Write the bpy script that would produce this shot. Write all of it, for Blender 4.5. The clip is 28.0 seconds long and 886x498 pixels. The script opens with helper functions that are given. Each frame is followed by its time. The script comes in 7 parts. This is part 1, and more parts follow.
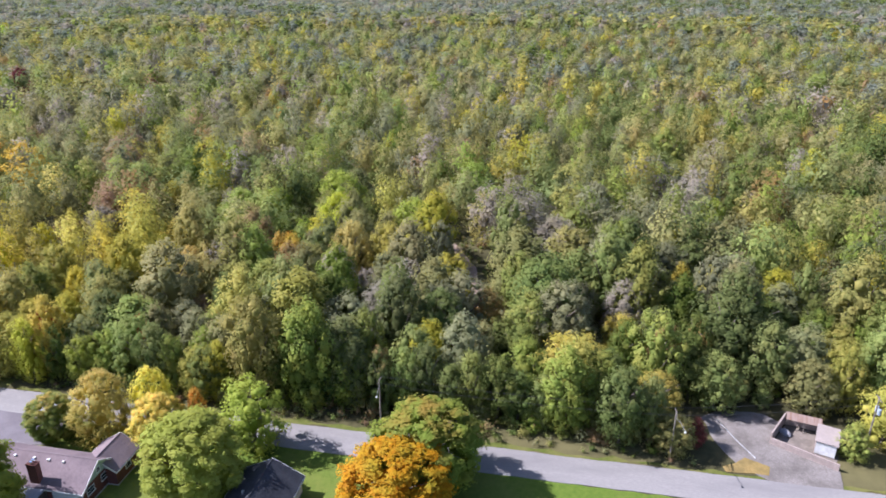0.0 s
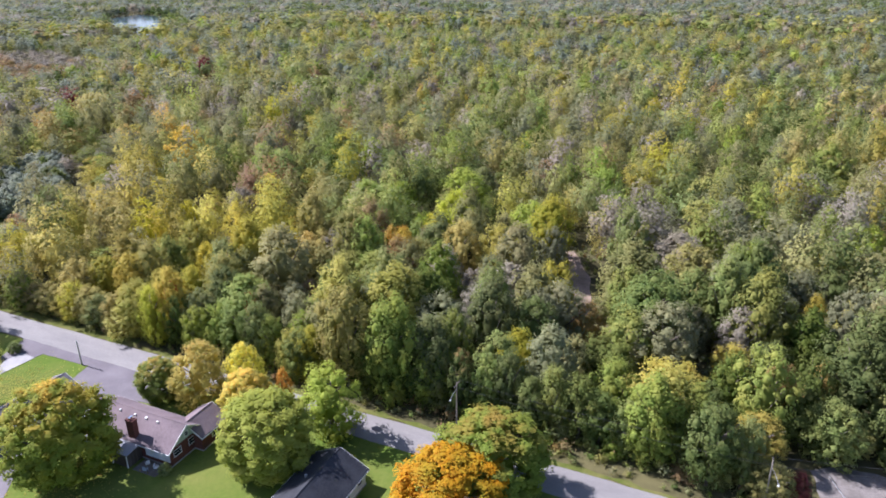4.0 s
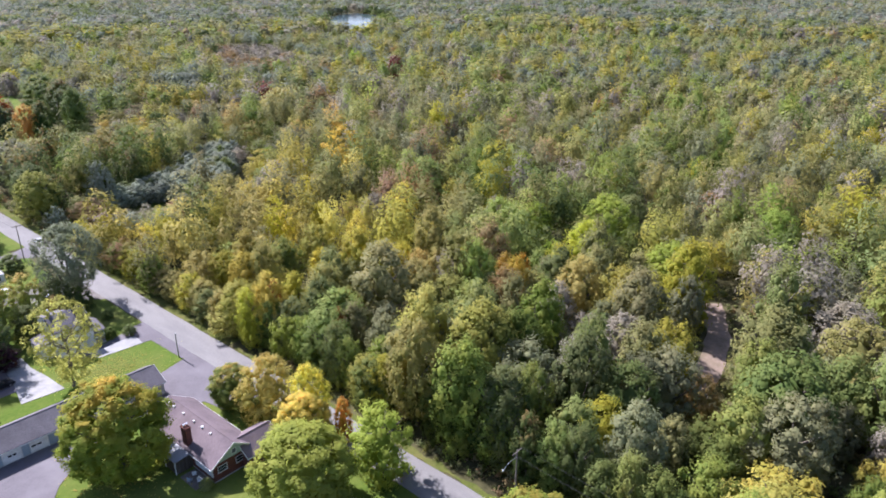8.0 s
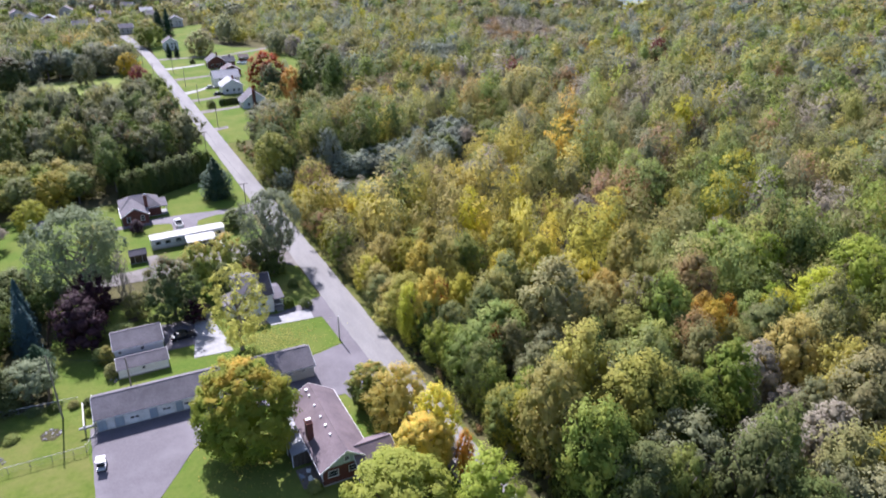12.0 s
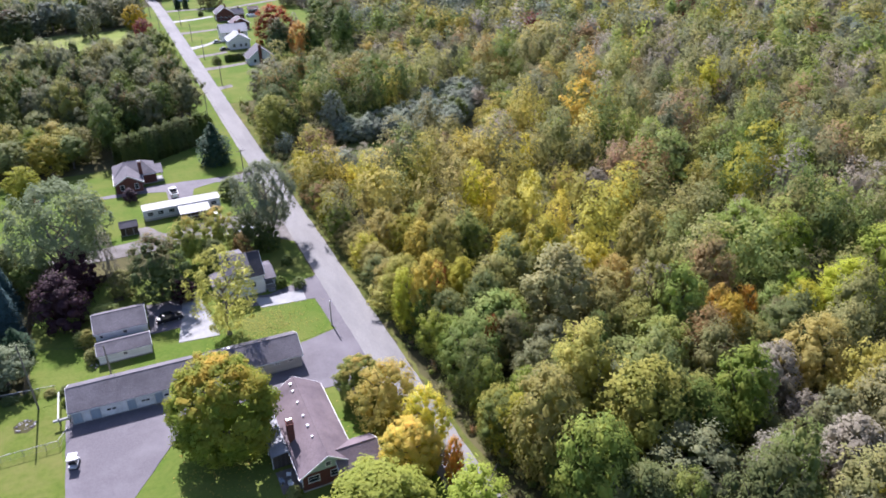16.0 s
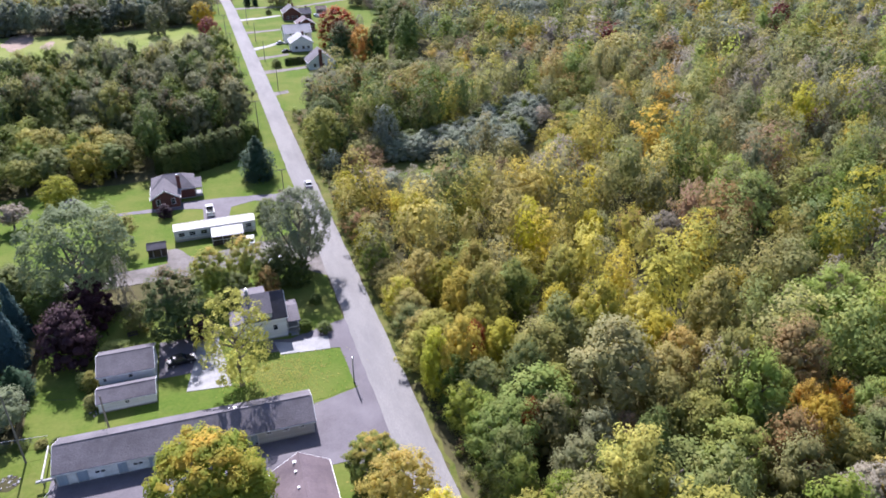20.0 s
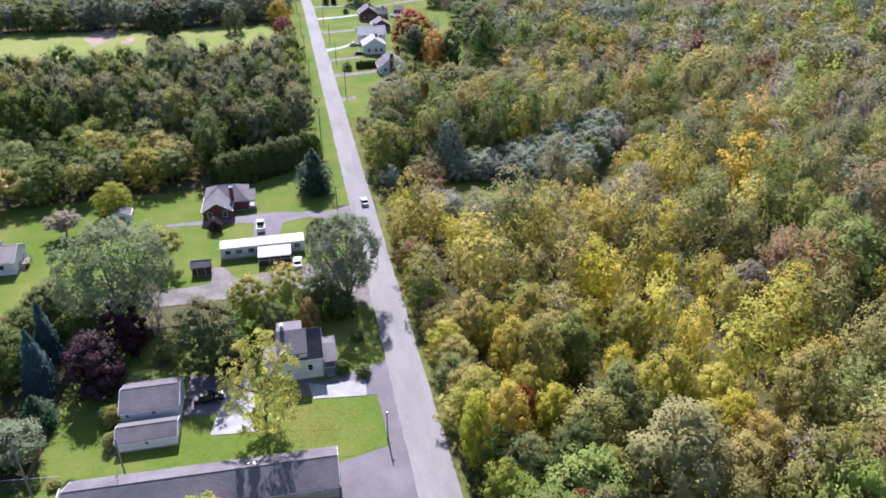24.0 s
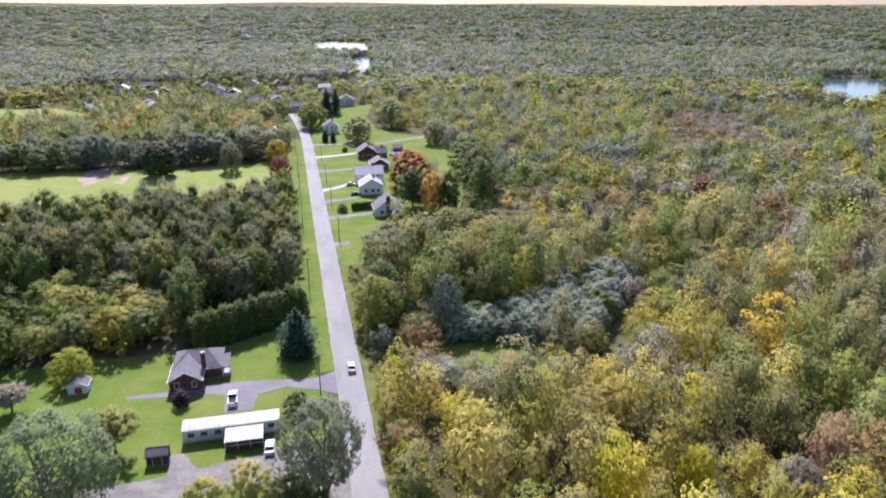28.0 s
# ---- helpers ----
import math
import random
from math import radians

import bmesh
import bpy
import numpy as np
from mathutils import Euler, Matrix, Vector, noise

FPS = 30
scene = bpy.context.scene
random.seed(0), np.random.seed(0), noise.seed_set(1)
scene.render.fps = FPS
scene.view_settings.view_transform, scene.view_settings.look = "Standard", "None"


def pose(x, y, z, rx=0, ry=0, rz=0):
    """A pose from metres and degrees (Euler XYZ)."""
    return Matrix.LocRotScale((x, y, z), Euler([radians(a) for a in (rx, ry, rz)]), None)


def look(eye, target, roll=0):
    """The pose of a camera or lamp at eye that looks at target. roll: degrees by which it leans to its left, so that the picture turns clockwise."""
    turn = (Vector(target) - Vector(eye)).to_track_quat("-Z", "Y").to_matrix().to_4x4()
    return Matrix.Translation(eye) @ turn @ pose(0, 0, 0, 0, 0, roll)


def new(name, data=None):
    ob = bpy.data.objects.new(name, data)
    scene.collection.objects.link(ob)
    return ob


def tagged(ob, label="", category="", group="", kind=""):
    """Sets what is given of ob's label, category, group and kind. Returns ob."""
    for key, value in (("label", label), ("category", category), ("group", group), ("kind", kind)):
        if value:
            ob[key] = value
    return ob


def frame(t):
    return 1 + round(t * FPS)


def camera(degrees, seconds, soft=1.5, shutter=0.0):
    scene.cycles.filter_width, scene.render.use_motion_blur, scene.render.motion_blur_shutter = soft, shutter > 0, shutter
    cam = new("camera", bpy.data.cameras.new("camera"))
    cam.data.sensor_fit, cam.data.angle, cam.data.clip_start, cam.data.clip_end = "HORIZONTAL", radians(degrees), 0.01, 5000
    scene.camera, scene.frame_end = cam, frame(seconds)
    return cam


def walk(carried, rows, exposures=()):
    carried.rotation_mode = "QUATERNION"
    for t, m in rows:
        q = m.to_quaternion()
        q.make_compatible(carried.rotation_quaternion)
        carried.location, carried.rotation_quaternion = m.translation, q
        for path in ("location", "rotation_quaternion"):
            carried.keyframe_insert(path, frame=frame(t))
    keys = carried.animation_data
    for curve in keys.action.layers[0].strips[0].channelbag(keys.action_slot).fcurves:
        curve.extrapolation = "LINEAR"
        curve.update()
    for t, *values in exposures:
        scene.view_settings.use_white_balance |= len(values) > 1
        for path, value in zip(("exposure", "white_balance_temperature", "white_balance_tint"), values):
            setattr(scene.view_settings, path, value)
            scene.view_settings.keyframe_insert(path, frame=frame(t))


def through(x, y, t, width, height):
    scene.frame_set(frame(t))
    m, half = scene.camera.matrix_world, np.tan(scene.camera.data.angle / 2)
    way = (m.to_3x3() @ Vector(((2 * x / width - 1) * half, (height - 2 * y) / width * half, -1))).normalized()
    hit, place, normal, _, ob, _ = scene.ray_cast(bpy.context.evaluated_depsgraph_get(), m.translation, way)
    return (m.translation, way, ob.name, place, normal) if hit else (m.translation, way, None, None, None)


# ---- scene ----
cam = camera(64.0, 28.0, soft=1.75, shutter=0.5)
PATH = [
    (0, (-90.15, -17.943, 74.121), (-88.338, -17.598, 73.348), -0.0),
    (0.5, (-89.958, -18.613, 74.219), (-88.156, -18.223, 73.444), -0.1),
    (1, (-89.562, -19.484, 74.223), (-87.775, -19.032, 73.447), -0.3),
    (1.5, (-89.097, -20.417, 74.13), (-87.323, -19.917, 73.354), -0.4),
    (2, (-88.672, -21.611, 74.035), (-86.912, -21.063, 73.26), -0.4),
    (2.5, (-88.149, -22.836, 73.858), (-86.411, -22.217, 73.085), -0.5),
    (3, (-87.241, -24.565, 73.791), (-85.53, -23.875, 73.018), -0.6),
    (3.5, (-85.927, -26.086, 73.808), (-84.232, -25.361, 73.034), -0.5),
    (5.5, (-78.098, -31.579, 74.089), (-76.503, -30.654, 73.314), -0.2),
    (6, (-75.792, -32.805, 74.246), (-74.234, -31.818, 73.472), -0.3),
    (6.5, (-72.827, -33.916, 74.258), (-71.318, -32.854, 73.485), -0.3),
    (7, (-69.517, -34.639, 74.179), (-68.054, -33.514, 73.409), -0.4),
    (7.5, (-66.237, -35.025, 74.095), (-64.814, -33.849, 73.326), -0.4),
    (8, (-62.718, -35.281, 74.144), (-61.331, -34.061, 73.376), -0.3),
    (8.5, (-59.204, -35.512, 74.389), (-57.819, -34.29, 73.623), -0.2),
    (9, (-55.963, -35.616, 74.733), (-54.574, -34.396, 73.968), 0.0),
    (9.5, (-53.826, -35.332, 75.308), (-52.587, -33.96, 74.544), -0.1),
    (10, (-50.338, -35.486, 75.537), (-49.449, -33.865, 74.775), -0.5),
    (10.5, (-47.276, -34.941, 75.51), (-46.44, -33.291, 74.75), -0.4),
    (11, (-45.025, -34.009, 75.446), (-44.188, -32.358, 74.689), -0.3),
    (11.5, (-43.165, -33.127, 75.461), (-42.331, -31.476, 74.7), -0.3),
    (12, (-41.707, -32.407, 75.507), (-40.888, -30.783, 74.675), -0.3),
    (12.5, (-40.601, -31.502, 75.634), (-39.799, -29.912, 74.724), -0.1),
    (14.5, (-37.026, -28.279, 75.87), (-36.237, -26.703, 74.926), -0.1),
    (15, (-35.758, -27.361, 76.171), (-34.974, -25.784, 75.224), -0.2),
    (15.5, (-34.376, -26.171, 76.535), (-33.598, -24.593, 75.585), -0.3),
    (16, (-33.28, -24.836, 76.857), (-32.54, -23.241, 75.904), -0.4),
    (16.5, (-31.886, -23.421, 77.196), (-31.156, -21.822, 76.242), -0.3),
    (17, (-30.672, -21.901, 77.513), (-29.941, -20.304, 76.557), -0.2),
    (17.5, (-29.484, -19.927, 77.623), (-28.76, -18.327, 76.666), -0.1),
    (18, (-28.043, -17.916, 77.64), (-27.357, -16.299, 76.684), -0.1),
    (18.5, (-26.534, -15.93, 77.636), (-25.885, -14.297, 76.68), -0.1),
    (19, (-24.992, -13.893, 77.728), (-24.423, -12.232, 76.771), -0.2),
    (19.5, (-23.435, -11.588, 77.898), (-22.869, -9.927, 76.939), -0.1),
    (20, (-22.074, -9.332, 78.054), (-21.505, -7.673, 77.093), 0.1),
    (20.5, (-20.863, -7.306, 78.123), (-20.292, -5.647, 77.161), 0.2),
    (21, (-19.795, -5.419, 78.27), (-19.222, -3.762, 77.307), 0.3),
    (21.5, (-18.977, -3.705, 78.551), (-18.426, -2.042, 77.586), 0.4),
    (22, (-18.122, -2.266, 79.186), (-17.653, -0.581, 78.216), 0.4),
    (22.5, (-17.025, -0.698, 79.532), (-16.646, 1.007, 78.559), 0.3),
    (24.5, (-14.043, 5.218, 79.411), (-13.671, 6.926, 78.439), 0.2),
    (25, (-13.283, 7.025, 79.258), (-12.913, 8.735, 78.289), 0.2),
    (25.5, (-12.738, 9.052, 79.083), (-12.368, 10.763, 78.116), 0.2),
    (26, (-11.819, 11.858, 79.774), (-11.442, 13.608, 78.882), 0.2),
    (26.5, (-11.047, 13.826, 79.874), (-10.67, 15.587, 79.004), 0.2),
    (27, (-10.608, 16.945, 80.994), (-10.22, 18.75, 80.224), 0.1),
    (27.5, (-10.021, 19.485, 81.062), (-9.63, 21.306, 80.331), 0.1),
    (28, (-9.193, 22.728, 81.626), (-8.796, 24.572, 80.963), 0.1),
]
walk(cam, [(t, look(eye, target, roll)) for t, eye, target, roll in PATH], exposures=[(0.0, 1.39, 5700, 24), (28.0, 1.39, 5700, 24)])

# ---- daylight ----
SUN_HEIGHT, SUN_TURN = 43.0, -2.0      # degrees above the ground; the sun stands up the road
world = bpy.data.worlds.new("sky")
scene.world = world
world.use_nodes = True
wn = world.node_tree
sky = wn.nodes.new("ShaderNodeTexSky")
sky.sky_type, sky.sun_disc = "NISHITA", False
sky.sun_elevation, sky.sun_rotation = radians(SUN_HEIGHT), radians(SUN_TURN)
sky.altitude, sky.air_density, sky.dust_density, sky.ozone_density = 200, 1.0, 1.5, 1.0
wn.links.new(sky.outputs[0], wn.nodes["Background"].inputs[0])
wn.nodes["Background"].inputs[1].default_value = 0.072
sun = new("sun", bpy.data.lights.new("sun", "SUN"))
sun.data.energy, sun.data.angle, sun.data.color = 4.1, radians(0.53), (1.0, 0.955, 0.885)
sun.matrix_world = look((0, 0, 60), (0, -math.cos(radians(SUN_HEIGHT)), 60 - math.sin(radians(SUN_HEIGHT))))


# ---- materials ----
def blank(name):
    m = bpy.data.materials.new(name)
    m.use_nodes = True
    n = m.node_tree
    n.nodes.clear()
    out = n.nodes.new("ShaderNodeOutputMaterial")
    return m, n, out


def mixed(n, a, b, fac, mode="MIX"):
    """A colour mix; a, b and fac are colours, numbers or sockets."""
    x = n.nodes.new("ShaderNodeMix")
    x.data_type, x.blend_type = "RGBA", mode
    for socket, value in ((x.inputs[0], fac), (x.inputs[6], a), (x.inputs[7], b)):
        if hasattr(value, "links"):
            n.links.new(value, socket)
        elif isinstance(value, (int, float)):
            socket.default_value = value
        else:
            socket.default_value = (*value, 1.0)
    return x.outputs[2]


def speck(n, scale, detail=4.0, rough=0.6, spread=(0.3, 0.7), space="Object", stretch=(1, 1, 1)):
    """Noise at a real size, spread over 0 to 1."""
    tc = n.nodes.new("ShaderNodeTexCoord")
    mp = n.nodes.new("ShaderNodeMapping")
    mp.inputs["Scale"].default_value = stretch
    n.links.new(tc.outputs[space], mp.inputs[0])
    t = n.nodes.new("ShaderNodeTexNoise")
    t.inputs["Scale"].default_value, t.inputs["Detail"].default_value, t.inputs["Roughness"].default_value = scale, detail, rough
    n.links.new(mp.outputs[0], t.inputs["Vector"])
    r = n.nodes.new("ShaderNodeMapRange")
    r.inputs[1].default_value, r.inputs[2].default_value = spread
    n.links.new(t.outputs[0], r.inputs[0])
    return r.outputs[0]


def surface(name, base, other, fine=8.0, coarse=0.5, rough=0.85, worn=None, bump=0.3, metal=0.0, vary=0.0, stretch=(1, 1, 1), spec=0.3):
    """A matt surface: grain of two colours, large stains of a third, fine relief."""
    m, n, out = blank(name)
    p = n.nodes.new("ShaderNodeBsdfPrincipled")
    grain = speck(n, fine, stretch=stretch)
    c = mixed(n, base, other, grain)
    if worn:
        c = mixed(n, c, worn, speck(n, coarse, 5.0, 0.65, (0.42, 0.72), stretch=stretch))
    if vary:
        info = n.nodes.new("ShaderNodeObjectInfo")
        h = n.nodes.new("ShaderNodeHueSaturation")
        r = n.nodes.new("ShaderNodeMapRange")
        r.inputs[3].default_value, r.inputs[4].default_value = 1 - vary, 1 + vary
        n.links.new(info.outputs["Random"], r.inputs[0])
        n.links.new(r.outputs[0], h.inputs["Value"])
        n.links.new(c, h.inputs["Color"])
        c = h.outputs[0]
    n.links.new(c, p.inputs["Base Color"])
    p.inputs["Roughness"].default_value, p.inputs["Metallic"].default_value = rough, metal
    p.inputs["Specular IOR Level"].default_value = spec
    if bump:
        b = n.nodes.new("ShaderNodeBump")
        b.inputs["Strength"].default_value, b.inputs["Distance"].default_value = bump, 0.05
        n.links.new(grain, b.inputs["Height"])
        n.links.new(b.outputs[0], p.inputs["Normal"])
    n.links.new(p.outputs[0], out.inputs[0])
    return m


def foliage(name, one, two, three, through=0.42, top=None):
    """Leaves: a colour for each leaf, patches of a third colour, each tree a little different, some light passing through."""
    m, n, out = blank(name)
    geo = n.nodes.new("ShaderNodeNewGeometry")
    c = mixed(n, one, two, geo.outputs["Random Per Island"])
    c = mixed(n, c, three, speck(n, 0.32, 3.0, 0.6, (0.46, 0.7)))
    if top:
        tc, cut, high = n.nodes.new("ShaderNodeTexCoord"), n.nodes.new("ShaderNodeSeparateXYZ"), n.nodes.new("ShaderNodeMapRange")
        n.links.new(tc.outputs["Object"], cut.inputs[0])
        n.links.new(cut.outputs[2], high.inputs[0])
        high.inputs[1].default_value, high.inputs[2].default_value = 6.8, 12.5
        some = n.nodes.new("ShaderNodeMath")
        some.operation = "MULTIPLY"
        n.links.new(high.outputs[0], some.inputs[0])
        n.links.new(speck(n, 0.7, 2.0, 0.5, (0.42, 0.62)), some.inputs[1])
        c = mixed(n, c, top, some.outputs[0])
    info = n.nodes.new("ShaderNodeObjectInfo")
    tone = n.nodes.new("ShaderNodeAttribute")
    tone.attribute_name = "tone"
    add = n.nodes.new("ShaderNodeMath")
    n.links.new(info.outputs["Random"], add.inputs[0])
    n.links.new(tone.outputs["Fac"], add.inputs[1])
    frac = n.nodes.new("ShaderNodeMath")
    frac.operation = "FRACT"
    n.links.new(add.outputs[0], frac.inputs[0])
    h = n.nodes.new("ShaderNodeHueSaturation")
    for socket, low, high, k in (("Value", 0.8, 1.2, 1.0), ("Hue", 0.486, 0.512, 7.3), ("Saturation", 0.82, 1.06, 3.7)):
        times = n.nodes.new("ShaderNodeMath")
        times.operation = "MULTIPLY"
        times.inputs[1].default_value = k
        n.links.new(frac.outputs[0], times.inputs[0])
        wrap = n.nodes.new("ShaderNodeMath")
        wrap.operation = "FRACT"
        n.links.new(times.outputs[0], wrap.inputs[0])
        r = n.nodes.new("ShaderNodeMapRange")
        r.inputs[3].default_value, r.inputs[4].default_value = low, high
        n.links.new(wrap.outputs[0], r.inputs[0])
        n.links.new(r.outputs[0], h.inputs[socket])
    n.links.new(c, h.inputs["Color"])
    p = n.nodes.new("ShaderNodeBsdfPrincipled")
    p.inputs["Roughness"].default_value, p.inputs["Specular IOR Level"].default_value = 0.65, 0.1
    n.links.new(h.outputs[0], p.inputs["Base Color"])
    t = n.nodes.new("ShaderNodeBsdfTranslucent")
    n.links.new(h.outputs[0], t.inputs["Color"])
    mix = n.nodes.new("ShaderNodeMixShader")
    mix.inputs[0].default_value = through
    n.links.new(p.outputs[0], mix.inputs[1])
    n.links.new(t.outputs[0], mix.inputs[2])
    n.links.new(mix.outputs[0], out.inputs[0])
    return m


LEAF = {
    "dark green": foliage("leaves_dark_green", (0.095, 0.138, 0.028), (0.152, 0.195, 0.04), (0.186, 0.205, 0.044), 0.42),
    "green": foliage("leaves_green", (0.17, 0.228, 0.046), (0.245, 0.3, 0.06), (0.3, 0.305, 0.062)),
    "lime": foliage("leaves_lime", (0.32, 0.37, 0.032), (0.43, 0.47, 0.044), (0.45, 0.45, 0.05), 0.55),
    "bright lime": foliage("leaves_bright_lime", (0.225, 0.3, 0.042), (0.31, 0.385, 0.055), (0.325, 0.36, 0.053), 0.5),
    "olive": foliage("leaves_olive", (0.21, 0.22, 0.062), (0.305, 0.298, 0.085), (0.355, 0.312, 0.088)),
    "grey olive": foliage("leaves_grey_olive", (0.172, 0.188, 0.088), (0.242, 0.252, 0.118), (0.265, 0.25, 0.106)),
    "yellow green": foliage("leaves_yellow_green", (0.295, 0.287, 0.042), (0.405, 0.373, 0.056), (0.415, 0.334, 0.056)),
    "yellow": foliage("leaves_yellow", (0.455, 0.39, 0.041), (0.565, 0.475, 0.055), (0.38, 0.355, 0.046), 0.46),
    "gold": foliage("leaves_gold", (0.489, 0.317, 0.0457), (0.574, 0.402, 0.0653), (0.381, 0.317, 0.0522)),
    "orange": foliage("leaves_orange", (0.46, 0.19, 0.028), (0.58, 0.32, 0.038), (0.38, 0.31, 0.045), 0.45),
    "rust": foliage("leaves_rust", (0.285, 0.172, 0.0677), (0.358, 0.228, 0.087), (0.254, 0.218, 0.0821)),
    "red": foliage("leaves_red", (0.2, 0.03, 0.02), (0.31, 0.06, 0.03), (0.16, 0.075, 0.03), 0.36),
    "red tipped": foliage("leaves_red_tipped", (0.12, 0.09, 0.03), (0.26, 0.065, 0.03), (0.42, 0.06, 0.03), 0.4, (0.64, 0.06, 0.03)),
    "purple": foliage("leaves_purple", (0.0291, 0.014, 0.0173), (0.0603, 0.027, 0.0346), (0.078, 0.04, 0.0454), 0.25),
    "silver": foliage("leaves_silver", (0.25, 0.285, 0.2), (0.345, 0.375, 0.265), (0.2, 0.235, 0.13)),
    "spruce": foliage("needles_spruce", (0.0468, 0.1, 0.0918), (0.0832, 0.14, 0.135), (0.0676, 0.12, 0.103), 0.15),
    "pine": foliage("needles_pine", (0.026, 0.058, 0.027), (0.045, 0.083, 0.037), (0.055, 0.085, 0.038), 0.15),
    "turning": foliage("leaves_turning_gold", (0.2, 0.285, 0.036), (0.29, 0.36, 0.046), (0.38, 0.38, 0.05), 0.55, (0.72, 0.52, 0.066)),
    "bronze": foliage("leaves_tipped_bronze", (0.2, 0.255, 0.05), (0.28, 0.33, 0.066), (0.27, 0.28, 0.06), 0.5, (0.4, 0.27, 0.08)),
    "grey brown": foliage("leaves_grey_brown", (0.27, 0.236, 0.17), (0.36, 0.315, 0.235), (0.29, 0.262, 0.165)),
    "willow": foliage("leaves_willow", (0.21, 0.255, 0.125), (0.3, 0.345, 0.185), (0.18, 0.225, 0.085), 0.45),
    "gold maple": foliage("leaves_maple_gold", (0.6, 0.52, 0.05), (0.74, 0.62, 0.066), (0.4, 0.42, 0.06), 0.6, (0.84, 0.62, 0.07)),
    "deep green": foliage("leaves_deep_green", (0.055, 0.095, 0.024), (0.09, 0.135, 0.032), (0.12, 0.15, 0.034), 0.32, (0.26, 0.16, 0.05)),
    # grey-blue leaves for far trees; the haze is in their colour
    "hazed green": foliage("leaves_hazed_green", (0.169, 0.203, 0.136), (0.243, 0.276, 0.188), (0.214, 0.232, 0.155)),
    "pale yellow": foliage("leaves_pale_yellow", (0.5, 0.51, 0.12), (0.63, 0.61, 0.15), (0.45, 0.46, 0.1), 0.7),
}
BARK = surface("bark", (0.09, 0.07, 0.055), (0.17, 0.14, 0.11), 6.0, 0.8, 0.95, (0.22, 0.2, 0.17), stretch=(1, 1, 0.25))
SOIL = surface("forest_floor", (0.045, 0.046, 0.022), (0.08, 0.072, 0.036), 0.6, 0.03, 0.95, (0.15, 0.135, 0.06), bump=0.6, spec=0.03)
LAWN = surface("lawn", (0.073, 0.122, 0.019), (0.11, 0.156, 0.026), 1.4, 0.06, 0.9, (0.165, 0.172, 0.045), bump=0.7, spec=0.03)
LAWN_DRY = surface("rough_grass", (0.085, 0.12, 0.02), (0.125, 0.155, 0.03), 1.1, 0.15, 0.9, (0.165, 0.16, 0.05), bump=0.5, spec=0.03)
VERGE = surface("verge_grass", (0.074, 0.1, 0.02), (0.115, 0.125, 0.032), 1.2, 0.2, 0.95, (0.164, 0.148, 0.055), bump=0.5, spec=0.03)
FIELD = surface("field_grass", (0.15, 0.195, 0.045), (0.2, 0.235, 0.058), 0.2, 0.02, 0.9, (0.24, 0.235, 0.09), bump=0.3, spec=0.03)
ROAD = surface("worn_road_asphalt", (0.197, 0.189, 0.18), (0.254, 0.242, 0.23), 7.0, 0.16, 0.9, (0.164, 0.156, 0.152), bump=0.2, stretch=(1, 0.25, 1))
ASPHALT = surface("driveway_asphalt", (0.1, 0.088, 0.098), (0.135, 0.12, 0.13), 5.0, 0.12, 0.8, (0.17, 0.155, 0.165), bump=0.2)
GRAVEL = surface("gravel", (0.15, 0.135, 0.122), (0.24, 0.218, 0.2), 4.0, 0.22, 0.95, (0.1, 0.088, 0.076), bump=0.6)
CONCRETE = surface("concrete_slab", (0.3, 0.294, 0.288), (0.37, 0.364, 0.355), 5.0, 0.3, 0.85, (0.2, 0.195, 0.19), bump=0.15)
DRY_GRASS = surface("dry_ochre_grass", (0.2, 0.14, 0.045), (0.28, 0.2, 0.07), 2.5, 0.4, 0.95, (0.14, 0.11, 0.04), bump=0.6)
DIRT_GREY = surface("trodden_grey_earth", (0.16, 0.135, 0.112), (0.22, 0.19, 0.16), 2.0, 0.3, 0.95, (0.1, 0.085, 0.07), bump=0.4)
DIRT = surface("bare_dirt_track", (0.26, 0.185, 0.14), (0.34, 0.255, 0.2), 2.5, 0.2, 0.95, (0.164, 0.131, 0.082), bump=0.4)


def water(name):
    m, n, out = blank(name)
    p = n.nodes.new("ShaderNodeBsdfPrincipled")
    p.inputs["Base Color"].default_value = (0.05, 0.08, 0.09, 1)
    p.inputs["Roughness"].default_value = 0.12
    b = n.nodes.new("ShaderNodeBump")
    b.inputs["Strength"].default_value = 0.15
    n.links.new(speck(n, 0.6), b.inputs["Height"])
    n.links.new(b.outputs[0], p.inputs["Normal"])
    n.links.new(p.outputs[0], out.inputs[0])
    return m


WATER = water("lake_water")


# ---- mesh helpers ----
def part(name, bm, material, parent=None, label=""):
    """Links a bmesh as one mesh object under a thing or a part."""
    me = bpy.data.meshes.new(name)
    bm.to_mesh(me)
    bm.free()
    for one in material if isinstance(material, (list, tuple)) else [material]:
        me.materials.append(one)
    ob = new(name, me)
    if parent:
        ob.parent = parent
    return tagged(ob, label)


def thing(name, m, label, category, group="", kind=""):
    ob = new(name)
    ob.matrix_world = m
    return tagged(ob, label, category, group, kind)


def box(bm, x0, y0, z0, x1, y1, z1):
    """A box between two corners."""
    v = [bm.verts.new(p) for p in ((x0, y0, z0), (x1, y0, z0), (x1, y1, z0), (x0, y1, z0), (x0, y0, z1), (x1, y0, z1), (x1, y1, z1), (x0, y1, z1))]
    for f in ((3, 2, 1, 0), (4, 5, 6, 7), (0, 1, 5, 4), (1, 2, 6, 5), (2, 3, 7, 6), (3, 0, 4, 7)):
        bm.faces.new([v[i] for i in f])
    return v


def boxed(*sizes):
    bm = bmesh.new()
    for s in sizes:
        box(bm, *s)
    return bm


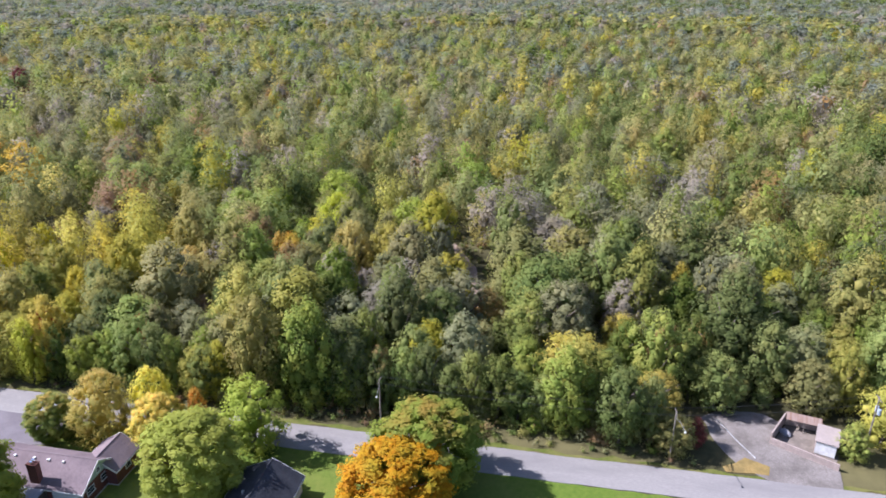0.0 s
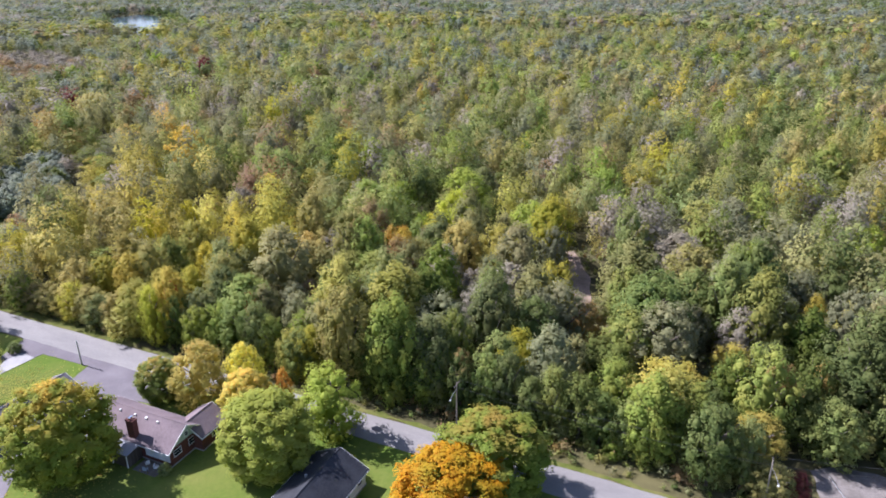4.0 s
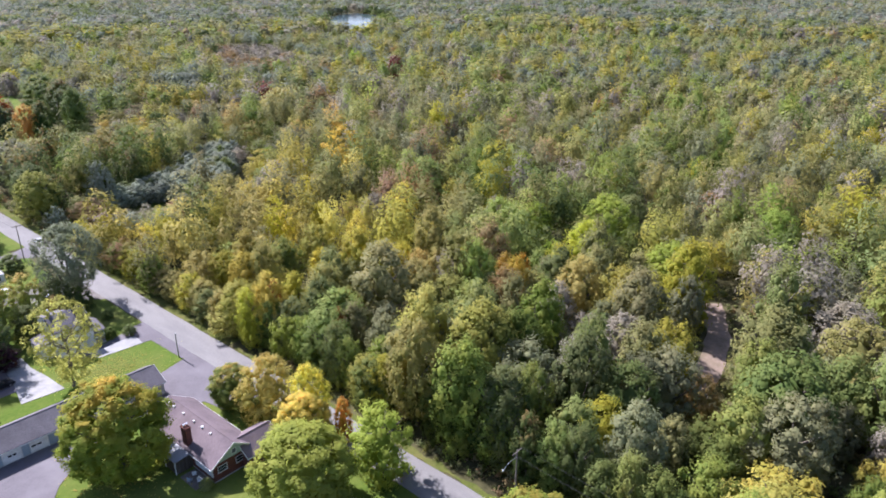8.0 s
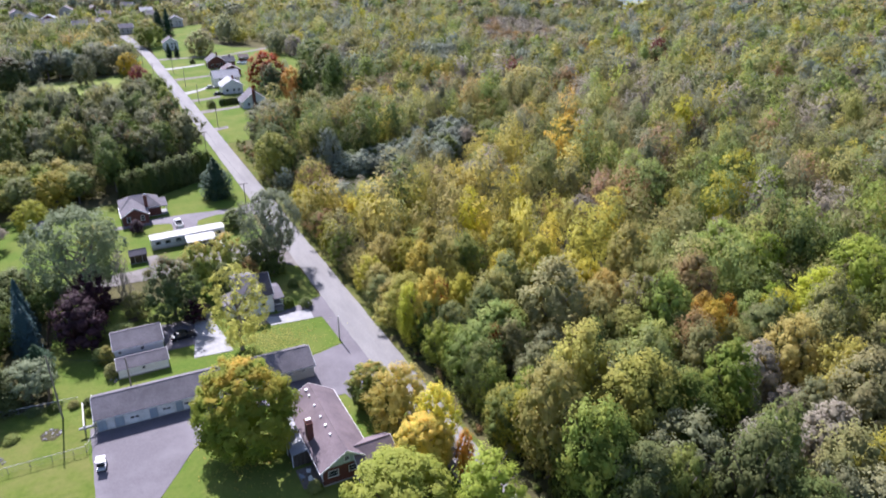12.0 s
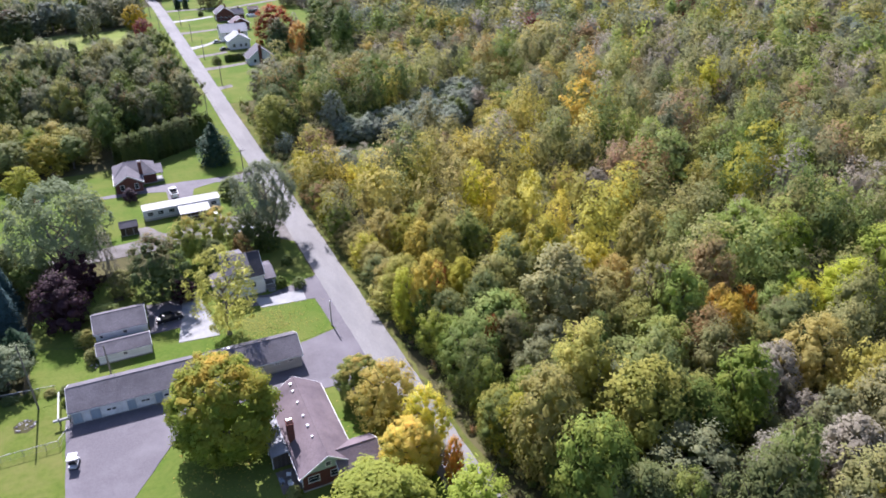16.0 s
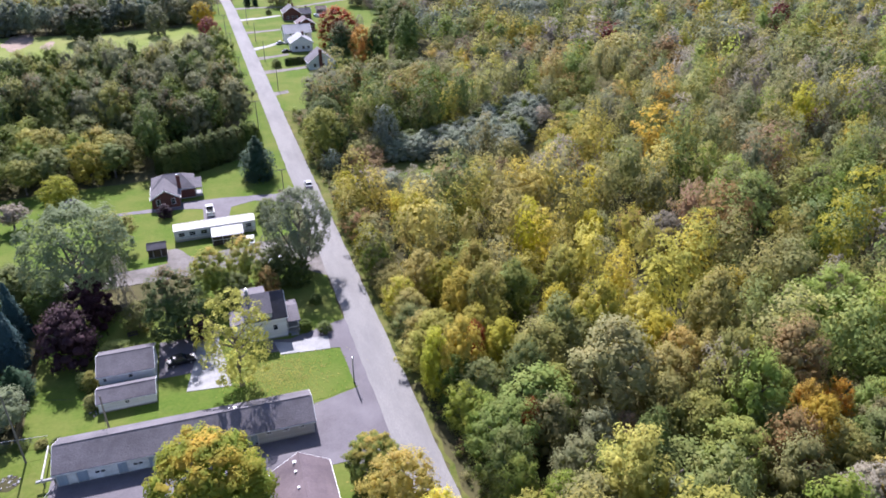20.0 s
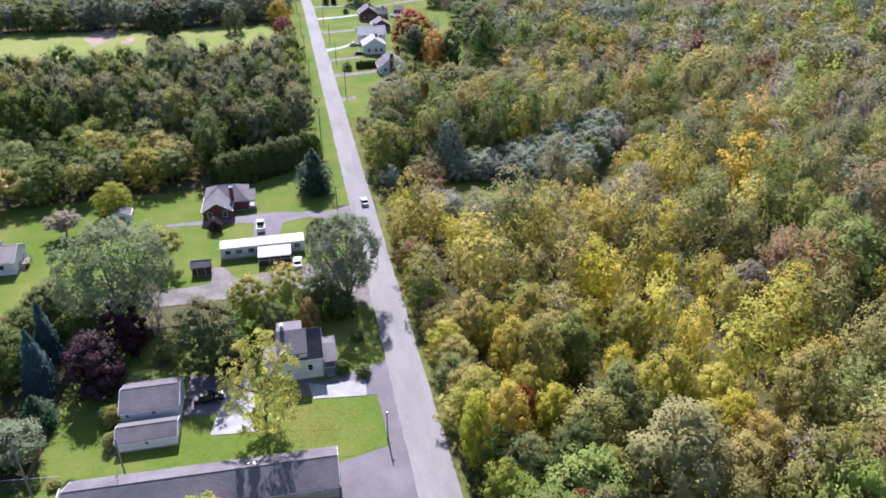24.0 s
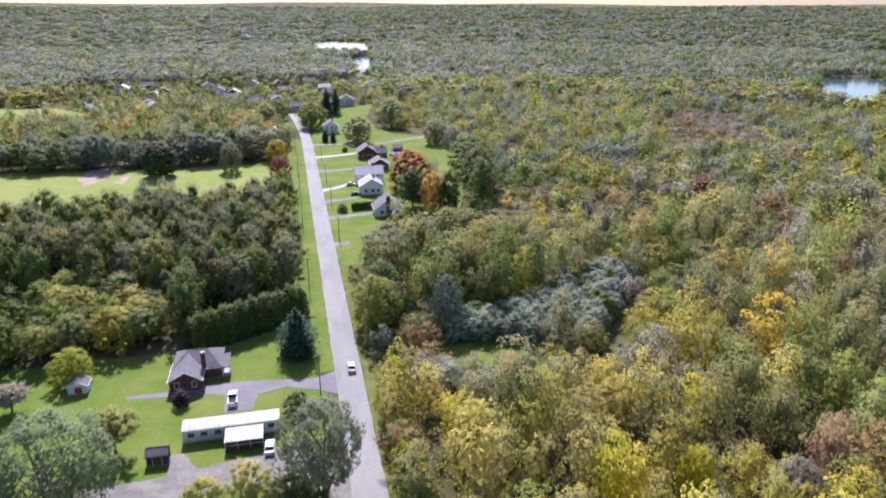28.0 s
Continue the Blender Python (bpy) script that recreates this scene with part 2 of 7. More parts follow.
def solid(bm, ring, z0, z1):
    """An upright prism over a ring of (x, y) points."""
    low, high = [bm.verts.new((*p, z0)) for p in ring], [bm.verts.new((*p, z1)) for p in ring]
    bm.faces.new(high)
    bm.faces.new(low[::-1])
    for i in range(len(ring)):
        j = (i + 1) % len(ring)
        bm.faces.new((low[i], low[j], high[j], high[i]))


def tube(bm, points, radii, sides=6):
    """A round bar through points, with a radius at each."""
    rings = []
    for i, (p, r) in enumerate(zip(points, radii)):
        p = Vector(p)
        ahead = (Vector(points[min(i + 1, len(points) - 1)]) - Vector(points[max(i - 1, 0)])).normalized()
        q = ahead.to_track_quat("Z", "Y")
        rings.append([bm.verts.new(p + q @ Vector((r * math.cos(6.2832 * k / sides), r * math.sin(6.2832 * k / sides), 0))) for k in range(sides)])
    for a, b in zip(rings, rings[1:]):
        for k in range(sides):
            bm.faces.new((a[k], a[(k + 1) % sides], b[(k + 1) % sides], b[k]))
    bm.faces.new(rings[0][::-1])
    bm.faces.new(rings[-1])


def patch(name, ring, z, material, label="", category="", jitter=0.25, step=2.0, depth=0.3):
    """A flat piece of ground with a slightly ragged edge, from a ring of (x, y) corners."""
    rng = random.Random(name + str(ring[0]))
    fine = []
    for a, b in zip(ring, ring[1:] + ring[:1]):
        count = max(1, int(math.dist(a, b) / step))
        for k in range(count):
            f = k / count
            wobble = jitter if 0 < k else 0
            fine.append((a[0] + (b[0] - a[0]) * f + rng.uniform(-wobble, wobble), a[1] + (b[1] - a[1]) * f + rng.uniform(-wobble, wobble)))
    from mathutils.geometry import tessellate_polygon
    bm = bmesh.new()
    top, low = [bm.verts.new((*p, z)) for p in fine], [bm.verts.new((*p, z - depth)) for p in fine]
    for tri in tessellate_polygon([[Vector((*p, 0)) for p in fine]]):
        f = bm.faces.new([top[k] for k in tri])
        f.normal_update()
        if f.normal.z < 0:
            f.normal_flip()
    for k in range(len(fine)):
        m = (k + 1) % len(fine)
        bm.faces.new((low[k], low[m], top[m], top[k]))
    return tagged(part(name, bm, material), label, category, kind="structure")


def mesh_np(name, verts, quads, tris, materials, qmat=None, tmat=None, tone=None, normals=None):
    """A mesh straight from arrays of corners, quads and triangles; normals: one for each corner, to soften leafy masses."""
    me = bpy.data.meshes.new(name)
    quads, tris = np.asarray(quads, np.int32), np.asarray(tris, np.int32)
    nq, nt, k = len(quads), len(tris), quads.shape[1]
    me.vertices.add(len(verts))
    me.vertices.foreach_set("co", np.asarray(verts, np.float32).ravel())
    me.loops.add(k * nq + 3 * nt)
    me.loops.foreach_set("vertex_index", np.concatenate([quads.ravel(), tris.ravel()]))
    me.polygons.add(nq + nt)
    me.polygons.foreach_set("loop_start", np.concatenate([np.arange(nq) * k, k * nq + np.arange(nt) * 3]).astype(np.int32))
    if qmat is not None:
        me.polygons.foreach_set("material_index", np.concatenate([qmat, tmat]).astype(np.int32))
    for one in materials:
        me.materials.append(one)
    if tone is not None:
        me.attributes.new("tone", "FLOAT", "FACE").data.foreach_set("value", tone.astype(np.float32))
    if normals is not None:
        me.attributes.new("custom_normal", "FLOAT_VECTOR", "POINT").data.foreach_set("vector", np.asarray(normals, np.float32).ravel())
    me.update(calc_edges=True)
    return me


# ---- ground, road and paths ----
def lift(x, y):
    """Height of the land: flat near the road, low hills far off."""
    d = math.hypot(x + 40, y)
    far = min(max((d - 1300) / 3000, 0.0), 1.0)
    return far * far * (3 - 2 * far) * (58 + 22 * noise.noise(Vector((x / 900, y / 900, 0.3)))) + min(d / 1300, 1.0) ** 3 * 3.0 * noise.noise(Vector((x / 160, y / 160, 0.7)))


def ground_sheet():
    steps = [0, 60, 120, 180, 260, 340, 440, 560, 700, 860, 1040, 1240, 1460, 1700, 1980, 2300, 2650, 3050, 3500, 4000, 4500, 4850]
    rays = 120
    verts, quads, tris = [(-40, 0, 0)], [], []
    for r in steps[1:]:
        for k in range(rays):
            a = 6.28319 * k / rays
            x, y = -40 + r * math.cos(a), r * math.sin(a)
            verts.append((x, y, lift(x, y)))
    for k in range(rays):
        tris.append((0, 1 + k, 1 + (k + 1) % rays))
    for i in range(len(steps) - 2):
        a, b = 1 + i * rays, 1 + (i + 1) * rays
        for k in range(rays):
            j = (k + 1) % rays
            quads.append((a + k, b + k, b + j, a + j))
    ob = new("ground", mesh_np("ground", verts, quads, tris, [SOIL]))
    tagged(ob, "dark leaf-littered soil and low brush under the trees", "ground", kind="structure")


ground_sheet()


def strip(name, left, right, y0, y1, z, material, label, category, ragged=0.12, step=2.5):
    """A strip along the road between two x lines, its edges a little ragged."""
    rng = random.Random(name)
    bm = bmesh.new()
    rows = []
    for k in range(int((y1 - y0) / step) + 1):
        y = y0 + k * step
        bend = max(0.0, (y - 440) / 60) ** 2 * -1.5
        rows.append([bm.verts.new((x + bend + rng.uniform(-ragged, ragged), y, h)) for x, h in ((left, z - 0.25), (left, z), (right, z), (right, z - 0.25))])
        rows[-1][0].co.x, rows[-1][3].co.x = rows[-1][1].co.x, rows[-1][2].co.x
    for a, b in zip(rows, rows[1:]):
        for k in range(3):
            bm.faces.new((a[k], a[k + 1], b[k + 1], b[k]))
    bmesh.ops.recalc_face_normals(bm, faces=bm.faces[:])
    return tagged(part(name, bm, material), label, category, kind="structure")


strip("road", -3.0, 3.2, -420, 575, 0.10, ROAD, "pale worn asphalt country road with cracked edges", "road")
strip("verge", 3.1, 4.3, -420, 82, 0.05, VERGE, "narrow grass verge shaded by the woods", "verge", 0.7)
strip("verge", 3.1, 6.0, 82, 239.6, 0.05, VERGE, "mown grass verge beside the woods", "verge", 0.7)
strip("verge", -11.5, -2.9, 171, 470, 0.06, LAWN, "green mown verge along the road", "verge", 0.3)
patch("lawn", [(-57, 50), (-4, 50), (-4, 84), (-57, 84)], 0.03, LAWN, "mown grass round driveways and garages", "lawn")
patch("lawn", [(-58, 20), (-3, 20), (-3, 66), (-10, 66), (-10, 63), (-30, 63), (-42, 60), (-51, 56), (-58, 56)], 0.04, LAWN, "green mown lawn round a brick house", "lawn")
patch("lawn", [(-140, -90), (-3, -90), (-3, 20), (-140, 20)], 0.045, LAWN, "shaded green lawn under yard trees", "lawn")
patch("lawn", [(-110, 20), (-51.8, 20), (-51.8, 76), (-57, 88), (-110, 88)], 0.05, LAWN_DRY, "rough grass beyond a wire fence", "lawn")
patch("lawn", [(-57, 83), (-14, 83), (-4.6, 84), (-5.4, 96), (-10, 97), (-25, 99), (-25, 112), (-57, 130)], 0.055, LAWN, "mown lawn behind a long garage", "lawn")
patch("lawn", [(-26, 96), (-3.2, 96), (-3.2, 130), (-26, 130)], 0.042, LAWN, "lawn round a white house", "lawn")
patch("lawn", [(-13, 99), (-4, 103), (-3.4, 126), (-8, 129), (-30, 131), (-30, 108)], 0.06, LAWN, "front lawn shaded by trees", "lawn")
patch("lawn", [(-110, 128), (-52, 130), (-32, 134), (-20, 140), (-6, 145), (-5, 163), (-8, 172), (-8, 201), (-38, 189), (-62, 188), (-110, 184)], 0.05, LAWN, "bright mown lawns round a trailer and a brick house", "lawn")
patch("lawn", [(3.2, 240), (16, 240), (22, 262), (34, 285), (58, 300), (66, 328), (75, 371), (82, 420), (78, 456), (54, 479), (47, 495), (46, 547), (58, 617), (38, 605), (8, 540), (3.2, 470)], 0.05, LAWN, "row of bright front lawns beside the road", "lawn", 0.6)
patch("field", [(-260, 285), (-112, 284), (-60, 295), (-8, 296), (-8, 425), (-30, 401), (-75, 398), (-160, 408), (-260, 424)], 0.05, FIELD, "pale green open playing field", "field", 1.0)
patch("bare_ground", [(-111, 384), (-109, 408), (-100, 408), (-97, 385), (-103, 368)], 0.09, DIRT, "bare reddish earth in an open field", "bare ground", 0.8)
patch("bare_ground", [(-92.7, 374), (-90, 388), (-87, 384), (-88, 367)], 0.09, DIRT, "bare reddish earth in an open field", "bare ground", 0.6)
patch("field", [(-330, 560), (-190, 540), (-150, 590), (-190, 640), (-330, 640)], 0.4, FIELD, "far pale pasture", "field", 2.0)
patch("pavement", [(-51.5, 52), (-46, 52), (-41.5, 58.5), (-37, 65), (-31, 69.5), (-22, 71), (-22, 68), (-10.6, 68), (-9.8, 63.5), (-3.0, 62), (-2.9, 86), (-5.5, 84), (-14, 82), (-14, 78), (-51.4, 78)], 0.085, ASPHALT, "grey asphalt driveway in front of garages", "driveway", 0.1)
patch("pavement", [(-5.4, 84.5), (-2.9, 84), (-2.9, 105), (-6.5, 104), (-14, 101.5), (-18.6, 102.6), (-18.4, 98.6), (-10, 97.2), (-5.8, 96)], 0.09, ASPHALT, "asphalt apron between road and house", "driveway", 0.1)
patch("pavement", [(-37, 97), (-30, 97), (-29, 107.5), (-37, 108)], 0.09, ASPHALT, "dark asphalt parking strip", "driveway", 0.05)
patch("patio", [(-32.6, 92.0), (-25.3, 91.2), (-25.8, 98.4), (-26.6, 103.7), (-26.4, 109), (-30, 109), (-31.0, 100.1)], 0.13, CONCRETE, "pale grey concrete parking slab", "patio", 0.02)
patch("pavement", [(-16.3, 97.2), (-7.5, 96.2), (-7.2, 100.2), (-10, 100.6), (-13.8, 100.2), (-17, 101.5)], 0.13, CONCRETE, "pale concrete drive in front of a white house", "driveway", 0.02)
patch("pavement", [(-56, 131.5), (-31, 131.5), (-18, 133), (-9, 128), (-2.8, 122), (-2.8, 136), (-8, 138), (-15, 142.5), (-30, 139.5), (-33.5, 145), (-35.5, 145), (-35.5, 138.5), (-56, 136.5)], 0.09, GRAVEL, "grey gravel drive beside a trailer", "driveway", 0.3)
patch("pavement", [(-2.8, 160.5), (-2.8, 171), (-8, 168.5), (-22, 170.5), (-32, 171), (-36, 169), (-48, 169), (-48, 167.4), (-32, 166.5), (-27, 165), (-27, 158), (-21, 158), (-20, 164), (-14, 166), (-8, 163.5)], 0.09, ASPHALT, "curved grey asphalt drive to a brick house", "driveway", 0.15)
for x1, y0, y1, made in ((26, 411.4, 419.0, CONCRETE), (26, 376.8, 381.2, GRAVEL), (17.5, 338.3, 350.5, CONCRETE), (17.3, 319.5, 324.0, GRAVEL), (22, 294.8, 298.7, GRAVEL), (8.6, 261.8, 263.8, GRAVEL)):
    patch("pavement", [(2.9, y0 - 2.6), (x1 * 0.6, y0 + (y1 - y0) * 0.4 - 1.9), (x1, y1 - 2.1), (x1, y1 + 2.1), (x1 * 0.6, y0 + (y1 - y0) * 0.4 + 1.9), (2.9, y0 + 2.8)], 0.09, made, "pale drive across a front lawn", "driveway", 0.1)
patch("pavement", [(1.5, 444), (14, 445.5), (42, 442), (76, 460), (84, 470), (80, 471), (72, 464), (42, 446.5), (14, 450), (1.5, 450.5)], 0.09, GRAVEL, "pale gravel lane across lawns", "driveway", 0.2)
patch("gravel_lot", [(3, -51), (6.5, -46.5), (11.5, -44), (18.0, -42.6), (21.2, -47), (20.8, -53.5), (18.6, -56), (12.8, -53), (7.4, -61.8), (3, -61)], 0.09, GRAVEL, "grey gravel lot beside the road", "gravel lot", 0.4)
patch("dry_grass", [(4.2, -44.5), (5.4, -44.2), (8.2, -48), (6.6, -51.4), (4.4, -50.8)], 0.11, DRY_GRASS, "ochre dry grass at the edge of a gravel lot", "dry grass", 0.3)
TRACK = [(42, -1.5), (51, 0.5), (58, 1), (66, 3), (73, 4.5), (88, 12.5), (85, 16.5), (72, 9.4), (60, 6.4), (50, 4), (42, 2)]
patch("dirt_patch", [(-58.6, 78.2), (-56.9, 77.6), (-55.6, 78.6), (-56.1, 80.6), (-58.0, 80.9), (-58.9, 79.8)], 0.07, SOIL, "bare scuffed dirt round a heap of rubble", "dirt", 0.5)
patch("dirt_track", TRACK, 0.08, DIRT, "bare reddish dirt track through the woods", "dirt track", 0.4)
patch("meadow", [(20, 168), (46, 162), (50, 172), (40, 184), (24, 180)], 0.05, LAWN_DRY, "small dry meadow at the edge of the woods", "meadow", 0.8)
LAKE = [(428, 522), (456, 516), (500, 556), (560, 604), (606, 662), (616, 716), (566, 704), (520, 664), (470, 604), (440, 566)]
POND_FAR = [(36, 1180), (121, 1163), (153, 1459), (46, 1478)]
POND_NEAR = [(62, 800), (82, 796), (111, 1093), (76, 1067)]
patch("lake", LAKE, 1.6, WATER, "calm pale lake between wooded banks", "lake", 3.0, 15)
patch("pond", POND_NEAR, 3.5, WATER, "distant pale pond", "pond", 3.0, 15)
patch("pond", POND_FAR, 4.5, WATER, "distant pale pond", "pond", 3.0, 15)


# ---- trees ----
def icosphere(level):
    bm = bmesh.new()
    bmesh.ops.create_icosphere(bm, subdivisions=level, radius=1.0)
    v, f = np.array([p.co for p in bm.verts]), np.array([[q.index for q in g.verts] for g in bm.faces])
    bm.free()
    return v, f


BALL = icosphere(1)


def leaves_at(rng, centres, outward, size, droop=0.35, longer=1.0, kite=False):
    """Pointed leaf sprays (or folded kites) at the given places, each facing roughly outward. Gives corners and faces."""
    n = len(centres)
    normal = outward + rng.normal(0, 0.42, (n, 3)) + (0, 0, droop)
    normal /= np.linalg.norm(normal, axis=1, keepdims=True) + 1e-9
    side = np.cross(normal, rng.normal(0, 1, (n, 3)))
    side /= np.linalg.norm(side, axis=1, keepdims=True) + 1e-9
    ahead = np.cross(normal, side)
    s = (size * rng.uniform(0.6, 1.35, n))[:, None]
    k = 4 if kite else 3
    if kite:
        corners = np.stack([centres - ahead * s * 0.9 * longer - normal * s * 0.15, centres + side * s * rng.uniform(0.45, 0.8, (n, 1)) + normal * s * 0.12,
                            centres + ahead * s * longer - normal * s * 0.22, centres - side * s * rng.uniform(0.45, 0.8, (n, 1)) + normal * s * 0.12], 1)
    else:
        corners = np.stack([centres - ahead * s * 0.8 * longer + side * s * rng.uniform(0.3, 0.85, (n, 1)), centres - ahead * s * rng.uniform(0.2, 0.9, (n, 1)) * longer - side * s * rng.uniform(0.45, 0.9, (n, 1)), centres + ahead * s * longer], 1)[:, ::-1]
    soft = 0.6 * outward / (np.linalg.norm(outward, axis=1, keepdims=True) + 1e-9) + 0.95 * normal + (0, 0, 0.15)
    soft /= np.linalg.norm(soft, axis=1, keepdims=True) + 1e-9
    SOFT.append(np.repeat(soft, k, 0))
    return corners.reshape(-1, 3), np.arange(k * n).reshape(-1, k)


SOFT = []      # the softened normals of the leaves made last


def soft_normals(core):
    """The normals of all leaves since the last call, then those of the given heart, outward from its middle."""
    out = SOFT[:]
    SOFT.clear()
    if len(core):
        d = core - core.mean(0)
        out.append(d / (np.linalg.norm(d, axis=1, keepdims=True) + 1e-9))
    return np.concatenate(out)


def ball_points(rng, n):
    p = rng.normal(0, 1, (n, 3))
    return p / np.linalg.norm(p, axis=1, keepdims=True)


def crown(seed, form, lobes, per, leaf, core=1, up=0.25):
    """A crown for a tree 12 m high and 4.5 m in radius: lobes of leaf sprays round a darker heart. Corners, quads, triangles."""
    rng = np.random.default_rng(seed)
    verts, quads, tris, at = [], [], [], 0
    if form == "spruce" or form == "pine":
        tiers = lobes
        for i in range(tiers):
            f = (i + 0.5) / tiers
            z = 0.8 + 11.2 * f
            reach = (4.3 * (1 - f) ** 0.85 + 0.15) * rng.uniform(0.85, 1.12) if form == "spruce" else 4.6 * math.sin(math.pi * min(0.98, 0.22 + 0.78 * f)) * rng.uniform(0.6, 1.1)
            m = max(6, int(per * (reach / 4.3 + 0.12)))
            a, r = rng.uniform(0, 6.283, m), reach * np.sqrt(rng.uniform(0.12, 1, m))
            lumps = 1 + 0.16 * np.sin(a * (5 + i % 4) + i)
            c = np.stack([r * lumps * np.cos(a), r * lumps * np.sin(a), z - 0.32 * r * rng.uniform(0.7, 1.3, m) + rng.normal(0, 0.18, m)], 1)
            out = np.stack([np.cos(a) * 0.5, np.sin(a) * 0.5, np.full(m, 0.75)], 1)
            v, q = leaves_at(rng, c, out, leaf, 0.2, 1.3)
            verts.append(v); quads.append(q + at); at += len(v)
        v, f = BALL
        t = (v[:, 2:] + 1) / 2
        w = v * (1, 1, 0) * 2.9 * (1 - t) ** 0.6 + (0, 0, 1) * (0.9 + 10.4 * t)
        verts.append(w); tris.append(f + at)
        return np.concatenate(verts), np.concatenate(quads), np.concatenate(tris), soft_normals(w)
    return leafy(rng, form, lobes, per, leaf, core, up)


# form: radius, lowest and highest leaves, where it is widest, how far it draws in at the foot, how uneven, upright stretch of a clump, size of its solid heart
SHAPES = {
    "maple": (4.5, 0.9, 12.0, 0.40, 0.62, 0.09, 0.92, 0.58), "full": (4.5, 0.5, 12.0, 0.45, 0.42, 0.13, 1.0, 0.42), "round": (4.5, 2.0, 12.0, 0.5, 0.6, 0.15, 0.95, 0.44),
    "spread": (4.8, 3.6, 11.6, 0.5, 0.75, 0.2, 0.75, 0.44), "tall": (3.6, 1.6, 12.4, 0.4, 0.5, 0.18, 1.25, 0.44), "weep": (4.6, 2.8, 12.0, 0.58, 0.8, 0.14, 1.35, 0.0),
    "bush": (4.6, 0.2, 12.0, 0.35, 0.3, 0.1, 0.95, 0.5), "thin": (3.9, 1.8, 12.6, 0.5, 0.8, 0.26, 1.1, 0.0), "clump": (4.5, 0.5, 12.2, 0.5, 0.45, 0.2, 1.05, 0.44), "shaggy": (4.3, 0.3, 12.4, 0.42, 0.4, 0.24, 1.2, 0.44)}


def leafy(rng, form, lobes, per, leaf, core, up):
    """A broad crown: clumps over a rounded outline, each clump of smaller tufts of leaf sprays over a solid heart."""
    wide, low, high, belly, draw, uneven, squash, heart = SHAPES[form]
    k = np.arange(lobes) + 0.5
    f = 1 - (k / lobes) ** 0.8 if form != "weep" else 1 - (k / lobes) ** 1.05
    f = (f + rng.uniform(-0.5, 0.5, lobes) * 0.55 / math.sqrt(lobes)).clip(0.02, 0.97)
    around = k * 2.39996 + rng.uniform(-0.22, 0.22, lobes)
    off = np.where(f < belly, (belly - f) / belly * math.sqrt(draw), (f - belly) / (1 - belly))
    girth = wide * np.sqrt(1 - off ** 2.2)
    lump = 1 + uneven * np.sin(2 * around + rng.uniform(0, 6)) * 0.6 + uneven * np.sin(5 * around + 6 * f + rng.uniform(0, 6)) * 0.5 + rng.uniform(-uneven, uneven, lobes)
    size = wide * 2.25 / math.sqrt(lobes) * rng.uniform(0.75, 1.4, lobes) * (0.86 if form in ("thin", "weep") else 1.0)
    reach = np.maximum(girth * lump - size * 0.75, girth * 0.12) * (1 - 0.35 * rng.uniform(0, 1, lobes) ** 3)
    middle = np.stack([np.cos(around) * reach, np.sin(around) * reach, low + (high - low) * f - size * (f - 0.35) * 0.9], 1)
    mid = np.array((0, 0, low + (high - low) * 0.42))
    away = middle - mid
    away /= np.linalg.norm(away, axis=1, keepdims=True) + 1e-9
    tufts = int(min(9, max(1, round(per / 12))))
    each = max(2, per // tufts)
    one = np.repeat(np.arange(lobes), tufts)
    d = ball_points(rng, lobes * tufts)
    d += away[one] * 0.75 + (0, 0, 0.25)
    d /= np.linalg.norm(d, axis=1, keepdims=True)
    tuft = middle[one] + d * (size[one] * (0.62 if tufts > 1 else 0.3) * rng.uniform(0.8, 1.2, len(one)))[:, None] * (1, 1, squash)
    two = np.repeat(np.arange(len(one)), each)
    e = ball_points(rng, len(two)) + d[two] * 0.6
    e /= np.linalg.norm(e, axis=1, keepdims=True)
    r = size[one][two] * (0.5 if tufts > 1 else 0.95) * rng.uniform(0.4, 1.25, len(two))
    place = tuft[two] + e * r[:, None] * (1, 1, squash)
    if form == "weep":
        place[:, 2] -= np.abs(rng.normal(0, 0.5, len(two))) * np.hypot(place[:, 0], place[:, 1]) / wide
    out = e * 0.6 + d[two] * 0.6 + away[one][two] * 0.3
    v, q = leaves_at(rng, place, out, leaf, 0.4, 1.5 if form == "weep" else 1.0)
    normals = SOFT.pop() + 0.3 * np.repeat(away[one][two], 3, 0) + (0, 0, up * 0.5)
    if heart and not core:       # an inner filling of larger, ragged sprays
        e = ball_points(rng, 4 * lobes)
        inner, more = leaves_at(rng, mid + e * (rng.uniform(0.3, 1.0, (4 * lobes, 1)) * (wide * 0.6, wide * 0.6, (high - low) * 0.4)), e, leaf * 2.1, 0.4)
        v, q, normals = np.concatenate([v, inner]), np.concatenate([q, more + len(v)]), np.concatenate([normals, SOFT.pop()])
    tris, hearts, heart_normals, at = np.zeros((0, 3), int), [], [], len(v)
    if heart and core:
        ball, faces = BALL
        bits = []
        for c, s in zip(middle, size):
            hearts.append(c + ball * s * heart * (1 + rng.uniform(-0.16, 0.12, (len(ball), 1))) * (1, 1, squash))
            heart_normals.append(ball + (0, 0, up * 0.5))
            bits.append(faces + at)
            at += len(ball)
        hearts.append(mid + ball * (wide * 0.38, wide * 0.38, (high - low) * 0.3) * (1 + rng.uniform(-0.15, 0.1, (len(ball), 1))))
        heart_normals.append(ball)
        bits.append(faces + at)
        tris = np.concatenate(bits)
        v, normals = np.concatenate([v] + hearts), np.concatenate([normals] + heart_normals)
    normals /= np.linalg.norm(normals, axis=1, keepdims=True) + 1e-9
    v[:, :2] *= 4.5 / np.percentile(np.hypot(v[:, 0], v[:, 1]), 97)
    v[:, 2] *= 12.0 / np.percentile(v[:, 2], 99.7)
    return v, q, tris, normals


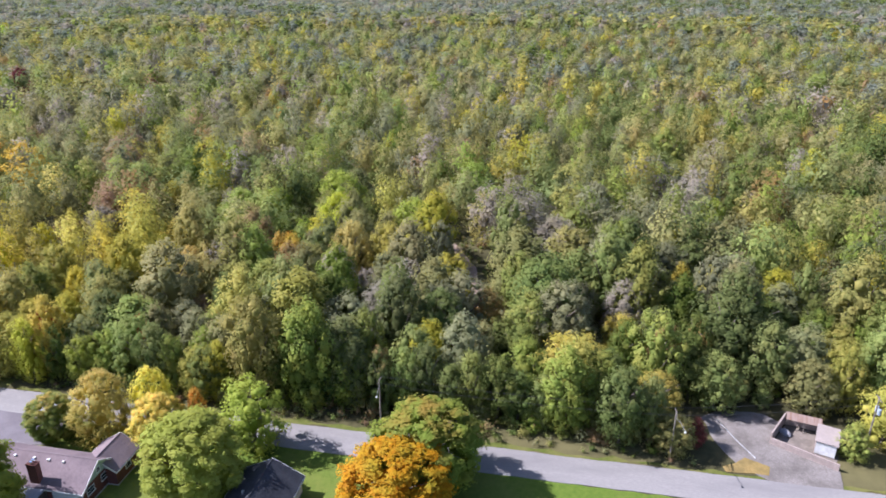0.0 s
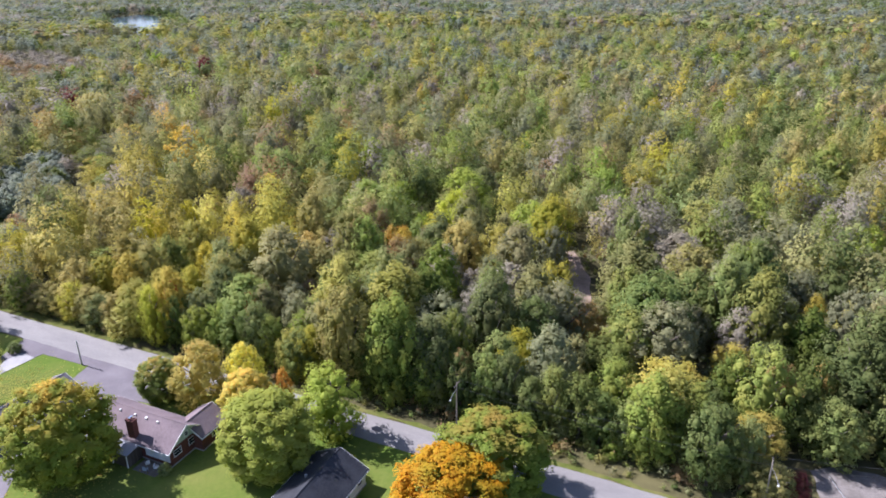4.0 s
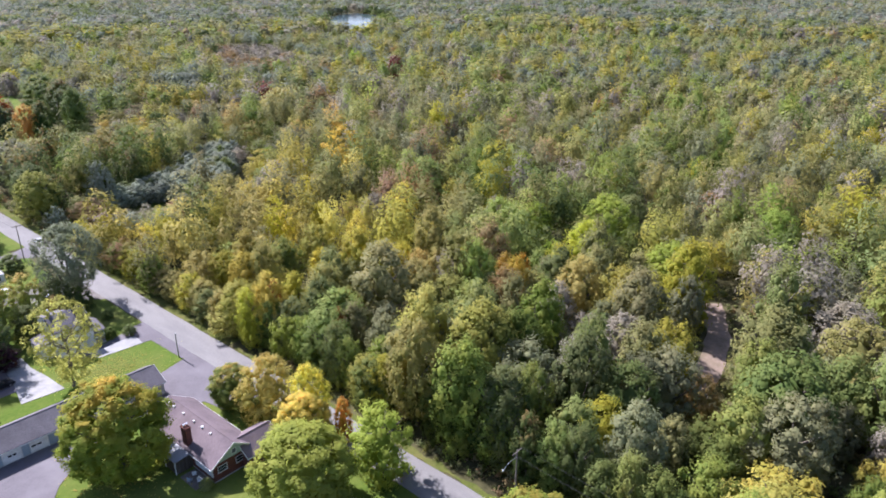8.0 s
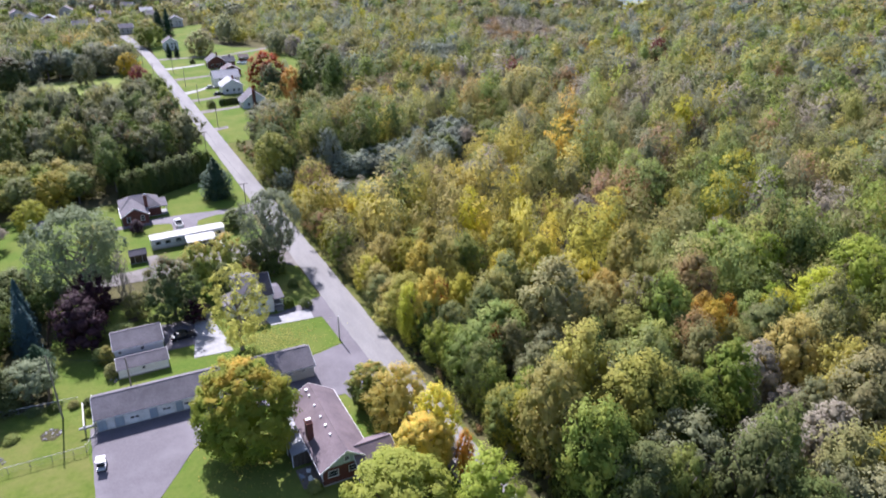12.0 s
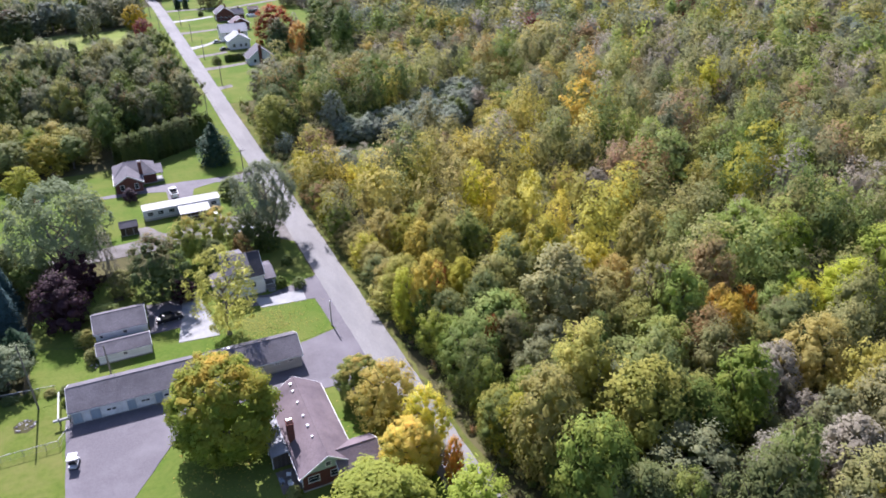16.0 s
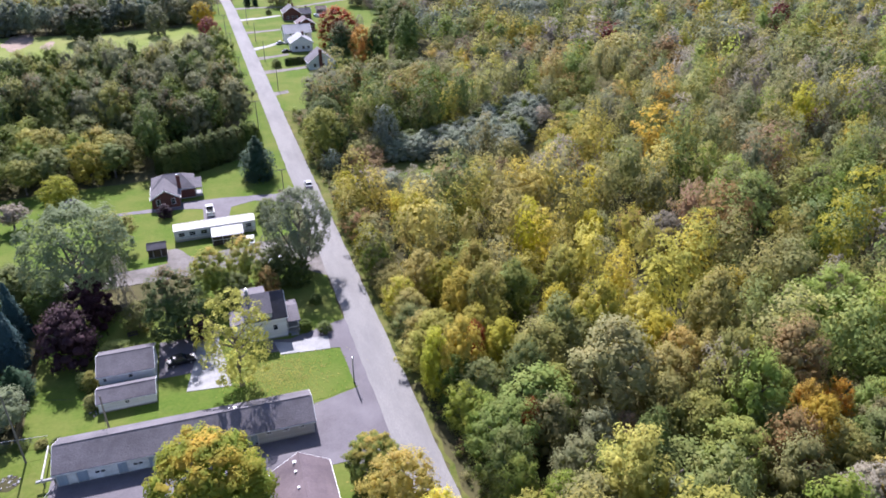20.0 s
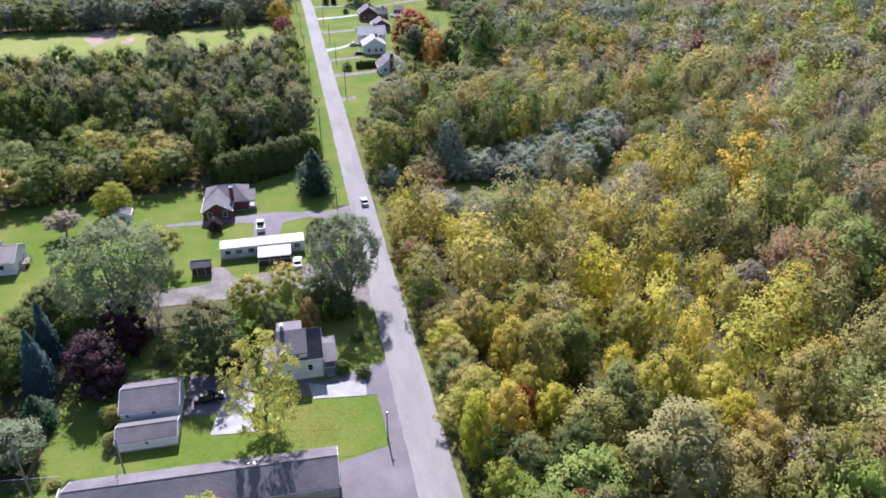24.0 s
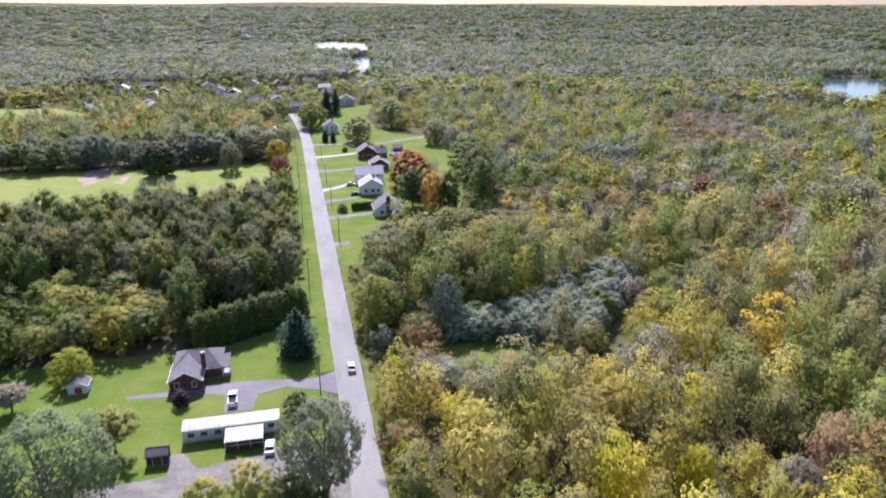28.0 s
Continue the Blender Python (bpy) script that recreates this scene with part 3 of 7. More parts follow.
def trunk_mesh(seed, form):
    """A tapered, slightly bent trunk with limbs that reach into the crown."""
    rng = random.Random(seed)
    bm = bmesh.new()
    top = 11.0 if form in ("spruce", "pine") else 8.2
    stems = 4 if form == "weep" else 1
    for s in range(stems):
        lean = (0, 0) if stems == 1 else (2.1 * math.cos(s * 1.57 + 0.4), 2.1 * math.sin(s * 1.57 + 0.4))
        pts = [(lean[0] * f * 1.3 + rng.uniform(-0.15, 0.15) * f * 3, lean[1] * f * 1.3 + rng.uniform(-0.15, 0.15) * f * 3, top * f - 0.3) for f in (0, 0.06, 0.3, 0.55, 0.8, 1.0)]
        thick = 0.3 if stems == 1 else 0.22
        tube(bm, pts, [thick * 1.5, thick, thick * 0.85, thick * 0.6, thick * 0.36, thick * 0.15], 8)
        if form not in ("spruce", "pine"):
            for k in range(7 if stems == 1 else 3):
                z, a = rng.uniform(2.6, 6.8), rng.uniform(0, 6.283)
                reach = rng.uniform(1.8, 3.4)
                base = (pts[2][0], pts[2][1], z)
                tube(bm, [base, (base[0] + reach * 0.5 * math.cos(a), base[1] + reach * 0.5 * math.sin(a), z + reach * 0.45), (base[0] + reach * math.cos(a), base[1] + reach * math.sin(a), z + reach * 1.1)], [thick * 0.45, thick * 0.3, thick * 0.1], 5)
    me = bpy.data.meshes.new("trunk")
    bm.to_mesh(me)
    bm.free()
    return me


FORMS = {}


def form_of(form, kind=0):
    """The shared meshes of one form of tree."""
    if (form, kind) not in FORMS:
        lobes, per, leaf = {"spruce": (46, 200, 0.23), "pine": (38, 170, 0.27), "maple": (150, 150, 0.15), "full": (80, 84, 0.165), "thin": (100, 76, 0.14), "weep": (110, 100, 0.14), "bush": (50, 64, 0.2), "spread": (54, 66, 0.21)}.get(form, (50, 90, 0.2))
        if kind >= 10:       # the far ones need fewer leaves
            lobes, per, leaf = (14, 90, 0.5) if form in ("spruce", "pine") else (40, 64, 0.23)
        v, q, t, nn = crown(100 * (kind % 10) + len(form) * 7 + 3, form, lobes, per, leaf)
        FORMS[form, kind] = mesh_np("crown", v, q, t, [LEAF["green"]], normals=nn), trunk_mesh(kind * 31 + len(form), form)
        FORMS[form, kind][1].materials.append(BARK)
    return FORMS[form, kind]


def tree(name, x, y, radius, height, form, leaf, label, category="tree", group="", kind=0, turn=0.0, z=0.0):
    """One standing tree: a thing with its trunk and its crown of leaves."""
    top, stem = form_of(form, kind)
    ob = thing(name, Matrix.Translation((x, y, z)) @ Matrix.Rotation(turn, 4, "Z") @ Matrix.Diagonal((radius / 4.5, radius / 4.5, height / 12.0, 1)), label, category, group)
    t, c = new("trunk", stem), new("crown", top)
    t.parent = c.parent = ob
    c.material_slots[0].link = "OBJECT"
    c.material_slots[0].material = LEAF[leaf]
    return ob


YARD = [
    # name, x, y, radius, height, form, leaves, label
    ("bush", -51.4, 82.4, 0.7, 1.3, "bush", "green", "tall weeds between the beams of a rack"),
    ("bush", -51.3, 85.3, 1.1, 1.5, "bush", "dark green", "weedy shrub beside a garage"),
    ("bush", -53.6, 86.0, 1.2, 1.2, "bush", "olive", "low weeds along a wire fence"),
    ("bush", -56.6, 86.4, 1.3, 1.1, "bush", "dark green", "low weeds along a wire fence"),
    ("bush", -59.8, 86.7, 1.5, 1.2, "bush", "dark green", "low weeds along a wire fence"),
    ("bush", -63.0, 80.6, 1.6, 0.9, "bush", "green", "low weeds on rough grass"),
    ("bush", -46.6, 93.2, 1.0, 2.6, "bush", "olive", "straggling shrub against a shed"),
    ("bush", -48.6, 98.6, 1.5, 3.2, "bush", "green", "leafy shrub against a shed"),
    ("maple_tree", -29.2, 60.8, 8.1, 16.4, "maple", "turning", "large broad maple with green leaves turning gold on top"),
    ("maple_tree", -7.5, 63.2, 4.3, 8.0, "maple", "turning", "small olive-green maple beside the road"),
    ("maple_tree", -5.7, 55.0, 5.3, 12.3, "full", "gold maple", "golden yellow maple beside the road"),
    ("maple_tree", -2.7, 47.4, 3.7, 12.4, "full", "gold maple", "slim olive-gold maple leaning over the road"),
    ("maple_tree", -6.2, 44.6, 4.4, 9.6, "maple", "gold maple", "yellow-green maple with rusty lower branches"),
    ("maple_tree", -1.6, 40.3, 1.7, 8.6, "full", "orange", "small orange maple beside the road"),
    ("maple_tree", -15.2, 33.4, 7.9, 13.5, "maple", "lime", "large lime-green maple on a lawn"),
    ("maple_tree", -3.6, 29.6, 5.6, 13.2, "clump", "bright lime", "open green maple leaning over the road"),
    ("maple_tree", -14.2, 3.3, 8.0, 12.0, "maple", "orange", "broad orange maple in full autumn colour"),
    ("maple_tree", -6.2, 0.2, 8.5, 13.8, "maple", "bronze", "broad green maple with bronze tips"),
    ("birch_tree", -23.6, 90.9, 6.8, 18.0, "thin", "pale yellow", "slender yellow tree with thin open branches"),
    ("shade_tree", -33.3, 109.5, 6.0, 14.5, "full", "deep green", "dense green tree with bronze tips beside a lawn"),
    ("shade_tree", -26.2, 119.0, 4.8, 12.5, "full", "turning", "dark olive tree with golden tips"),
    ("shade_tree", -19.6, 122.6, 4.4, 12.0, "full", "turning", "small olive tree beside a gravel drive"),
    ("shade_tree", -13.5, 122.0, 4.2, 9.0, "full", "dark green", "dark green tree behind a white house"),
    ("bush", -15.8, 117.0, 2.6, 7.5, "bush", "rust", "russet bush behind a white house"),
    ("willow_tree", -7.8, 126.5, 7.4, 19.0, "weep", "willow", "tall silvery willow with several bare stems"),
    ("willow_tree", -50.0, 125.5, 10.2, 22.0, "weep", "willow", "huge silvery willow with several stems"),
    ("copper_beech", -51.2, 106.8, 5.4, 12.0, "bush", "purple", "round purple-leaved tree on a lawn"),
    ("copper_beech", -48.6, 117.5, 4.8, 11.5, "bush", "purple", "dark purple-leaved tree beside a fence"),
    ("spruce_tree", -60.8, 109.0, 3.4, 12.5, "spruce", "spruce", "tall blue-green spruce behind a fence"),
    ("spruce_tree", -61.5, 118.0, 3.0, 12.0, "spruce", "spruce", "narrow blue-green spruce beside a taller one"),
    ("pine_tree", -11.2, 181.0, 5.2, 12.5, "pine", "pine", "dense dark pine beside a drive"),
    ("bush", -72.6, 128.0, 2.3, 3.5, "bush", "red", "bright red bush on a lawn"),
    ("pine_tree", -65.0, 90.5, 4.3, 10.5, "pine", "dark green", "broad leafy-looking green pine at the yard's edge"),
    ("apple_tree", -60.2, 91.8, 4.8, 7.5, "round", "willow", "low grey-leaved tree at the yard's edge"),
    ("bush", -35.9, 163.0, 2.1, 3.8, "bush", "purple", "purple-red bush in front of a brick house"),
    ("shade_tree", -66.0, 121.0, 4.6, 9.5, "full", "dark green", "dark green tree behind spruces"),
    ("pine_tree", -58.8, 99.5, 3.0, 6.5, "pine", "pine", "dark rounded evergreen beside a fence"),
    ("apple_tree", -70.2, 167.5, 4.4, 6.5, "spread", "grey brown", "bare-looking grey apple tree on a lawn"),
    ("oak_tree", -72.8, 384.0, 9.0, 17.0, "maple", "deep green", "lone broad oak in an open field"),
    ("oak_tree", -39.4, 386.0, 6.4, 15.0, "full", "grey olive", "pale grey-green tree beyond an open field"),
    ("oak_tree", 9.2, 190.5, 6.6, 15.5, "full", "lime", "tall yellow-green tree leaning over the road"),
    ("oak_tree", 12.0, 201.0, 6.5, 15.5, "tall", "dark green", "tall dark tree beside the road"),
    ("willow_tree", 27.1, 188.0, 4.6, 15.0, "full", "silver", "tall silver-green tree at a thicket"),
    ("bush", 10.2, 164.5, 3.0, 6.0, "bush", "yellow", "bright yellow bush beside the road"),
    ("bush", -11.8, 154.5, 3.6, 5.5, "bush", "dark green", "large rounded dark bush by the road"),
    ("bush", -7.3, 112.4, 1.5, 2.2, "bush", "dark green", "clipped round bush on a front lawn"),
    ("bush", -7.4, 101.8, 1.6, 2.4, "bush", "dark green", "clipped round bush beside a drive"),
    ("bush", -10.8, 103.4, 1.5, 2.6, "bush", "dark green", "clipped round bush beside a porch"),
    ("shade_tree", 85.3, 147.0, 3.8, 10.0, "full", "bright lime", "fresh lime-green tree among brown brush"),
    ("shade_tree", 50.7, 135.5, 6.0, 12.0, "full", "yellow", "broad bright yellow tree in the woods"),
    ("shade_tree", 98.5, 48.5, 7.6, 16.0, "full", "bright lime", "large fresh green tree in the woods"),
    ("shade_tree", 51.7, 47.5, 2.8, 15.0, "full", "gold", "small golden tree above the canopy"),
    ("shade_tree", 267.0, 295.0, 6.0, 15.0, "full", "red", "crimson tree far out in the woods"),
    ("shade_tree", 8.0, -37.0, 3.6, 7.0, "full", "olive", "olive tree with a russet side beside a gravel lot"),
    ("bush", 10.2, -40.6, 1.9, 5.2, "bush", "red", "dark red bush beside a gravel lot"),
    ("shade_tree", 21.5, -45.0, 4.6, 11.0, "full", "green", "leafy green tree behind a gravel lot"),
    ("shade_tree", -69.5, 112.0, 5.0, 10.5, "full", "dark green", "dark green tree at the yard's far edge"),
    ("shade_tree", -68.5, 101.0, 4.6, 8.5, "full", "olive", "olive-green tree at the yard's far edge"),
    ("shade_tree", -74.0, 94.0, 5.0, 9.0, "full", "green", "green tree beyond the yard"),
    ("shade_tree", -72.0, 119.0, 4.6, 9.0, "full", "yellow green", "yellowing tree beyond spruces"),
    ("shade_tree", -63.0, 128.0, 5.0, 10.0, "full", "dark green", "dark green tree beside a gravel lane"),
    ("shade_tree", -78.0, 105.0, 5.5, 10.0, "full", "green", "green tree beyond the yard"),
    ("shade_tree", -40.5, 114.0, 3.0, 6.0, "full", "olive", "small olive tree near a shed"),
    ("bush", -44.0, 105.8, 3.4, 3.2, "bush", "green", "low green bush behind a shed"),
    ("bush", -47.3, 97.5, 1.8, 4.0, "bush", "yellow green", "climbing bush against a shed"),
    ("bush", -47.2, 92.6, 1.3, 2.8, "bush", "olive", "small bush at a shed's corner"),
    ("slender_tree", -42.0, 116.0, 1.7, 15.0, "thin", "grey brown", "slender bare tree beside a fence"),
    ("shade_tree", -46.0, 148.0, 5.0, 9.5, "spread", "olive", "spreading olive tree on a lawn"),
    ("copper_beech", -29.8, 107.2, 3.0, 5.5, "bush", "purple", "small dark purple tree beside a drive"),
    ("shade_tree", -22.0, 115.5, 3.6, 8.0, "full", "dark green", "dark green tree behind a white house"),
    ("shade_tree", -9.5, 121.0, 3.4, 6.0, "full", "dark green", "dark green tree near the road"),
    ("shade_tree", -66.0, 207.0, 5.8, 12.0, "full", "yellow green", "yellow-green tree at the lawn's edge"),
    ("shade_tree", -55.0, 193.0, 6.0, 11.5, "full", "yellow green", "yellow-green tree at the lawn's edge"),
    ("shade_tree", -61.0, 178.0, 4.6, 8.5, "full", "lime", "round lime-green tree at the lawn's edge"),
    ("shade_tree", -45.5, 199.0, 5.2, 10.5, "full", "olive", "olive tree at the lawn's edge"),
    ("shade_tree", 10.2, 58.0, 5.4, 14.0, "full", "green", "green tree overhanging the road"),
    ("shade_tree", 8.6, 83.5, 5.2, 12.5, "full", "yellow green", "yellow-green tree overhanging the road"),
    ("shade_tree", 11.5, 70.0, 4.4, 12.0, "full", "green", "green tree at the edge of the road"),
    ("shade_tree", 18.5, 69.0, 4.8, 14.0, "full", "dark green", "dark green tree near the road"),
    ("shade_tree", 39.3, 61.9, 5.0, 13.5, "full", "yellow green", "golden-green rounded tree in the woods"),
    ("shade_tree", 30.9, 74.3, 5.0, 12.5, "full", "olive", "pale olive tree in the woods"),
    ("shade_tree", 48.8, 59.4, 5.4, 13.0, "full", "grey brown", "dry grey-brown tree in the woods"),
    ("shade_tree", 37.2, 44.2, 5.6, 14.5, "full", "green", "broad fresh green tree in the woods"),
    ("shade_tree", 50.8, 44.0, 4.0, 15.0, "full", "gold", "golden tree above the canopy"),
    ("shade_tree", 16.7, 101.8, 4.4, 11.5, "full", "yellow green", "yellow-green tree in the woods"),
    ("shade_tree", 24.1, 97.0, 5.0, 12.0, "full", "yellow green", "yellow-green tree in the woods"),
    ("shade_tree", 20.6, 135.0, 4.6, 10.5, "full", "yellow", "bright yellow tree in the woods"),
    ("shade_tree", 39.3, 96.4, 5.0, 13.0, "full", "yellow green", "yellow and orange tipped tree in the woods"),
    ("shade_tree", 27.6, 54.4, 2.8, 10.0, "full", "rust", "small russet tree in the woods"),
    ("shade_tree", 13.5, 46.1, 3.4, 11.0, "full", "green", "green tree at the edge of the road"),
    ("shade_tree", 24.6, 39.6, 5.2, 12.5, "full", "grey olive", "grey-green tree near the road"),
    ("shade_tree", 99.2, 113.5, 5.4, 14.0, "full", "green", "fresh green tree in the woods"),
    ("shade_tree", 68.1, 104.8, 4.8, 12.0, "full", "grey brown", "pale brown tree in the woods"),
    ("shade_tree", 55.5, 54.2, 3.0, 11.0, "full", "dark green", "dark green tree in the woods"),
    ("shade_tree", 123.2, 154.5, 3.4, 12.0, "full", "gold", "small golden tree in the woods"),
    ("shade_tree", 156.3, 153.4, 4.4, 13.0, "full", "rust", "russet tree in the woods"),
    ("oak_tree", 142.3, 249.3, 9.0, 16.0, "full", "yellow green", "broad yellow-green tree in the woods"),
    ("shade_tree", -76.3, 213.0, 5.9, 12.0, "full", "green", "fresh green round tree at the wood's edge"),
    ("shade_tree", 79.5, 22.0, 7.1, 15.5, "full", "bright lime", "fresh lime-green tree in the woods"),
    ("shade_tree", 106.3, 17.9, 3.9, 11.7, "full", "yellow green", "yellow-green tree in the woods"),
    ("shade_tree", 116.3, 11.1, 6.2, 15.6, "full", "bright lime", "fresh lime-green tree in the woods"),
    ("shade_tree", 57.2, 32.2, 5.6, 16.5, "full", "yellow", "bright yellow tree in the woods"),
    ("shade_tree", 58.2, 23.0, 5.2, 16.5, "full", "yellow", "bright yellow tree in the woods"),
    ("shade_tree", 76.0, 41.2, 6.6, 17.0, "full", "lime", "pale lime-green tree in the woods"),
    ("shade_tree", 36.2, 19.0, 4.8, 12.0, "full", "grey brown", "dry grey-brown tree in the woods"),
    ("shade_tree", 15.1, 60.0, 1.9, 11.6, "full", "red", "small crimson tree in the woods"),
    ("shade_tree", 107.7, 46.4, 5.2, 14.1, "full", "green", "fresh green tree in the woods"),
    ("shade_tree", 167.7, -50.1, 6.9, 17.5, "full", "green", "fresh green tree in the woods"),
    ("shade_tree", 101.1, -55.6, 4.2, 13.3, "full", "bright lime", "fresh lime-green tree in the woods"),
    ("shade_tree", 56.4, -48.8, 3.7, 12.5, "full", "yellow green", "yellow-green tree in the woods"),
    ("shade_tree", 60.1, -43.2, 2.6, 11.1, "full", "yellow", "bright yellow tree in the woods"),
    ("shade_tree", 29.4, -36.9, 3.2, 11.6, "full", "rust", "russet tree near the edge of the woods"),
    ("shade_tree", 33.0, -43.2, 2.8, 11.1, "full", "gold", "golden tree near the edge of the woods"),
    ("shade_tree", 44.4, -30.3, 4.7, 13.0, "full", "grey brown", "dry grey-brown tree in the woods"),
    ("shade_tree", 33.3, -17.8, 7.0, 16.4, "full", "grey olive", "broad pale grey-green tree in the woods"),
    ("shade_tree", 37.5, -2.9, 3.8, 11.7, "full", "rust", "russet tree near the edge of the woods"),
    ("shade_tree", 27.8, 5.1, 5.7, 15.7, "full", "dark green", "tall dark green tree at the wood's edge"),
    ("shade_tree", 23.6, 22.4, 7.4, 14.5, "full", "grey olive", "broad pale grey-green tree at the wood's edge"),
    ("shade_tree", 66.7, -18.5, 6.8, 15.2, "full", "olive", "broad olive tree in the woods"),
    ("shade_tree", 101.2, -23.8, 5.9, 15.8, "full", "grey olive", "broad pale grey-green tree in the woods"),
    ("shade_tree", 126.5, -56.4, 5.2, 13.8, "full", "grey brown", "dry grey-brown tree in the woods"),
    ("shade_tree", 17.6, 94.5, 4.6, 13.1, "full", "yellow", "bright yellow tree in the woods"),
    ("shade_tree", 44.0, 66.3, 4.2, 13.0, "full", "gold", "golden tree near the edge of the woods"),
    ("shade_tree", 59.5, 48.6, 2.8, 11.9, "full", "orange", "small orange tree in the woods"),
    ("shade_tree", 45.2, 46.4, 3.9, 12.9, "full", "green", "fresh green tree in the woods"),
    ("shade_tree", 32.0, 32.0, 5.4, 13.5, "full", "olive", "broad olive tree in the woods"),
    ("shade_tree", 81.5, 71.0, 7.2, 14.5, "full", "bright lime", "fresh lime-green tree in the woods"),
    ("shade_tree", 87.0, 63.5, 6.0, 13.5, "full", "bright lime", "fresh lime-green tree in the woods"),
    ("shade_tree", 123.8, 93.3, 5.3, 14.6, "full", "bright lime", "fresh lime-green tree in the woods"),
    ("shade_tree", 14.4, 80.2, 2.3, 11.8, "full", "red", "small crimson tree in the woods"),
    ("shade_tree", 53.9, 112.0, 3.4, 11.6, "full", "yellow", "bright yellow tree in the woods"),
    ("shade_tree", 146.4, 103.1, 2.4, 11.5, "full", "red", "small crimson tree in the woods"),
    ("bush", 10.3, -5.3, 2.5, 4.0, "bush", "olive", "leafy bush on the verge below the woods"),
    ("bush", 9.3, -14.2, 2.3, 3.6, "bush", "green", "round green bush on the verge"),
    ("bush", 8.6, -25.2, 2.6, 2.2, "bush", "rust", "low brownish brush on the verge"),
    ("bush", 9.6, -29.8, 2.6, 2.4, "bush", "olive", "low olive brush on the verge"),
    ("shade_tree", 23.6, -61.2, 4.4, 10.0, "full", "olive", "olive-green tree behind a walled yard"),
    ("shade_tree", 16.0, -34.7, 4.6, 9.5, "full", "yellow green", "golden-green tree beside a gravel lot"),
    ("bush", 11.6, -64.6, 2.8, 6.6, "bush", "green", "bushy green tree beside a pole"),
    ("bush", 23.8, -53.6, 2.0, 3.2, "bush", "dark green", "dark bush beyond a gravel lot"),
    ("bush", 24.5, -45.5, 2.6, 4.0, "bush", "dark green", "dark bush at the back of a gravel lot"),
    ("bush", 26.0, -49.5, 2.8, 4.6, "bush", "olive", "olive bush at the back of a gravel lot"),
    ("maple_tree", 41.8, 330.0, 10.2, 19.0, "full", "red tipped", "crimson-topped dark maple beyond a row of houses"),
    ("maple_tree", 45.6, 297.0, 5.4, 16.5, "full", "orange", "orange maple among dark evergreens"),
    ("shade_tree", 38.5, 305.0, 6.4, 17.0, "tall", "deep green", "dense dark green tree beside a crimson maple"),
    ("shade_tree", 51.6, 294.0, 5.6, 17.5, "tall", "deep green", "dense dark green tree beside an orange maple"),
    ("shade_tree", 66.1, 297.0, 6.2, 21.0, "tall", "dark green", "tall dark tree behind lawns"),
    ("oak_tree", 76.3, 355.0, 12.3, 20.0, "full", "dark green", "broad dark oak behind lawns"),
    ("oak_tree", 70.5, 318.0, 9.0, 22.0, "full", "deep green", "broad dark tree behind lawns"),
    ("oak_tree", 17.2, 229.0, 9.5, 17.0, "full", "grey olive", "broad grey-olive tree beside the road"),
    ("oak_tree", 27.0, 236.0, 7.0, 15.0, "full", "olive", "olive tree beside a broad grey one"),
    ("oak_tree", 37.5, 219.0, 5.2, 14.0, "full", "yellow green", "yellow-green tree in the woods"),
    ("oak_tree", 56.3, 247.1, 4.6, 12.0, "full", "yellow green", "round yellow-green tree in the woods"),
    ("oak_tree", 42.1, 253.3, 5.4, 14.0, "full", "olive", "olive tree near front lawns"),
    ("slender_tree", 56.7, 349.4, 2.6, 11.0, "thin", "grey brown", "slender bare tree on a lawn"),
    ("maple_tree", -15.3, 359.0, 5.4, 12.5, "full", "red", "red-topped maple beside the road"),
    ("maple_tree", -17.0, 400.0, 6.2, 13.0, "full", "gold", "golden maple beside the road"),
    ("maple_tree", -13.6, 328.0, 5.2, 13.5, "full", "green", "green maple beside the road"),
    ("oak_tree", -18.8, 308.0, 6.2, 15.0, "full", "grey olive", "grey-green tree at the wood's far corner"),
    ("shade_tree", -12.2, 257.6, 4.8, 13.0, "full", "grey olive", "grey-green tree at the wood's edge by the road"),
    ("maple_tree", 5.2, 507.0, 10.8, 18.0, "full", "bronze", "broad dark maple with bronze tips at the road's end"),
    ("pine_tree", 18.0, 560.0, 5.0, 20.0, "pine", "pine", "tall dark evergreen beyond the road's end"),
    ("pine_tree", 25.0, 566.0, 5.0, 19.0, "pine", "pine", "tall dark evergreen beyond the road's end"),
    ("oak_tree", 36.8, 650.0, 11.0, 17.0, "full", "yellow green", "broad yellow-green tree far beyond the lawns"),
    ("oak_tree", 30.2, 452.0, 9.4, 16.0, "full", "olive", "round olive tree on a far lawn"),
    ("oak_tree", 57.7, 503.0, 8.6, 19.0, "full", "grey olive", "tall grey-green tree beyond far lawns"),
    ("oak_tree", 85.5, 606.0, 12.0, 18.0, "full", "grey olive", "broad grey-green tree beyond far lawns"),
    ("oak_tree", 75.1, 437.0, 7.8, 15.0, "full", "grey olive", "grey-green tree beside a gravel lane"),
    ("oak_tree", 82.9, 424.0, 6.1, 13.0, "full", "grey brown", "dry grey tree beside a gravel lane"),
    ("oak_tree", -25.0, 520.0, 8.9, 16.0, "full", "olive", "broad olive tree beside the road's end"),
    ("oak_tree", -18.0, 546.0, 8.4, 15.0, "full", "dark green", "broad dark tree beside the road's end"),
    ("pine_tree", -12.6, 436.8, 3.3, 11.0, "pine", "pine", "dark evergreen beside the road"),
    ("pine_tree", -18.6, 442.3, 3.8, 12.0, "pine", "pine", "dark evergreen near a white house"),
    ("bush", 9.2, 303.0, 2.5, 3.6, "bush", "dark green", "clipped dark bush on a front lawn"),
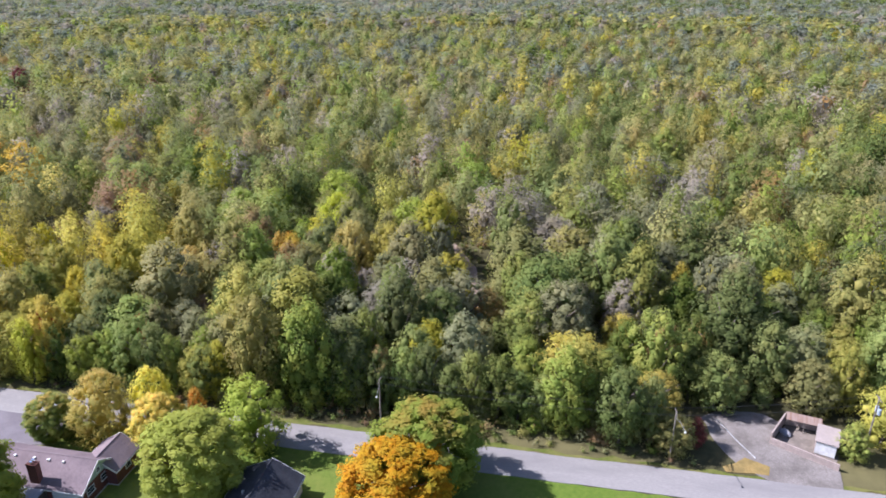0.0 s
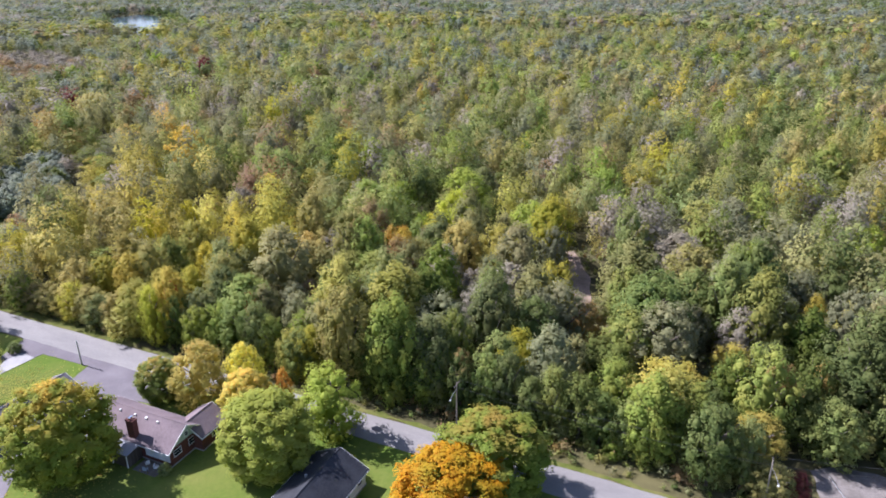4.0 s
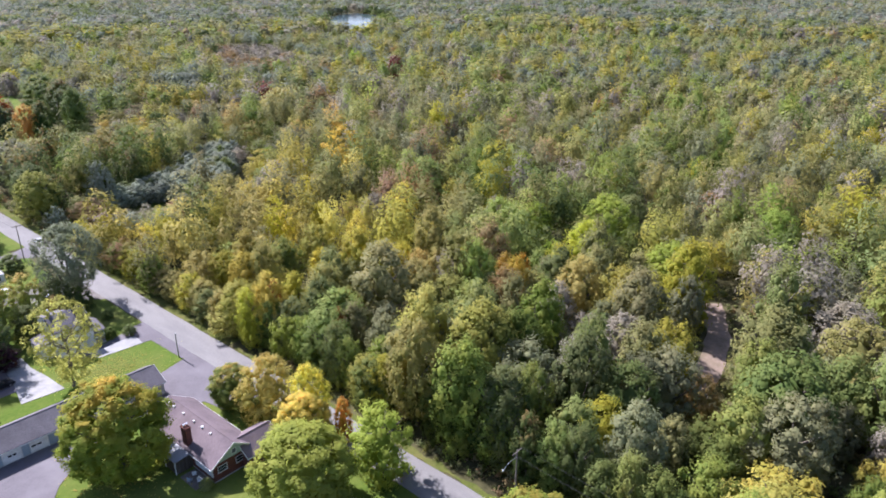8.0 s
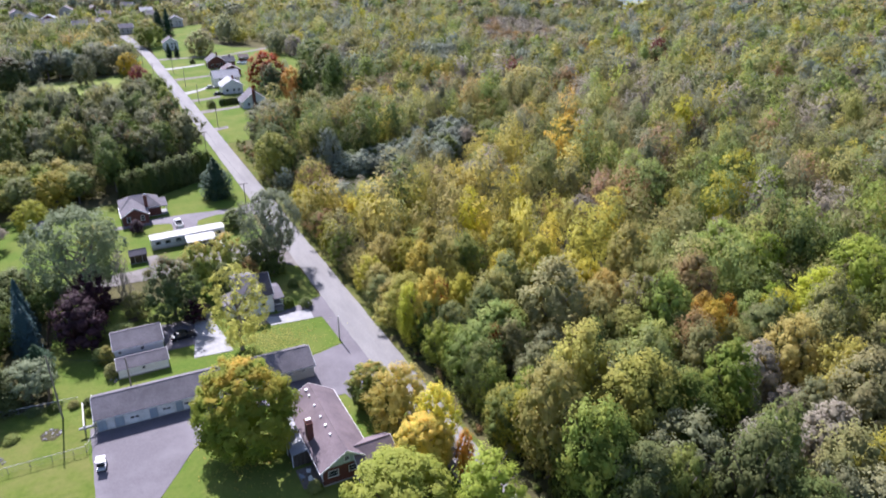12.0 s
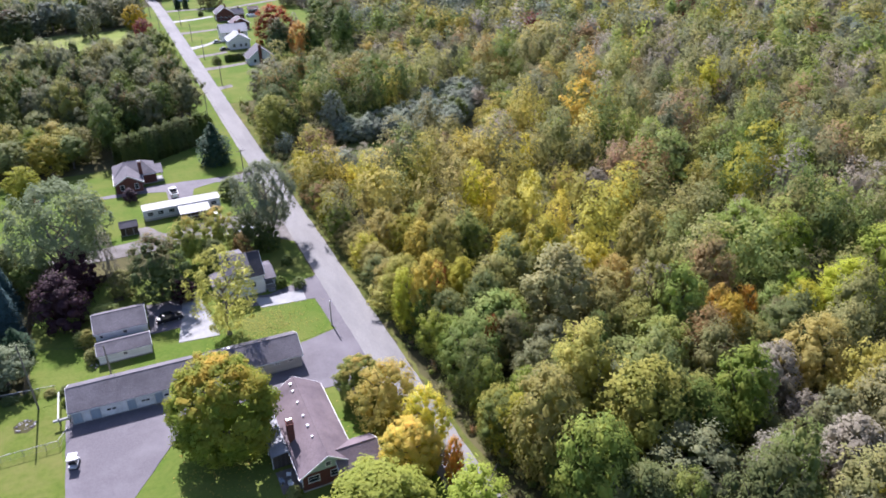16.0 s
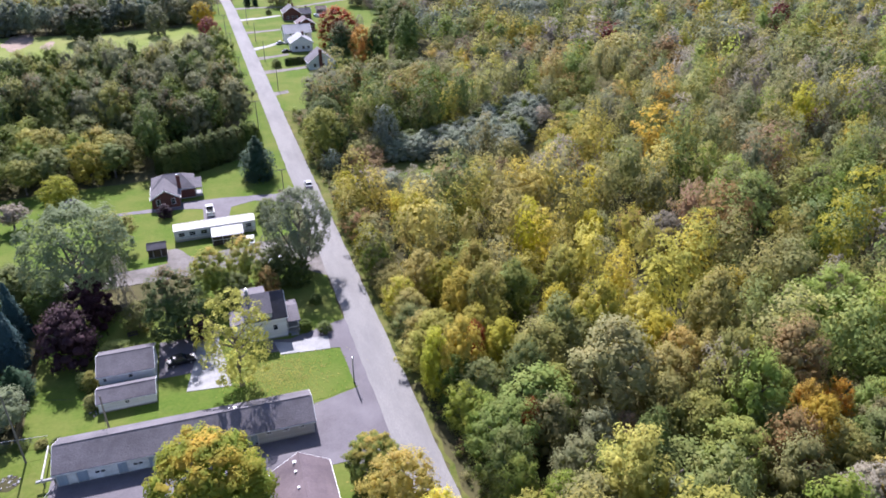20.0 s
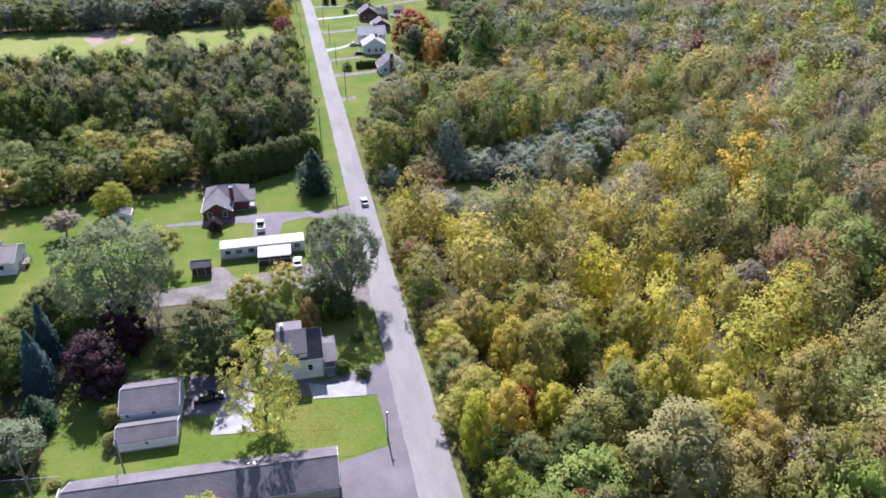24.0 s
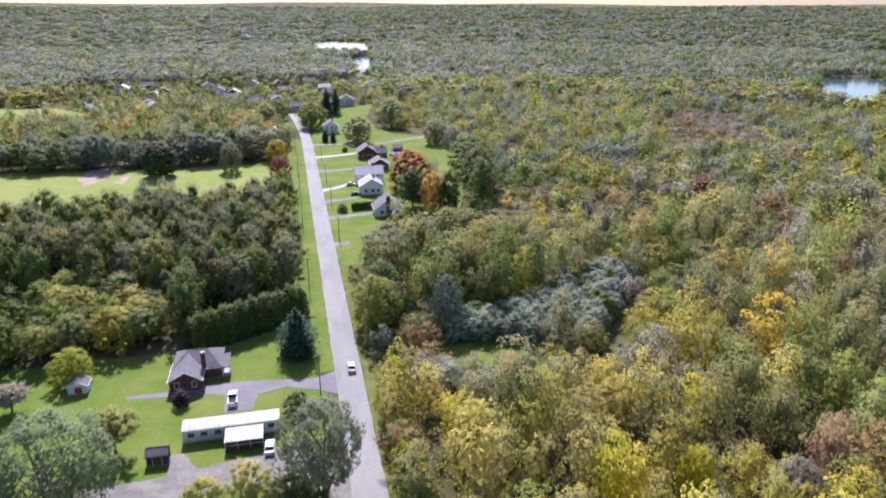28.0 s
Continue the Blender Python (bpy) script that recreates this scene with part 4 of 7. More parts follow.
    ("bush", 20.1, 424.1, 2.0, 3.2, "bush", "dark green", "small dark bush on a far lawn"),
    ("pine_tree", 11.0, 456.0, 2.6, 8.0, "pine", "pine", "small dark evergreen on a far lawn"),
    ("pine_tree", 15.6, 455.0, 2.2, 7.0, "pine", "pine", "small dark evergreen on a far lawn"),
    ("shade_tree", -62.5, 126.0, 5.6, 11.0, "full", "dark green", "dark green tree beyond a board fence"),
    ("shade_tree", -66.5, 112.0, 5.2, 11.5, "full", "dark green", "dark green tree beside spruces"),
    ("shade_tree", -56.0, 121.5, 4.2, 9.0, "full", "dark green", "dark green tree behind purple-leaved trees"),
    ("bush", -22.6, 47.6, 1.2, 1.9, "bush", "green", "small round bush at a brick house's corner"),
    ("bush", 8.2, 23.5, 1.8, 5.0, "bush", "green", "small leafy shrub at the wood's edge"),
]
for i, (name, x, y, r, h, form, leaf, label) in enumerate(YARD):
    tree(name, x, y, r, h, form, leaf, label, "bush" if name == "bush" else "tree", "", (i % 3 if form in ("full", "maple") else i % 2) + (10 if y > 560 or x > 150 else 0), i * 2.4)


# ---- the woods ----
TAKEN = [(x, y, r) for _, x, y, r, *_ in YARD]
VILLAGE = [(-123, 683, "y"), (27, 671, "x"), (-42, 744, "y"), (-118, 630, "y"), (-56, 683, "y"), (-34, 616, "x"), (-12, 704, "x"), (-140, 753, "x"), (-109, 595, "y"), (-71, 712, "y"), (-18, 747, "y"), (37, 613, "y"), (-154, 613, "x"), (-118, 704, "y"), (-82, 732, "y"), (-57, 659, "x"), (24, 706, "x"), (13, 758, "x"), (-21, 645, "x"), (-18, 626, "y"), (-156, 726, "y"), (22, 593, "y")]
TAKEN += [(x, y - 4, 10) for x, y, _ in VILLAGE]


def inside(x, y, ring):
    hit = False
    for (ax, ay), (bx, by) in zip(ring, ring[1:] + ring[:1]):
        if (ay > y) != (by > y) and x < (bx - ax) * (y - ay) / (by - ay) + ax:
            hit = not hit
    return hit


OPEN = [
    [(3, -40), (19, -39), (26, -43), (26, -66), (3, -70)],
    [(38, -5), (46, -6), (58, -5), (72, -2), (84, 4), (92, 11), (86, 18), (72, 12), (58, 9.5), (44, 6)],
    [(18, 166), (46, 161), (52, 172), (40, 185), (22, 182)],
    LAKE, POND_FAR, POND_NEAR,
    [(3, 236), (17, 236), (24, 258), (36, 280), (62, 296), (70, 326), (79, 371), (86, 420), (82, 462), (58, 484), (51, 500), (50, 547), (62, 622), (34, 610), (-22, 570), (-8, 440), (3, 430)],
    [(-265, 280), (-112, 280), (-60, 292), (-6, 296), (-6, 440), (-28, 398), (-75, 394), (-165, 404), (-265, 420)],
    [(-335, 555), (-190, 535), (-145, 590), (-190, 645), (-335, 645)],
]


THICKET = [(27, 180), (44, 177), (56, 168), (70, 182), (88, 206), (84, 214), (64, 204), (46, 193), (28, 188)]
WEST = [(-200, 186), (-84, 181), (-62, 187), (-44, 188), (-40, 193), (-34, 199), (-13, 211), (-12, 262), (-13, 298), (-60, 294), (-112, 283), (-200, 290)]

BELOW = [(18, 158), (30, 150), (52, 142), (80, 160), (102, 200), (94, 204), (66, 176), (54, 168), (46, 161)]
BROWN_FIELD = [(200, 366), (245, 360), (280, 412), (310, 490), (280, 520), (232, 452)]


def free(x, y):
    if -8.5 < x < 6.8 and y < 540:
        return False
    if x < 6.8 and y < 345 and not inside(x, y, WEST):
        return False
    if any(inside(x, y, ring) for ring in OPEN):
        return False
    if inside(x, y, THICKET):
        return False
    return all((x - a) ** 2 + (y - b) ** 2 > (0.8 * r) ** 2 for a, b, r in TAKEN)


def woodland(x, y, rng):
    """Which leaves a tree of the woods bears here, its radius and its height."""
    n1 = noise.noise(Vector((x / 45, y / 45, 1.5)))
    n2 = noise.noise(Vector((x / 18, y / 18, 7.5)))
    pick = rng.random()
    if x < 0 and y < 340:       # the dark wood west of the road
        # paler leaves behind, darker in front: sunlit tops and shade put into colour
        kinds = ("grey olive", 0.36), ("olive", 0.34), ("green", 0.1), ("dark green", 0.2)
        if y < 250:
            kinds = ("dark green", 0.35), ("deep green", 0.45), ("olive", 0.1), ("grey olive", 0.1)
        if y < 225 and x < -44:
            kinds = ("olive", 0.2), ("yellow green", 0.1), ("green", 0.36), ("dark green", 0.34)
        size = rng.uniform(4.8, 7.4)
    else:
        gold = math.exp(-((x - 40) / 52) ** 2 - ((y - 112) / 55) ** 2) + 0.28 * n1
        grey = math.exp(-((x - 40) / 70) ** 2 - ((y + 20) / 45) ** 2)
        brown = n2 + 0.5 * n1
        if y > 185 and x < 70:
            kinds, size = (("olive", 0.3), ("dark green", 0.25), ("grey olive", 0.25), ("yellow green", 0.2)), rng.uniform(4.0, 6.0)
        elif x < 60 and y < -22:
            kinds, size = (("dark green", 0.36), ("green", 0.26), ("olive", 0.14), ("grey olive", 0.12), ("yellow green", 0.12)), rng.uniform(4.0, 5.8)
        elif x < 32 and -36 < y < 52:
            # extra dark green puts the shade of the wood's west face into the leaves
            kinds, size = (("dark green", 0.34), ("green", 0.3), ("olive", 0.14), ("grey olive", 0.08), ("yellow green", 0.1), ("lime", 0.04)), rng.uniform(4.0, 5.8)
        elif gold > 0.28 and y < 64:
            kinds, size = (("olive", 0.36), ("green", 0.2), ("bright lime", 0.06), ("yellow green", 0.26), ("grey olive", 0.06), ("rust", 0.06)), rng.uniform(3.8, 5.4)
        elif gold > 0.52:
            kinds, size = (("yellow", 0.33), ("yellow green", 0.38), ("olive", 0.17), ("gold", 0.02), ("green", 0.1)), rng.uniform(3.5, 5.0)
        elif gold > 0.28:
            kinds, size = (("yellow green", 0.22), ("olive", 0.28), ("yellow", 0.1), ("grey brown", 0.1), ("green", 0.18), ("gold", 0.05), ("rust", 0.04), ("dark green", 0.03)), rng.uniform(3.6, 5.2)
        elif grey > 0.3 and y < 4:
            kinds, size = (("grey olive", 0.34), ("grey brown", 0.1), ("olive", 0.2), ("green", 0.2), ("dark green", 0.1), ("yellow green", 0.06)), rng.uniform(4.2, 6.2)
        elif grey > 0.4:
            kinds, size = (("grey olive", 0.27), ("olive", 0.34), ("green", 0.1), ("bright lime", 0.06), ("grey brown", 0.06), ("yellow green", 0.17)), rng.uniform(4.0, 6.0)
        elif brown > 0.22:
            kinds, size = (("grey brown", 0.2), ("grey olive", 0.26), ("olive", 0.34), ("rust", 0.06), ("yellow green", 0.1), ("dark green", 0.04)), rng.uniform(3.7, 5.4)
        elif brown < -0.4:
            kinds, size = (("dark green", 0.3), ("green", 0.4), ("olive", 0.2), ("bright lime", 0.1)), rng.uniform(3.8, 5.6)
        elif y < 70:
            kinds, size = (("olive", 0.24), ("green", 0.3), ("grey olive", 0.12), ("dark green", 0.12), ("yellow green", 0.12), ("grey brown", 0.04), ("yellow", 0.04), ("rust", 0.02)), rng.uniform(3.7, 5.4)
        else:
            kinds, size = (("olive", 0.34), ("green", 0.15), ("grey olive", 0.15), ("yellow green", 0.17), ("dark green", 0.04), ("grey brown", 0.06), ("rust", 0.05), ("red", 0.003), ("gold", 0.037)), rng.uniform(3.7, 5.4)
    # beyond 330 m haze is painted into the greyer leaf kinds
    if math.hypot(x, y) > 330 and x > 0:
        kinds = (("olive", 0.3), ("grey olive", 0.14), ("hazed green", 0.14), ("yellow green", 0.19), ("grey brown", 0.05), ("green", 0.15), ("bright lime", 0.01), ("rust", 0.02)) if brown > -0.35 else (("green", 0.3), ("dark green", 0.35), ("hazed green", 0.35))
    for leaf, share in kinds:
        if pick < share:
            break
        pick -= share
    if 425 < y < 560 and x < 0:
        return rng.choice(("dark green", "dark green", "olive", "green", "grey olive") if y < 478 else ("olive", "yellow green", "green", "grey olive", "dark green", "gold")), rng.uniform(3.6, 8.5), rng.uniform(7.0, 18.0)
    # past 760 m the leaf colours carry the haze
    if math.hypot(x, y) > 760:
        leaf = rng.choice(("hazed green", "grey olive", "hazed green", "olive", "hazed green", "grey brown") if n1 + 0.3 * n2 > -0.15 else ("dark green", "dark green", "hazed green"))
    if 540 < y < 770 and -200 < x < 60:
        return rng.choice((leaf, leaf, "dark green", "green", "olive")), rng.uniform(3.4, 7.0), rng.uniform(6.0, 13.0)
    if math.hypot(x, y) > 640:
        size *= 1.9 if math.hypot(x, y) < 1300 else 3.6
    if x < 52 and 150 < y < 230 and x > 0:
        # past y 182 dark leaves also carry the shade between the big trees
        leaf = rng.choice(("dark green", "deep green", "olive", "dark green") if y > 182 else ("yellow", "yellow green", "olive", "grey brown", "rust", "silver"))
    swell, rise = rng.choice((0.7, 0.85, 1.0, 1.0, 1.1, 1.35)), rng.choice((0.65, 0.85, 1.0, 1.1, 1.25))
    tall = (min(size * swell, 7) * rng.uniform(2.0, 2.8) + 3.2) * rise
    if math.hypot(x, y) > 290 and not (x < 0 and y < 340):
        swell, tall = swell * 1.22, min(tall * 0.85, 14.0)
    if 25 < x < 125 and 232 < y < 300:
        tall = min(tall, 9.0 if x > 60 else 6.5)
    if 0 < x < 50 and 150 < y < 185:
        tall = min(tall, 7.0)
    if inside(x, y, BELOW):
        tall = min(tall, 8.5)
    if inside(x, y, BROWN_FIELD):
        leaf, tall = rng.choice(("grey brown", "grey brown", "rust")), min(tall, 6.0)
    return leaf, size * swell, min(tall, 20.5)


def seeds(spacing, near, far):
    """Places for the trees of the woods between two distances, on a jittered grid, within the part of the land that the walk looks over."""
    rng = random.Random(int(spacing * 10 + near))
    y = -1000.0
    while y < far:
        x = min(-600.0, -0.7 * y - 60)
        while x < far + 60:
            px, py = x + rng.uniform(-0.42, 0.42) * spacing, y + rng.uniform(-0.42, 0.42) * spacing
            d = math.hypot(px + 45, py)
            x += spacing
            if not near <= d < far or py < -0.45 * (px + 94) - 25 or px < (-0.4 if py < 420 else -0.62) * (py - 24) - 25 or (py < 0 and px < 0):
                continue
            if free(px, py) and not (x < -5 and -200 < x and 390 < py < 425) and not (px < 0 and py < 300 and px > -112):
                yield px, py, rng
        y += spacing


WOOD_NAMES = {"dark green": "dense dark green", "deep green": "very dark green", "hazed green": "haze-tinted grey-green", "green": "leafy green", "olive": "dull olive-green", "grey olive": "grey-green", "yellow green": "yellowing green", "yellow": "bright yellow", "gold": "golden", "rust": "russet", "grey brown": "dry grey-brown", "red": "dark red", "silver": "silvery grey-green", "lime": "fresh lime-green", "bright lime": "bright lime-green"}
count = 0
for x, y, rng in seeds(7.0, 0, 124):
    leaf, r, h = woodland(x, y, rng)
    r = max(r, 3.6)
    form = rng.choice(("clump", "clump", "shaggy", "round", "tall"))
    tree("forest_tree", x, y, r, h, form, leaf, WOOD_NAMES[leaf] + " forest tree at the edge of the woods", "tree", "trees at the edge of the woods", count % 3 if form in ("round", "clump") else count % 2, rng.uniform(0, 6.28))
    count += 1

def front_row():
    """The close-set trees right beside the verge; past the bend of the drive they lean out over the road."""
    rng = random.Random(8)
    y, n = -33.0, 0
    while y < 150:
        x = 10.6 + rng.uniform(-1.4, 1.6) if y < 38 else 9.0 + rng.uniform(-0.8, 1.0) if y < 78 else 6.4 + rng.uniform(-0.4, 0.5) if y < 90 else 7.4 + rng.uniform(-0.8, 1.2)
        if all((x - a) ** 2 + (y - b) ** 2 > (0.6 * r) ** 2 for a, b, r in TAKEN):
            # deep greens below y 38 put the shaded wood wall into the leaves
            leaf = rng.choice(("deep green", "dark green", "deep green", "green") if y < 38 else ("green", "green", "dark green", "yellow green", "lime") if y < 82 else ("yellow green", "olive", "yellow green", "green", "yellow"))
            tree("forest_tree", x, y, rng.uniform(3.0, 4.2), rng.uniform(9.5, 14.0) if y < 82 else rng.uniform(6.0, 9.5), rng.choice(("shaggy", "clump", "clump")), leaf, WOOD_NAMES[leaf] + " forest tree at the edge of the woods", "tree", "trees at the edge of the woods", n % 2, rng.uniform(0, 6.28))
            n += 1
        y += rng.uniform(3.4, 5.2)


front_row()


def west_wood():
    rng = random.Random(31)
    n = 0
    for i in range(16):
        for j in range(15):
            x, y = -136 + 8.0 * i + rng.uniform(-3, 3), 186 + 7.6 * j + rng.uniform(-3, 3)
            if x > -10 or not inside(x, y, WEST) or not free(x, y):
                continue
            leaf, r, h = woodland(x, y, rng)
            form = rng.choice(("clump", "tall", "spread", "spread", "round"))
            front = y < 222 and x < -44
            tree("woodland_tree", x, y, rng.uniform(4.4, 6.4), rng.uniform(9.0, 13.0) if front else rng.uniform(16.0, 21.0), form, leaf, WOOD_NAMES[leaf] + " tree in the wood beyond the lawns", "tree", "trees of the wood beyond the lawns", 10 + n % 3, rng.uniform(0, 6.28))
            n += 1


west_wood()


def back_row():
    """The dark trees along the far side of the open field, half of them paled by painted haze."""
    rng = random.Random(12)
    for k in range(30):
        x = -190 + 6.0 * k + rng.uniform(-2, 2)
        for y in (405, 414):
            leaf = rng.choice(("dark green", "hazed green", "hazed green", "grey olive"))
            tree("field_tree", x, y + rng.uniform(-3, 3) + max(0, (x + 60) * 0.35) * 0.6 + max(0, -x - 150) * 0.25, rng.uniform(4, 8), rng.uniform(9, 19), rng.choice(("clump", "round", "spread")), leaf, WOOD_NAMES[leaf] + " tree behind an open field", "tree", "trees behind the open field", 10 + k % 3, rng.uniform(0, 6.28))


back_row()
LEAF_LIST = list(LEAF)
rng = random.Random(77)
spots = []
while len(spots) < 104:
    x, y = rng.uniform(28, 95), rng.uniform(167, 215)
    if inside(x, y, THICKET) and all((x - p) ** 2 + (y - q) ** 2 > 7 for p, q in spots):
        spots.append((x, y))
for i, (x, y) in enumerate(spots):
    tree("thicket_bush", x, y, rng.uniform(2.8, 4.2), rng.uniform(5.0, 8.5), "bush", "silver" if i % 6 else "dark green", ("silvery grey-green" if i % 6 else "dark green") + " bush in a dense thicket", "bush", "bushes of the thicket", i % 2, rng.uniform(0, 6.28))


def wood_stuff(name, places, lobes, per, leaf, core, label):
    """A stretch of woods as one mesh of many trees."""
    kinds = [crown(900 + k, ("clump", "round", "spread", "full", "round")[k], lobes, per, leaf, core, 0.25 if lobes > 10 else 0.5) for k in range(5)]
    verts, quads, tris, qm, tm, tq, tt, nn, at = [], [], [], [], [], [], [], [], 0
    for x, y, rng in places:
        kind, r, h = woodland(x, y, rng)
        v, q, t, soft = kinds[rng.randrange(5)]
        a, z = rng.uniform(0, 6.283), lift(x, y)
        c, s = math.cos(a), math.sin(a)
        spin = np.array([[c, s, 0], [-s, c, 0], [0, 0, 1]])
        nn.append(soft @ spin)
        turned = v @ spin * (r / 4.5 * 1.04, r / 4.5 * 1.04, h / 12) + (x, y, z)
        verts.append(turned); quads.append(q + at); tris.append(t + at); at += len(v)
        m, tone = LEAF_LIST.index(kind), rng.random()
        qm.append(np.full(len(q), m)); tm.append(np.full(len(t), m)); tq.append(np.full(len(q), tone)); tt.append(np.full(len(t), tone))
    me = mesh_np(name, np.concatenate(verts), np.concatenate(quads), np.concatenate(tris), [LEAF[k] for k in LEAF_LIST], np.concatenate(qm), np.concatenate(tm), np.concatenate(tq + tt), np.concatenate(nn))
    tagged(new(name, me), label, "woods", kind="stuff")




def undergrowth():
    """Low brush along the edge of the woods and under the nearest trees, as one mesh."""
    rng = random.Random(5)
    kinds = [crown(950 + k, "bush", 7, 10, 0.75, 0) for k in range(4)]
    verts, quads, tris, qm, tm, tq, tt, nn, at = [], [], [], [], [], [], [], [], 0
    spots = [(rng.uniform(5.1 if y > 82 else 4.6, 9.0), y + rng.uniform(-1, 1)) for y in np.arange(-160, 236, 0.8)]
    spots += [(rng.uniform(9, 70), rng.uniform(-110, 200)) for _ in range(1100)] + [(rng.uniform(36, 92), rng.uniform(-10, 20)) for _ in range(420)]
    for x, y in spots:
        if any(inside(x, y, ring) for ring in (OPEN[0], TRACK, OPEN[2])):
            continue
        r = 0.8 if inside(x, y, OPEN[1]) else rng.uniform(0.8, 2.2) if x > 6.6 else rng.uniform(0.6, 1.2)
        v, q, t, soft = kinds[rng.randrange(4)]
        c, s = math.cos(x * 9), math.sin(x * 9)
        spin = np.array([[c, s, 0], [-s, c, 0], [0, 0, 1]])
        nn.append(soft @ spin)
        verts.append(v @ spin * (r / 4.5, r / 4.5, r * rng.uniform(0.9, 2.2) / 12) + (x, y, 0)); quads.append(q + at); tris.append(t + at); at += len(v)
        m, tone = LEAF_LIST.index(rng.choice(("olive", "green", "dark green", "dark green", "green", "grey olive", "rust"))), rng.random()
        qm.append(np.full(len(q), m)); tm.append(np.full(len(t), m)); tq.append(np.full(len(q), tone)); tt.append(np.full(len(t), tone))
    me = mesh_np("undergrowth", np.concatenate(verts), np.concatenate(quads), np.concatenate(tris), [LEAF[k] for k in LEAF_LIST], np.concatenate(qm), np.concatenate(tm), np.concatenate(tq + tt), np.concatenate(nn))
    tagged(new("undergrowth", me), "low tangled brush at the foot of the woods", "undergrowth", kind="stuff")


undergrowth()
wood_stuff("woods", list(seeds(7.5, 124, 290)), 30, 38, 0.29, 0, "mixed autumn woods of green, olive and yellow trees")
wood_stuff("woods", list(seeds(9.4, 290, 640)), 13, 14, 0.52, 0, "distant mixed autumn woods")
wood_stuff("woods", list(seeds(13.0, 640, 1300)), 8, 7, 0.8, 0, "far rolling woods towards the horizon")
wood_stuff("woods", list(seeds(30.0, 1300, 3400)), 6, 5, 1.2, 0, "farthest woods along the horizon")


# ---- materials of buildings and things ----
BRICK = surface("red_brick", (0.107, 0.0369, 0.0287), (0.164, 0.0615, 0.0451), 9.0, 0.6, 0.9, (0.082, 0.041, 0.0369), stretch=(1, 1, 3))
SIDING_WHITE = surface("white_siding", (0.66, 0.668, 0.67), (0.73, 0.73, 0.722), 1.5, 0.35, 0.6, (0.476, 0.476, 0.459), stretch=(0.2, 0.2, 7), bump=0.4)
SIDING_CREAM = surface("cream_siding", (0.451, 0.435, 0.402), (0.508, 0.492, 0.459), 1.5, 0.35, 0.6, (0.369, 0.353, 0.328), stretch=(0.2, 0.2, 7), bump=0.4)
SIDING_BLUE = surface("pale_blue_siding", (0.295, 0.353, 0.41), (0.344, 0.402, 0.459), 1.5, 0.35, 0.6, (0.246, 0.295, 0.344), stretch=(7, 7, 0.2), bump=0.4)
SIDING_GREEN = surface("pale_green_siding", (0.344, 0.426, 0.377), (0.394, 0.467, 0.41), 1.5, 0.35, 0.6, (0.295, 0.369, 0.328), stretch=(0.2, 0.2, 7), bump=0.4)
PAINT_WHITE = surface("white_paint", (0.72, 0.72, 0.705), (0.8, 0.8, 0.785), 6.0, 0.7, 0.5, (0.492, 0.484, 0.459), bump=0.05)
ROOF_PURPLE = surface("brown_violet_shingles", (0.15, 0.115, 0.122), (0.21, 0.165, 0.17), 3.5, 0.22, 0.9, (0.11, 0.085, 0.092), bump=0.5)
ROOF_GREY = surface("grey_shingles", (0.12, 0.108, 0.118), (0.18, 0.165, 0.175), 3.5, 0.22, 0.9, (0.085, 0.078, 0.084), bump=0.5)
ROOF_DARK_GREY = surface("charcoal_shingles", (0.055, 0.05, 0.056), (0.09, 0.082, 0.09), 3.5, 0.22, 0.9, (0.04, 0.037, 0.041), bump=0.5)
ROOF_PALE = surface("pale_grey_roof", (0.246, 0.246, 0.262), (0.312, 0.312, 0.328), 3.0, 0.25, 0.6, (0.205, 0.205, 0.213), bump=0.3)
ROOF_DARK = surface("black_shingles", (0.01, 0.012, 0.018), (0.0287, 0.0312, 0.0377), 3.0, 0.22, 0.7, (0.041, 0.0451, 0.0533), bump=0.5)
ROOF_TAN = surface("tan_shingles", (0.279, 0.238, 0.213), (0.344, 0.295, 0.271), 3.5, 0.22, 0.85, (0.246, 0.213, 0.197), bump=0.5)
ROOF_METAL = surface("stained_white_metal_roof", (0.6, 0.59, 0.57), (0.7, 0.69, 0.67), 1.2, 0.4, 0.45, (0.4, 0.36, 0.32), bump=0.2, stretch=(6, 0.3, 1))
WOOD_DARK = surface("dark_weathered_wood", (0.0492, 0.0369, 0.0287), (0.082, 0.0615, 0.0476), 4.0, 0.7, 0.9, (0.107, 0.0902, 0.0738), stretch=(6, 6, 0.5))
WOOD_BROWN = surface("brown_fence_boards", (0.115, 0.082, 0.0533), (0.164, 0.119, 0.0779), 4.0, 0.7, 0.9, (0.082, 0.0615, 0.041), stretch=(6, 6, 0.5), vary=0.2)
WOOD_GREY = surface("weathered_grey_wood", (0.18, 0.156, 0.131), (0.246, 0.217, 0.184), 4.0, 0.7, 0.9, (0.139, 0.123, 0.102), stretch=(6, 6, 0.4))
BLOCK = surface("pinkish_concrete_blocks", (0.295, 0.238, 0.213), (0.353, 0.295, 0.262), 3.0, 0.5, 0.95, (0.23, 0.189, 0.164), vary=0.08)
RUST_ROOF = surface("rusty_sheet_roof", (0.213, 0.156, 0.131), (0.279, 0.213, 0.18), 2.0, 0.5, 0.8, (0.164, 0.0902, 0.0574), stretch=(5, 0.5, 1))
STEEL = surface("galvanised_steel", (0.344, 0.353, 0.361), (0.426, 0.435, 0.443), 6.0, 0.8, 0.45, None, bump=0.0, metal=0.7)
CHROME = surface("bright_metal", (0.75, 0.75, 0.75), (0.85, 0.85, 0.85), 6.0, 0.8, 0.18, None, bump=0.0, metal=1.0)
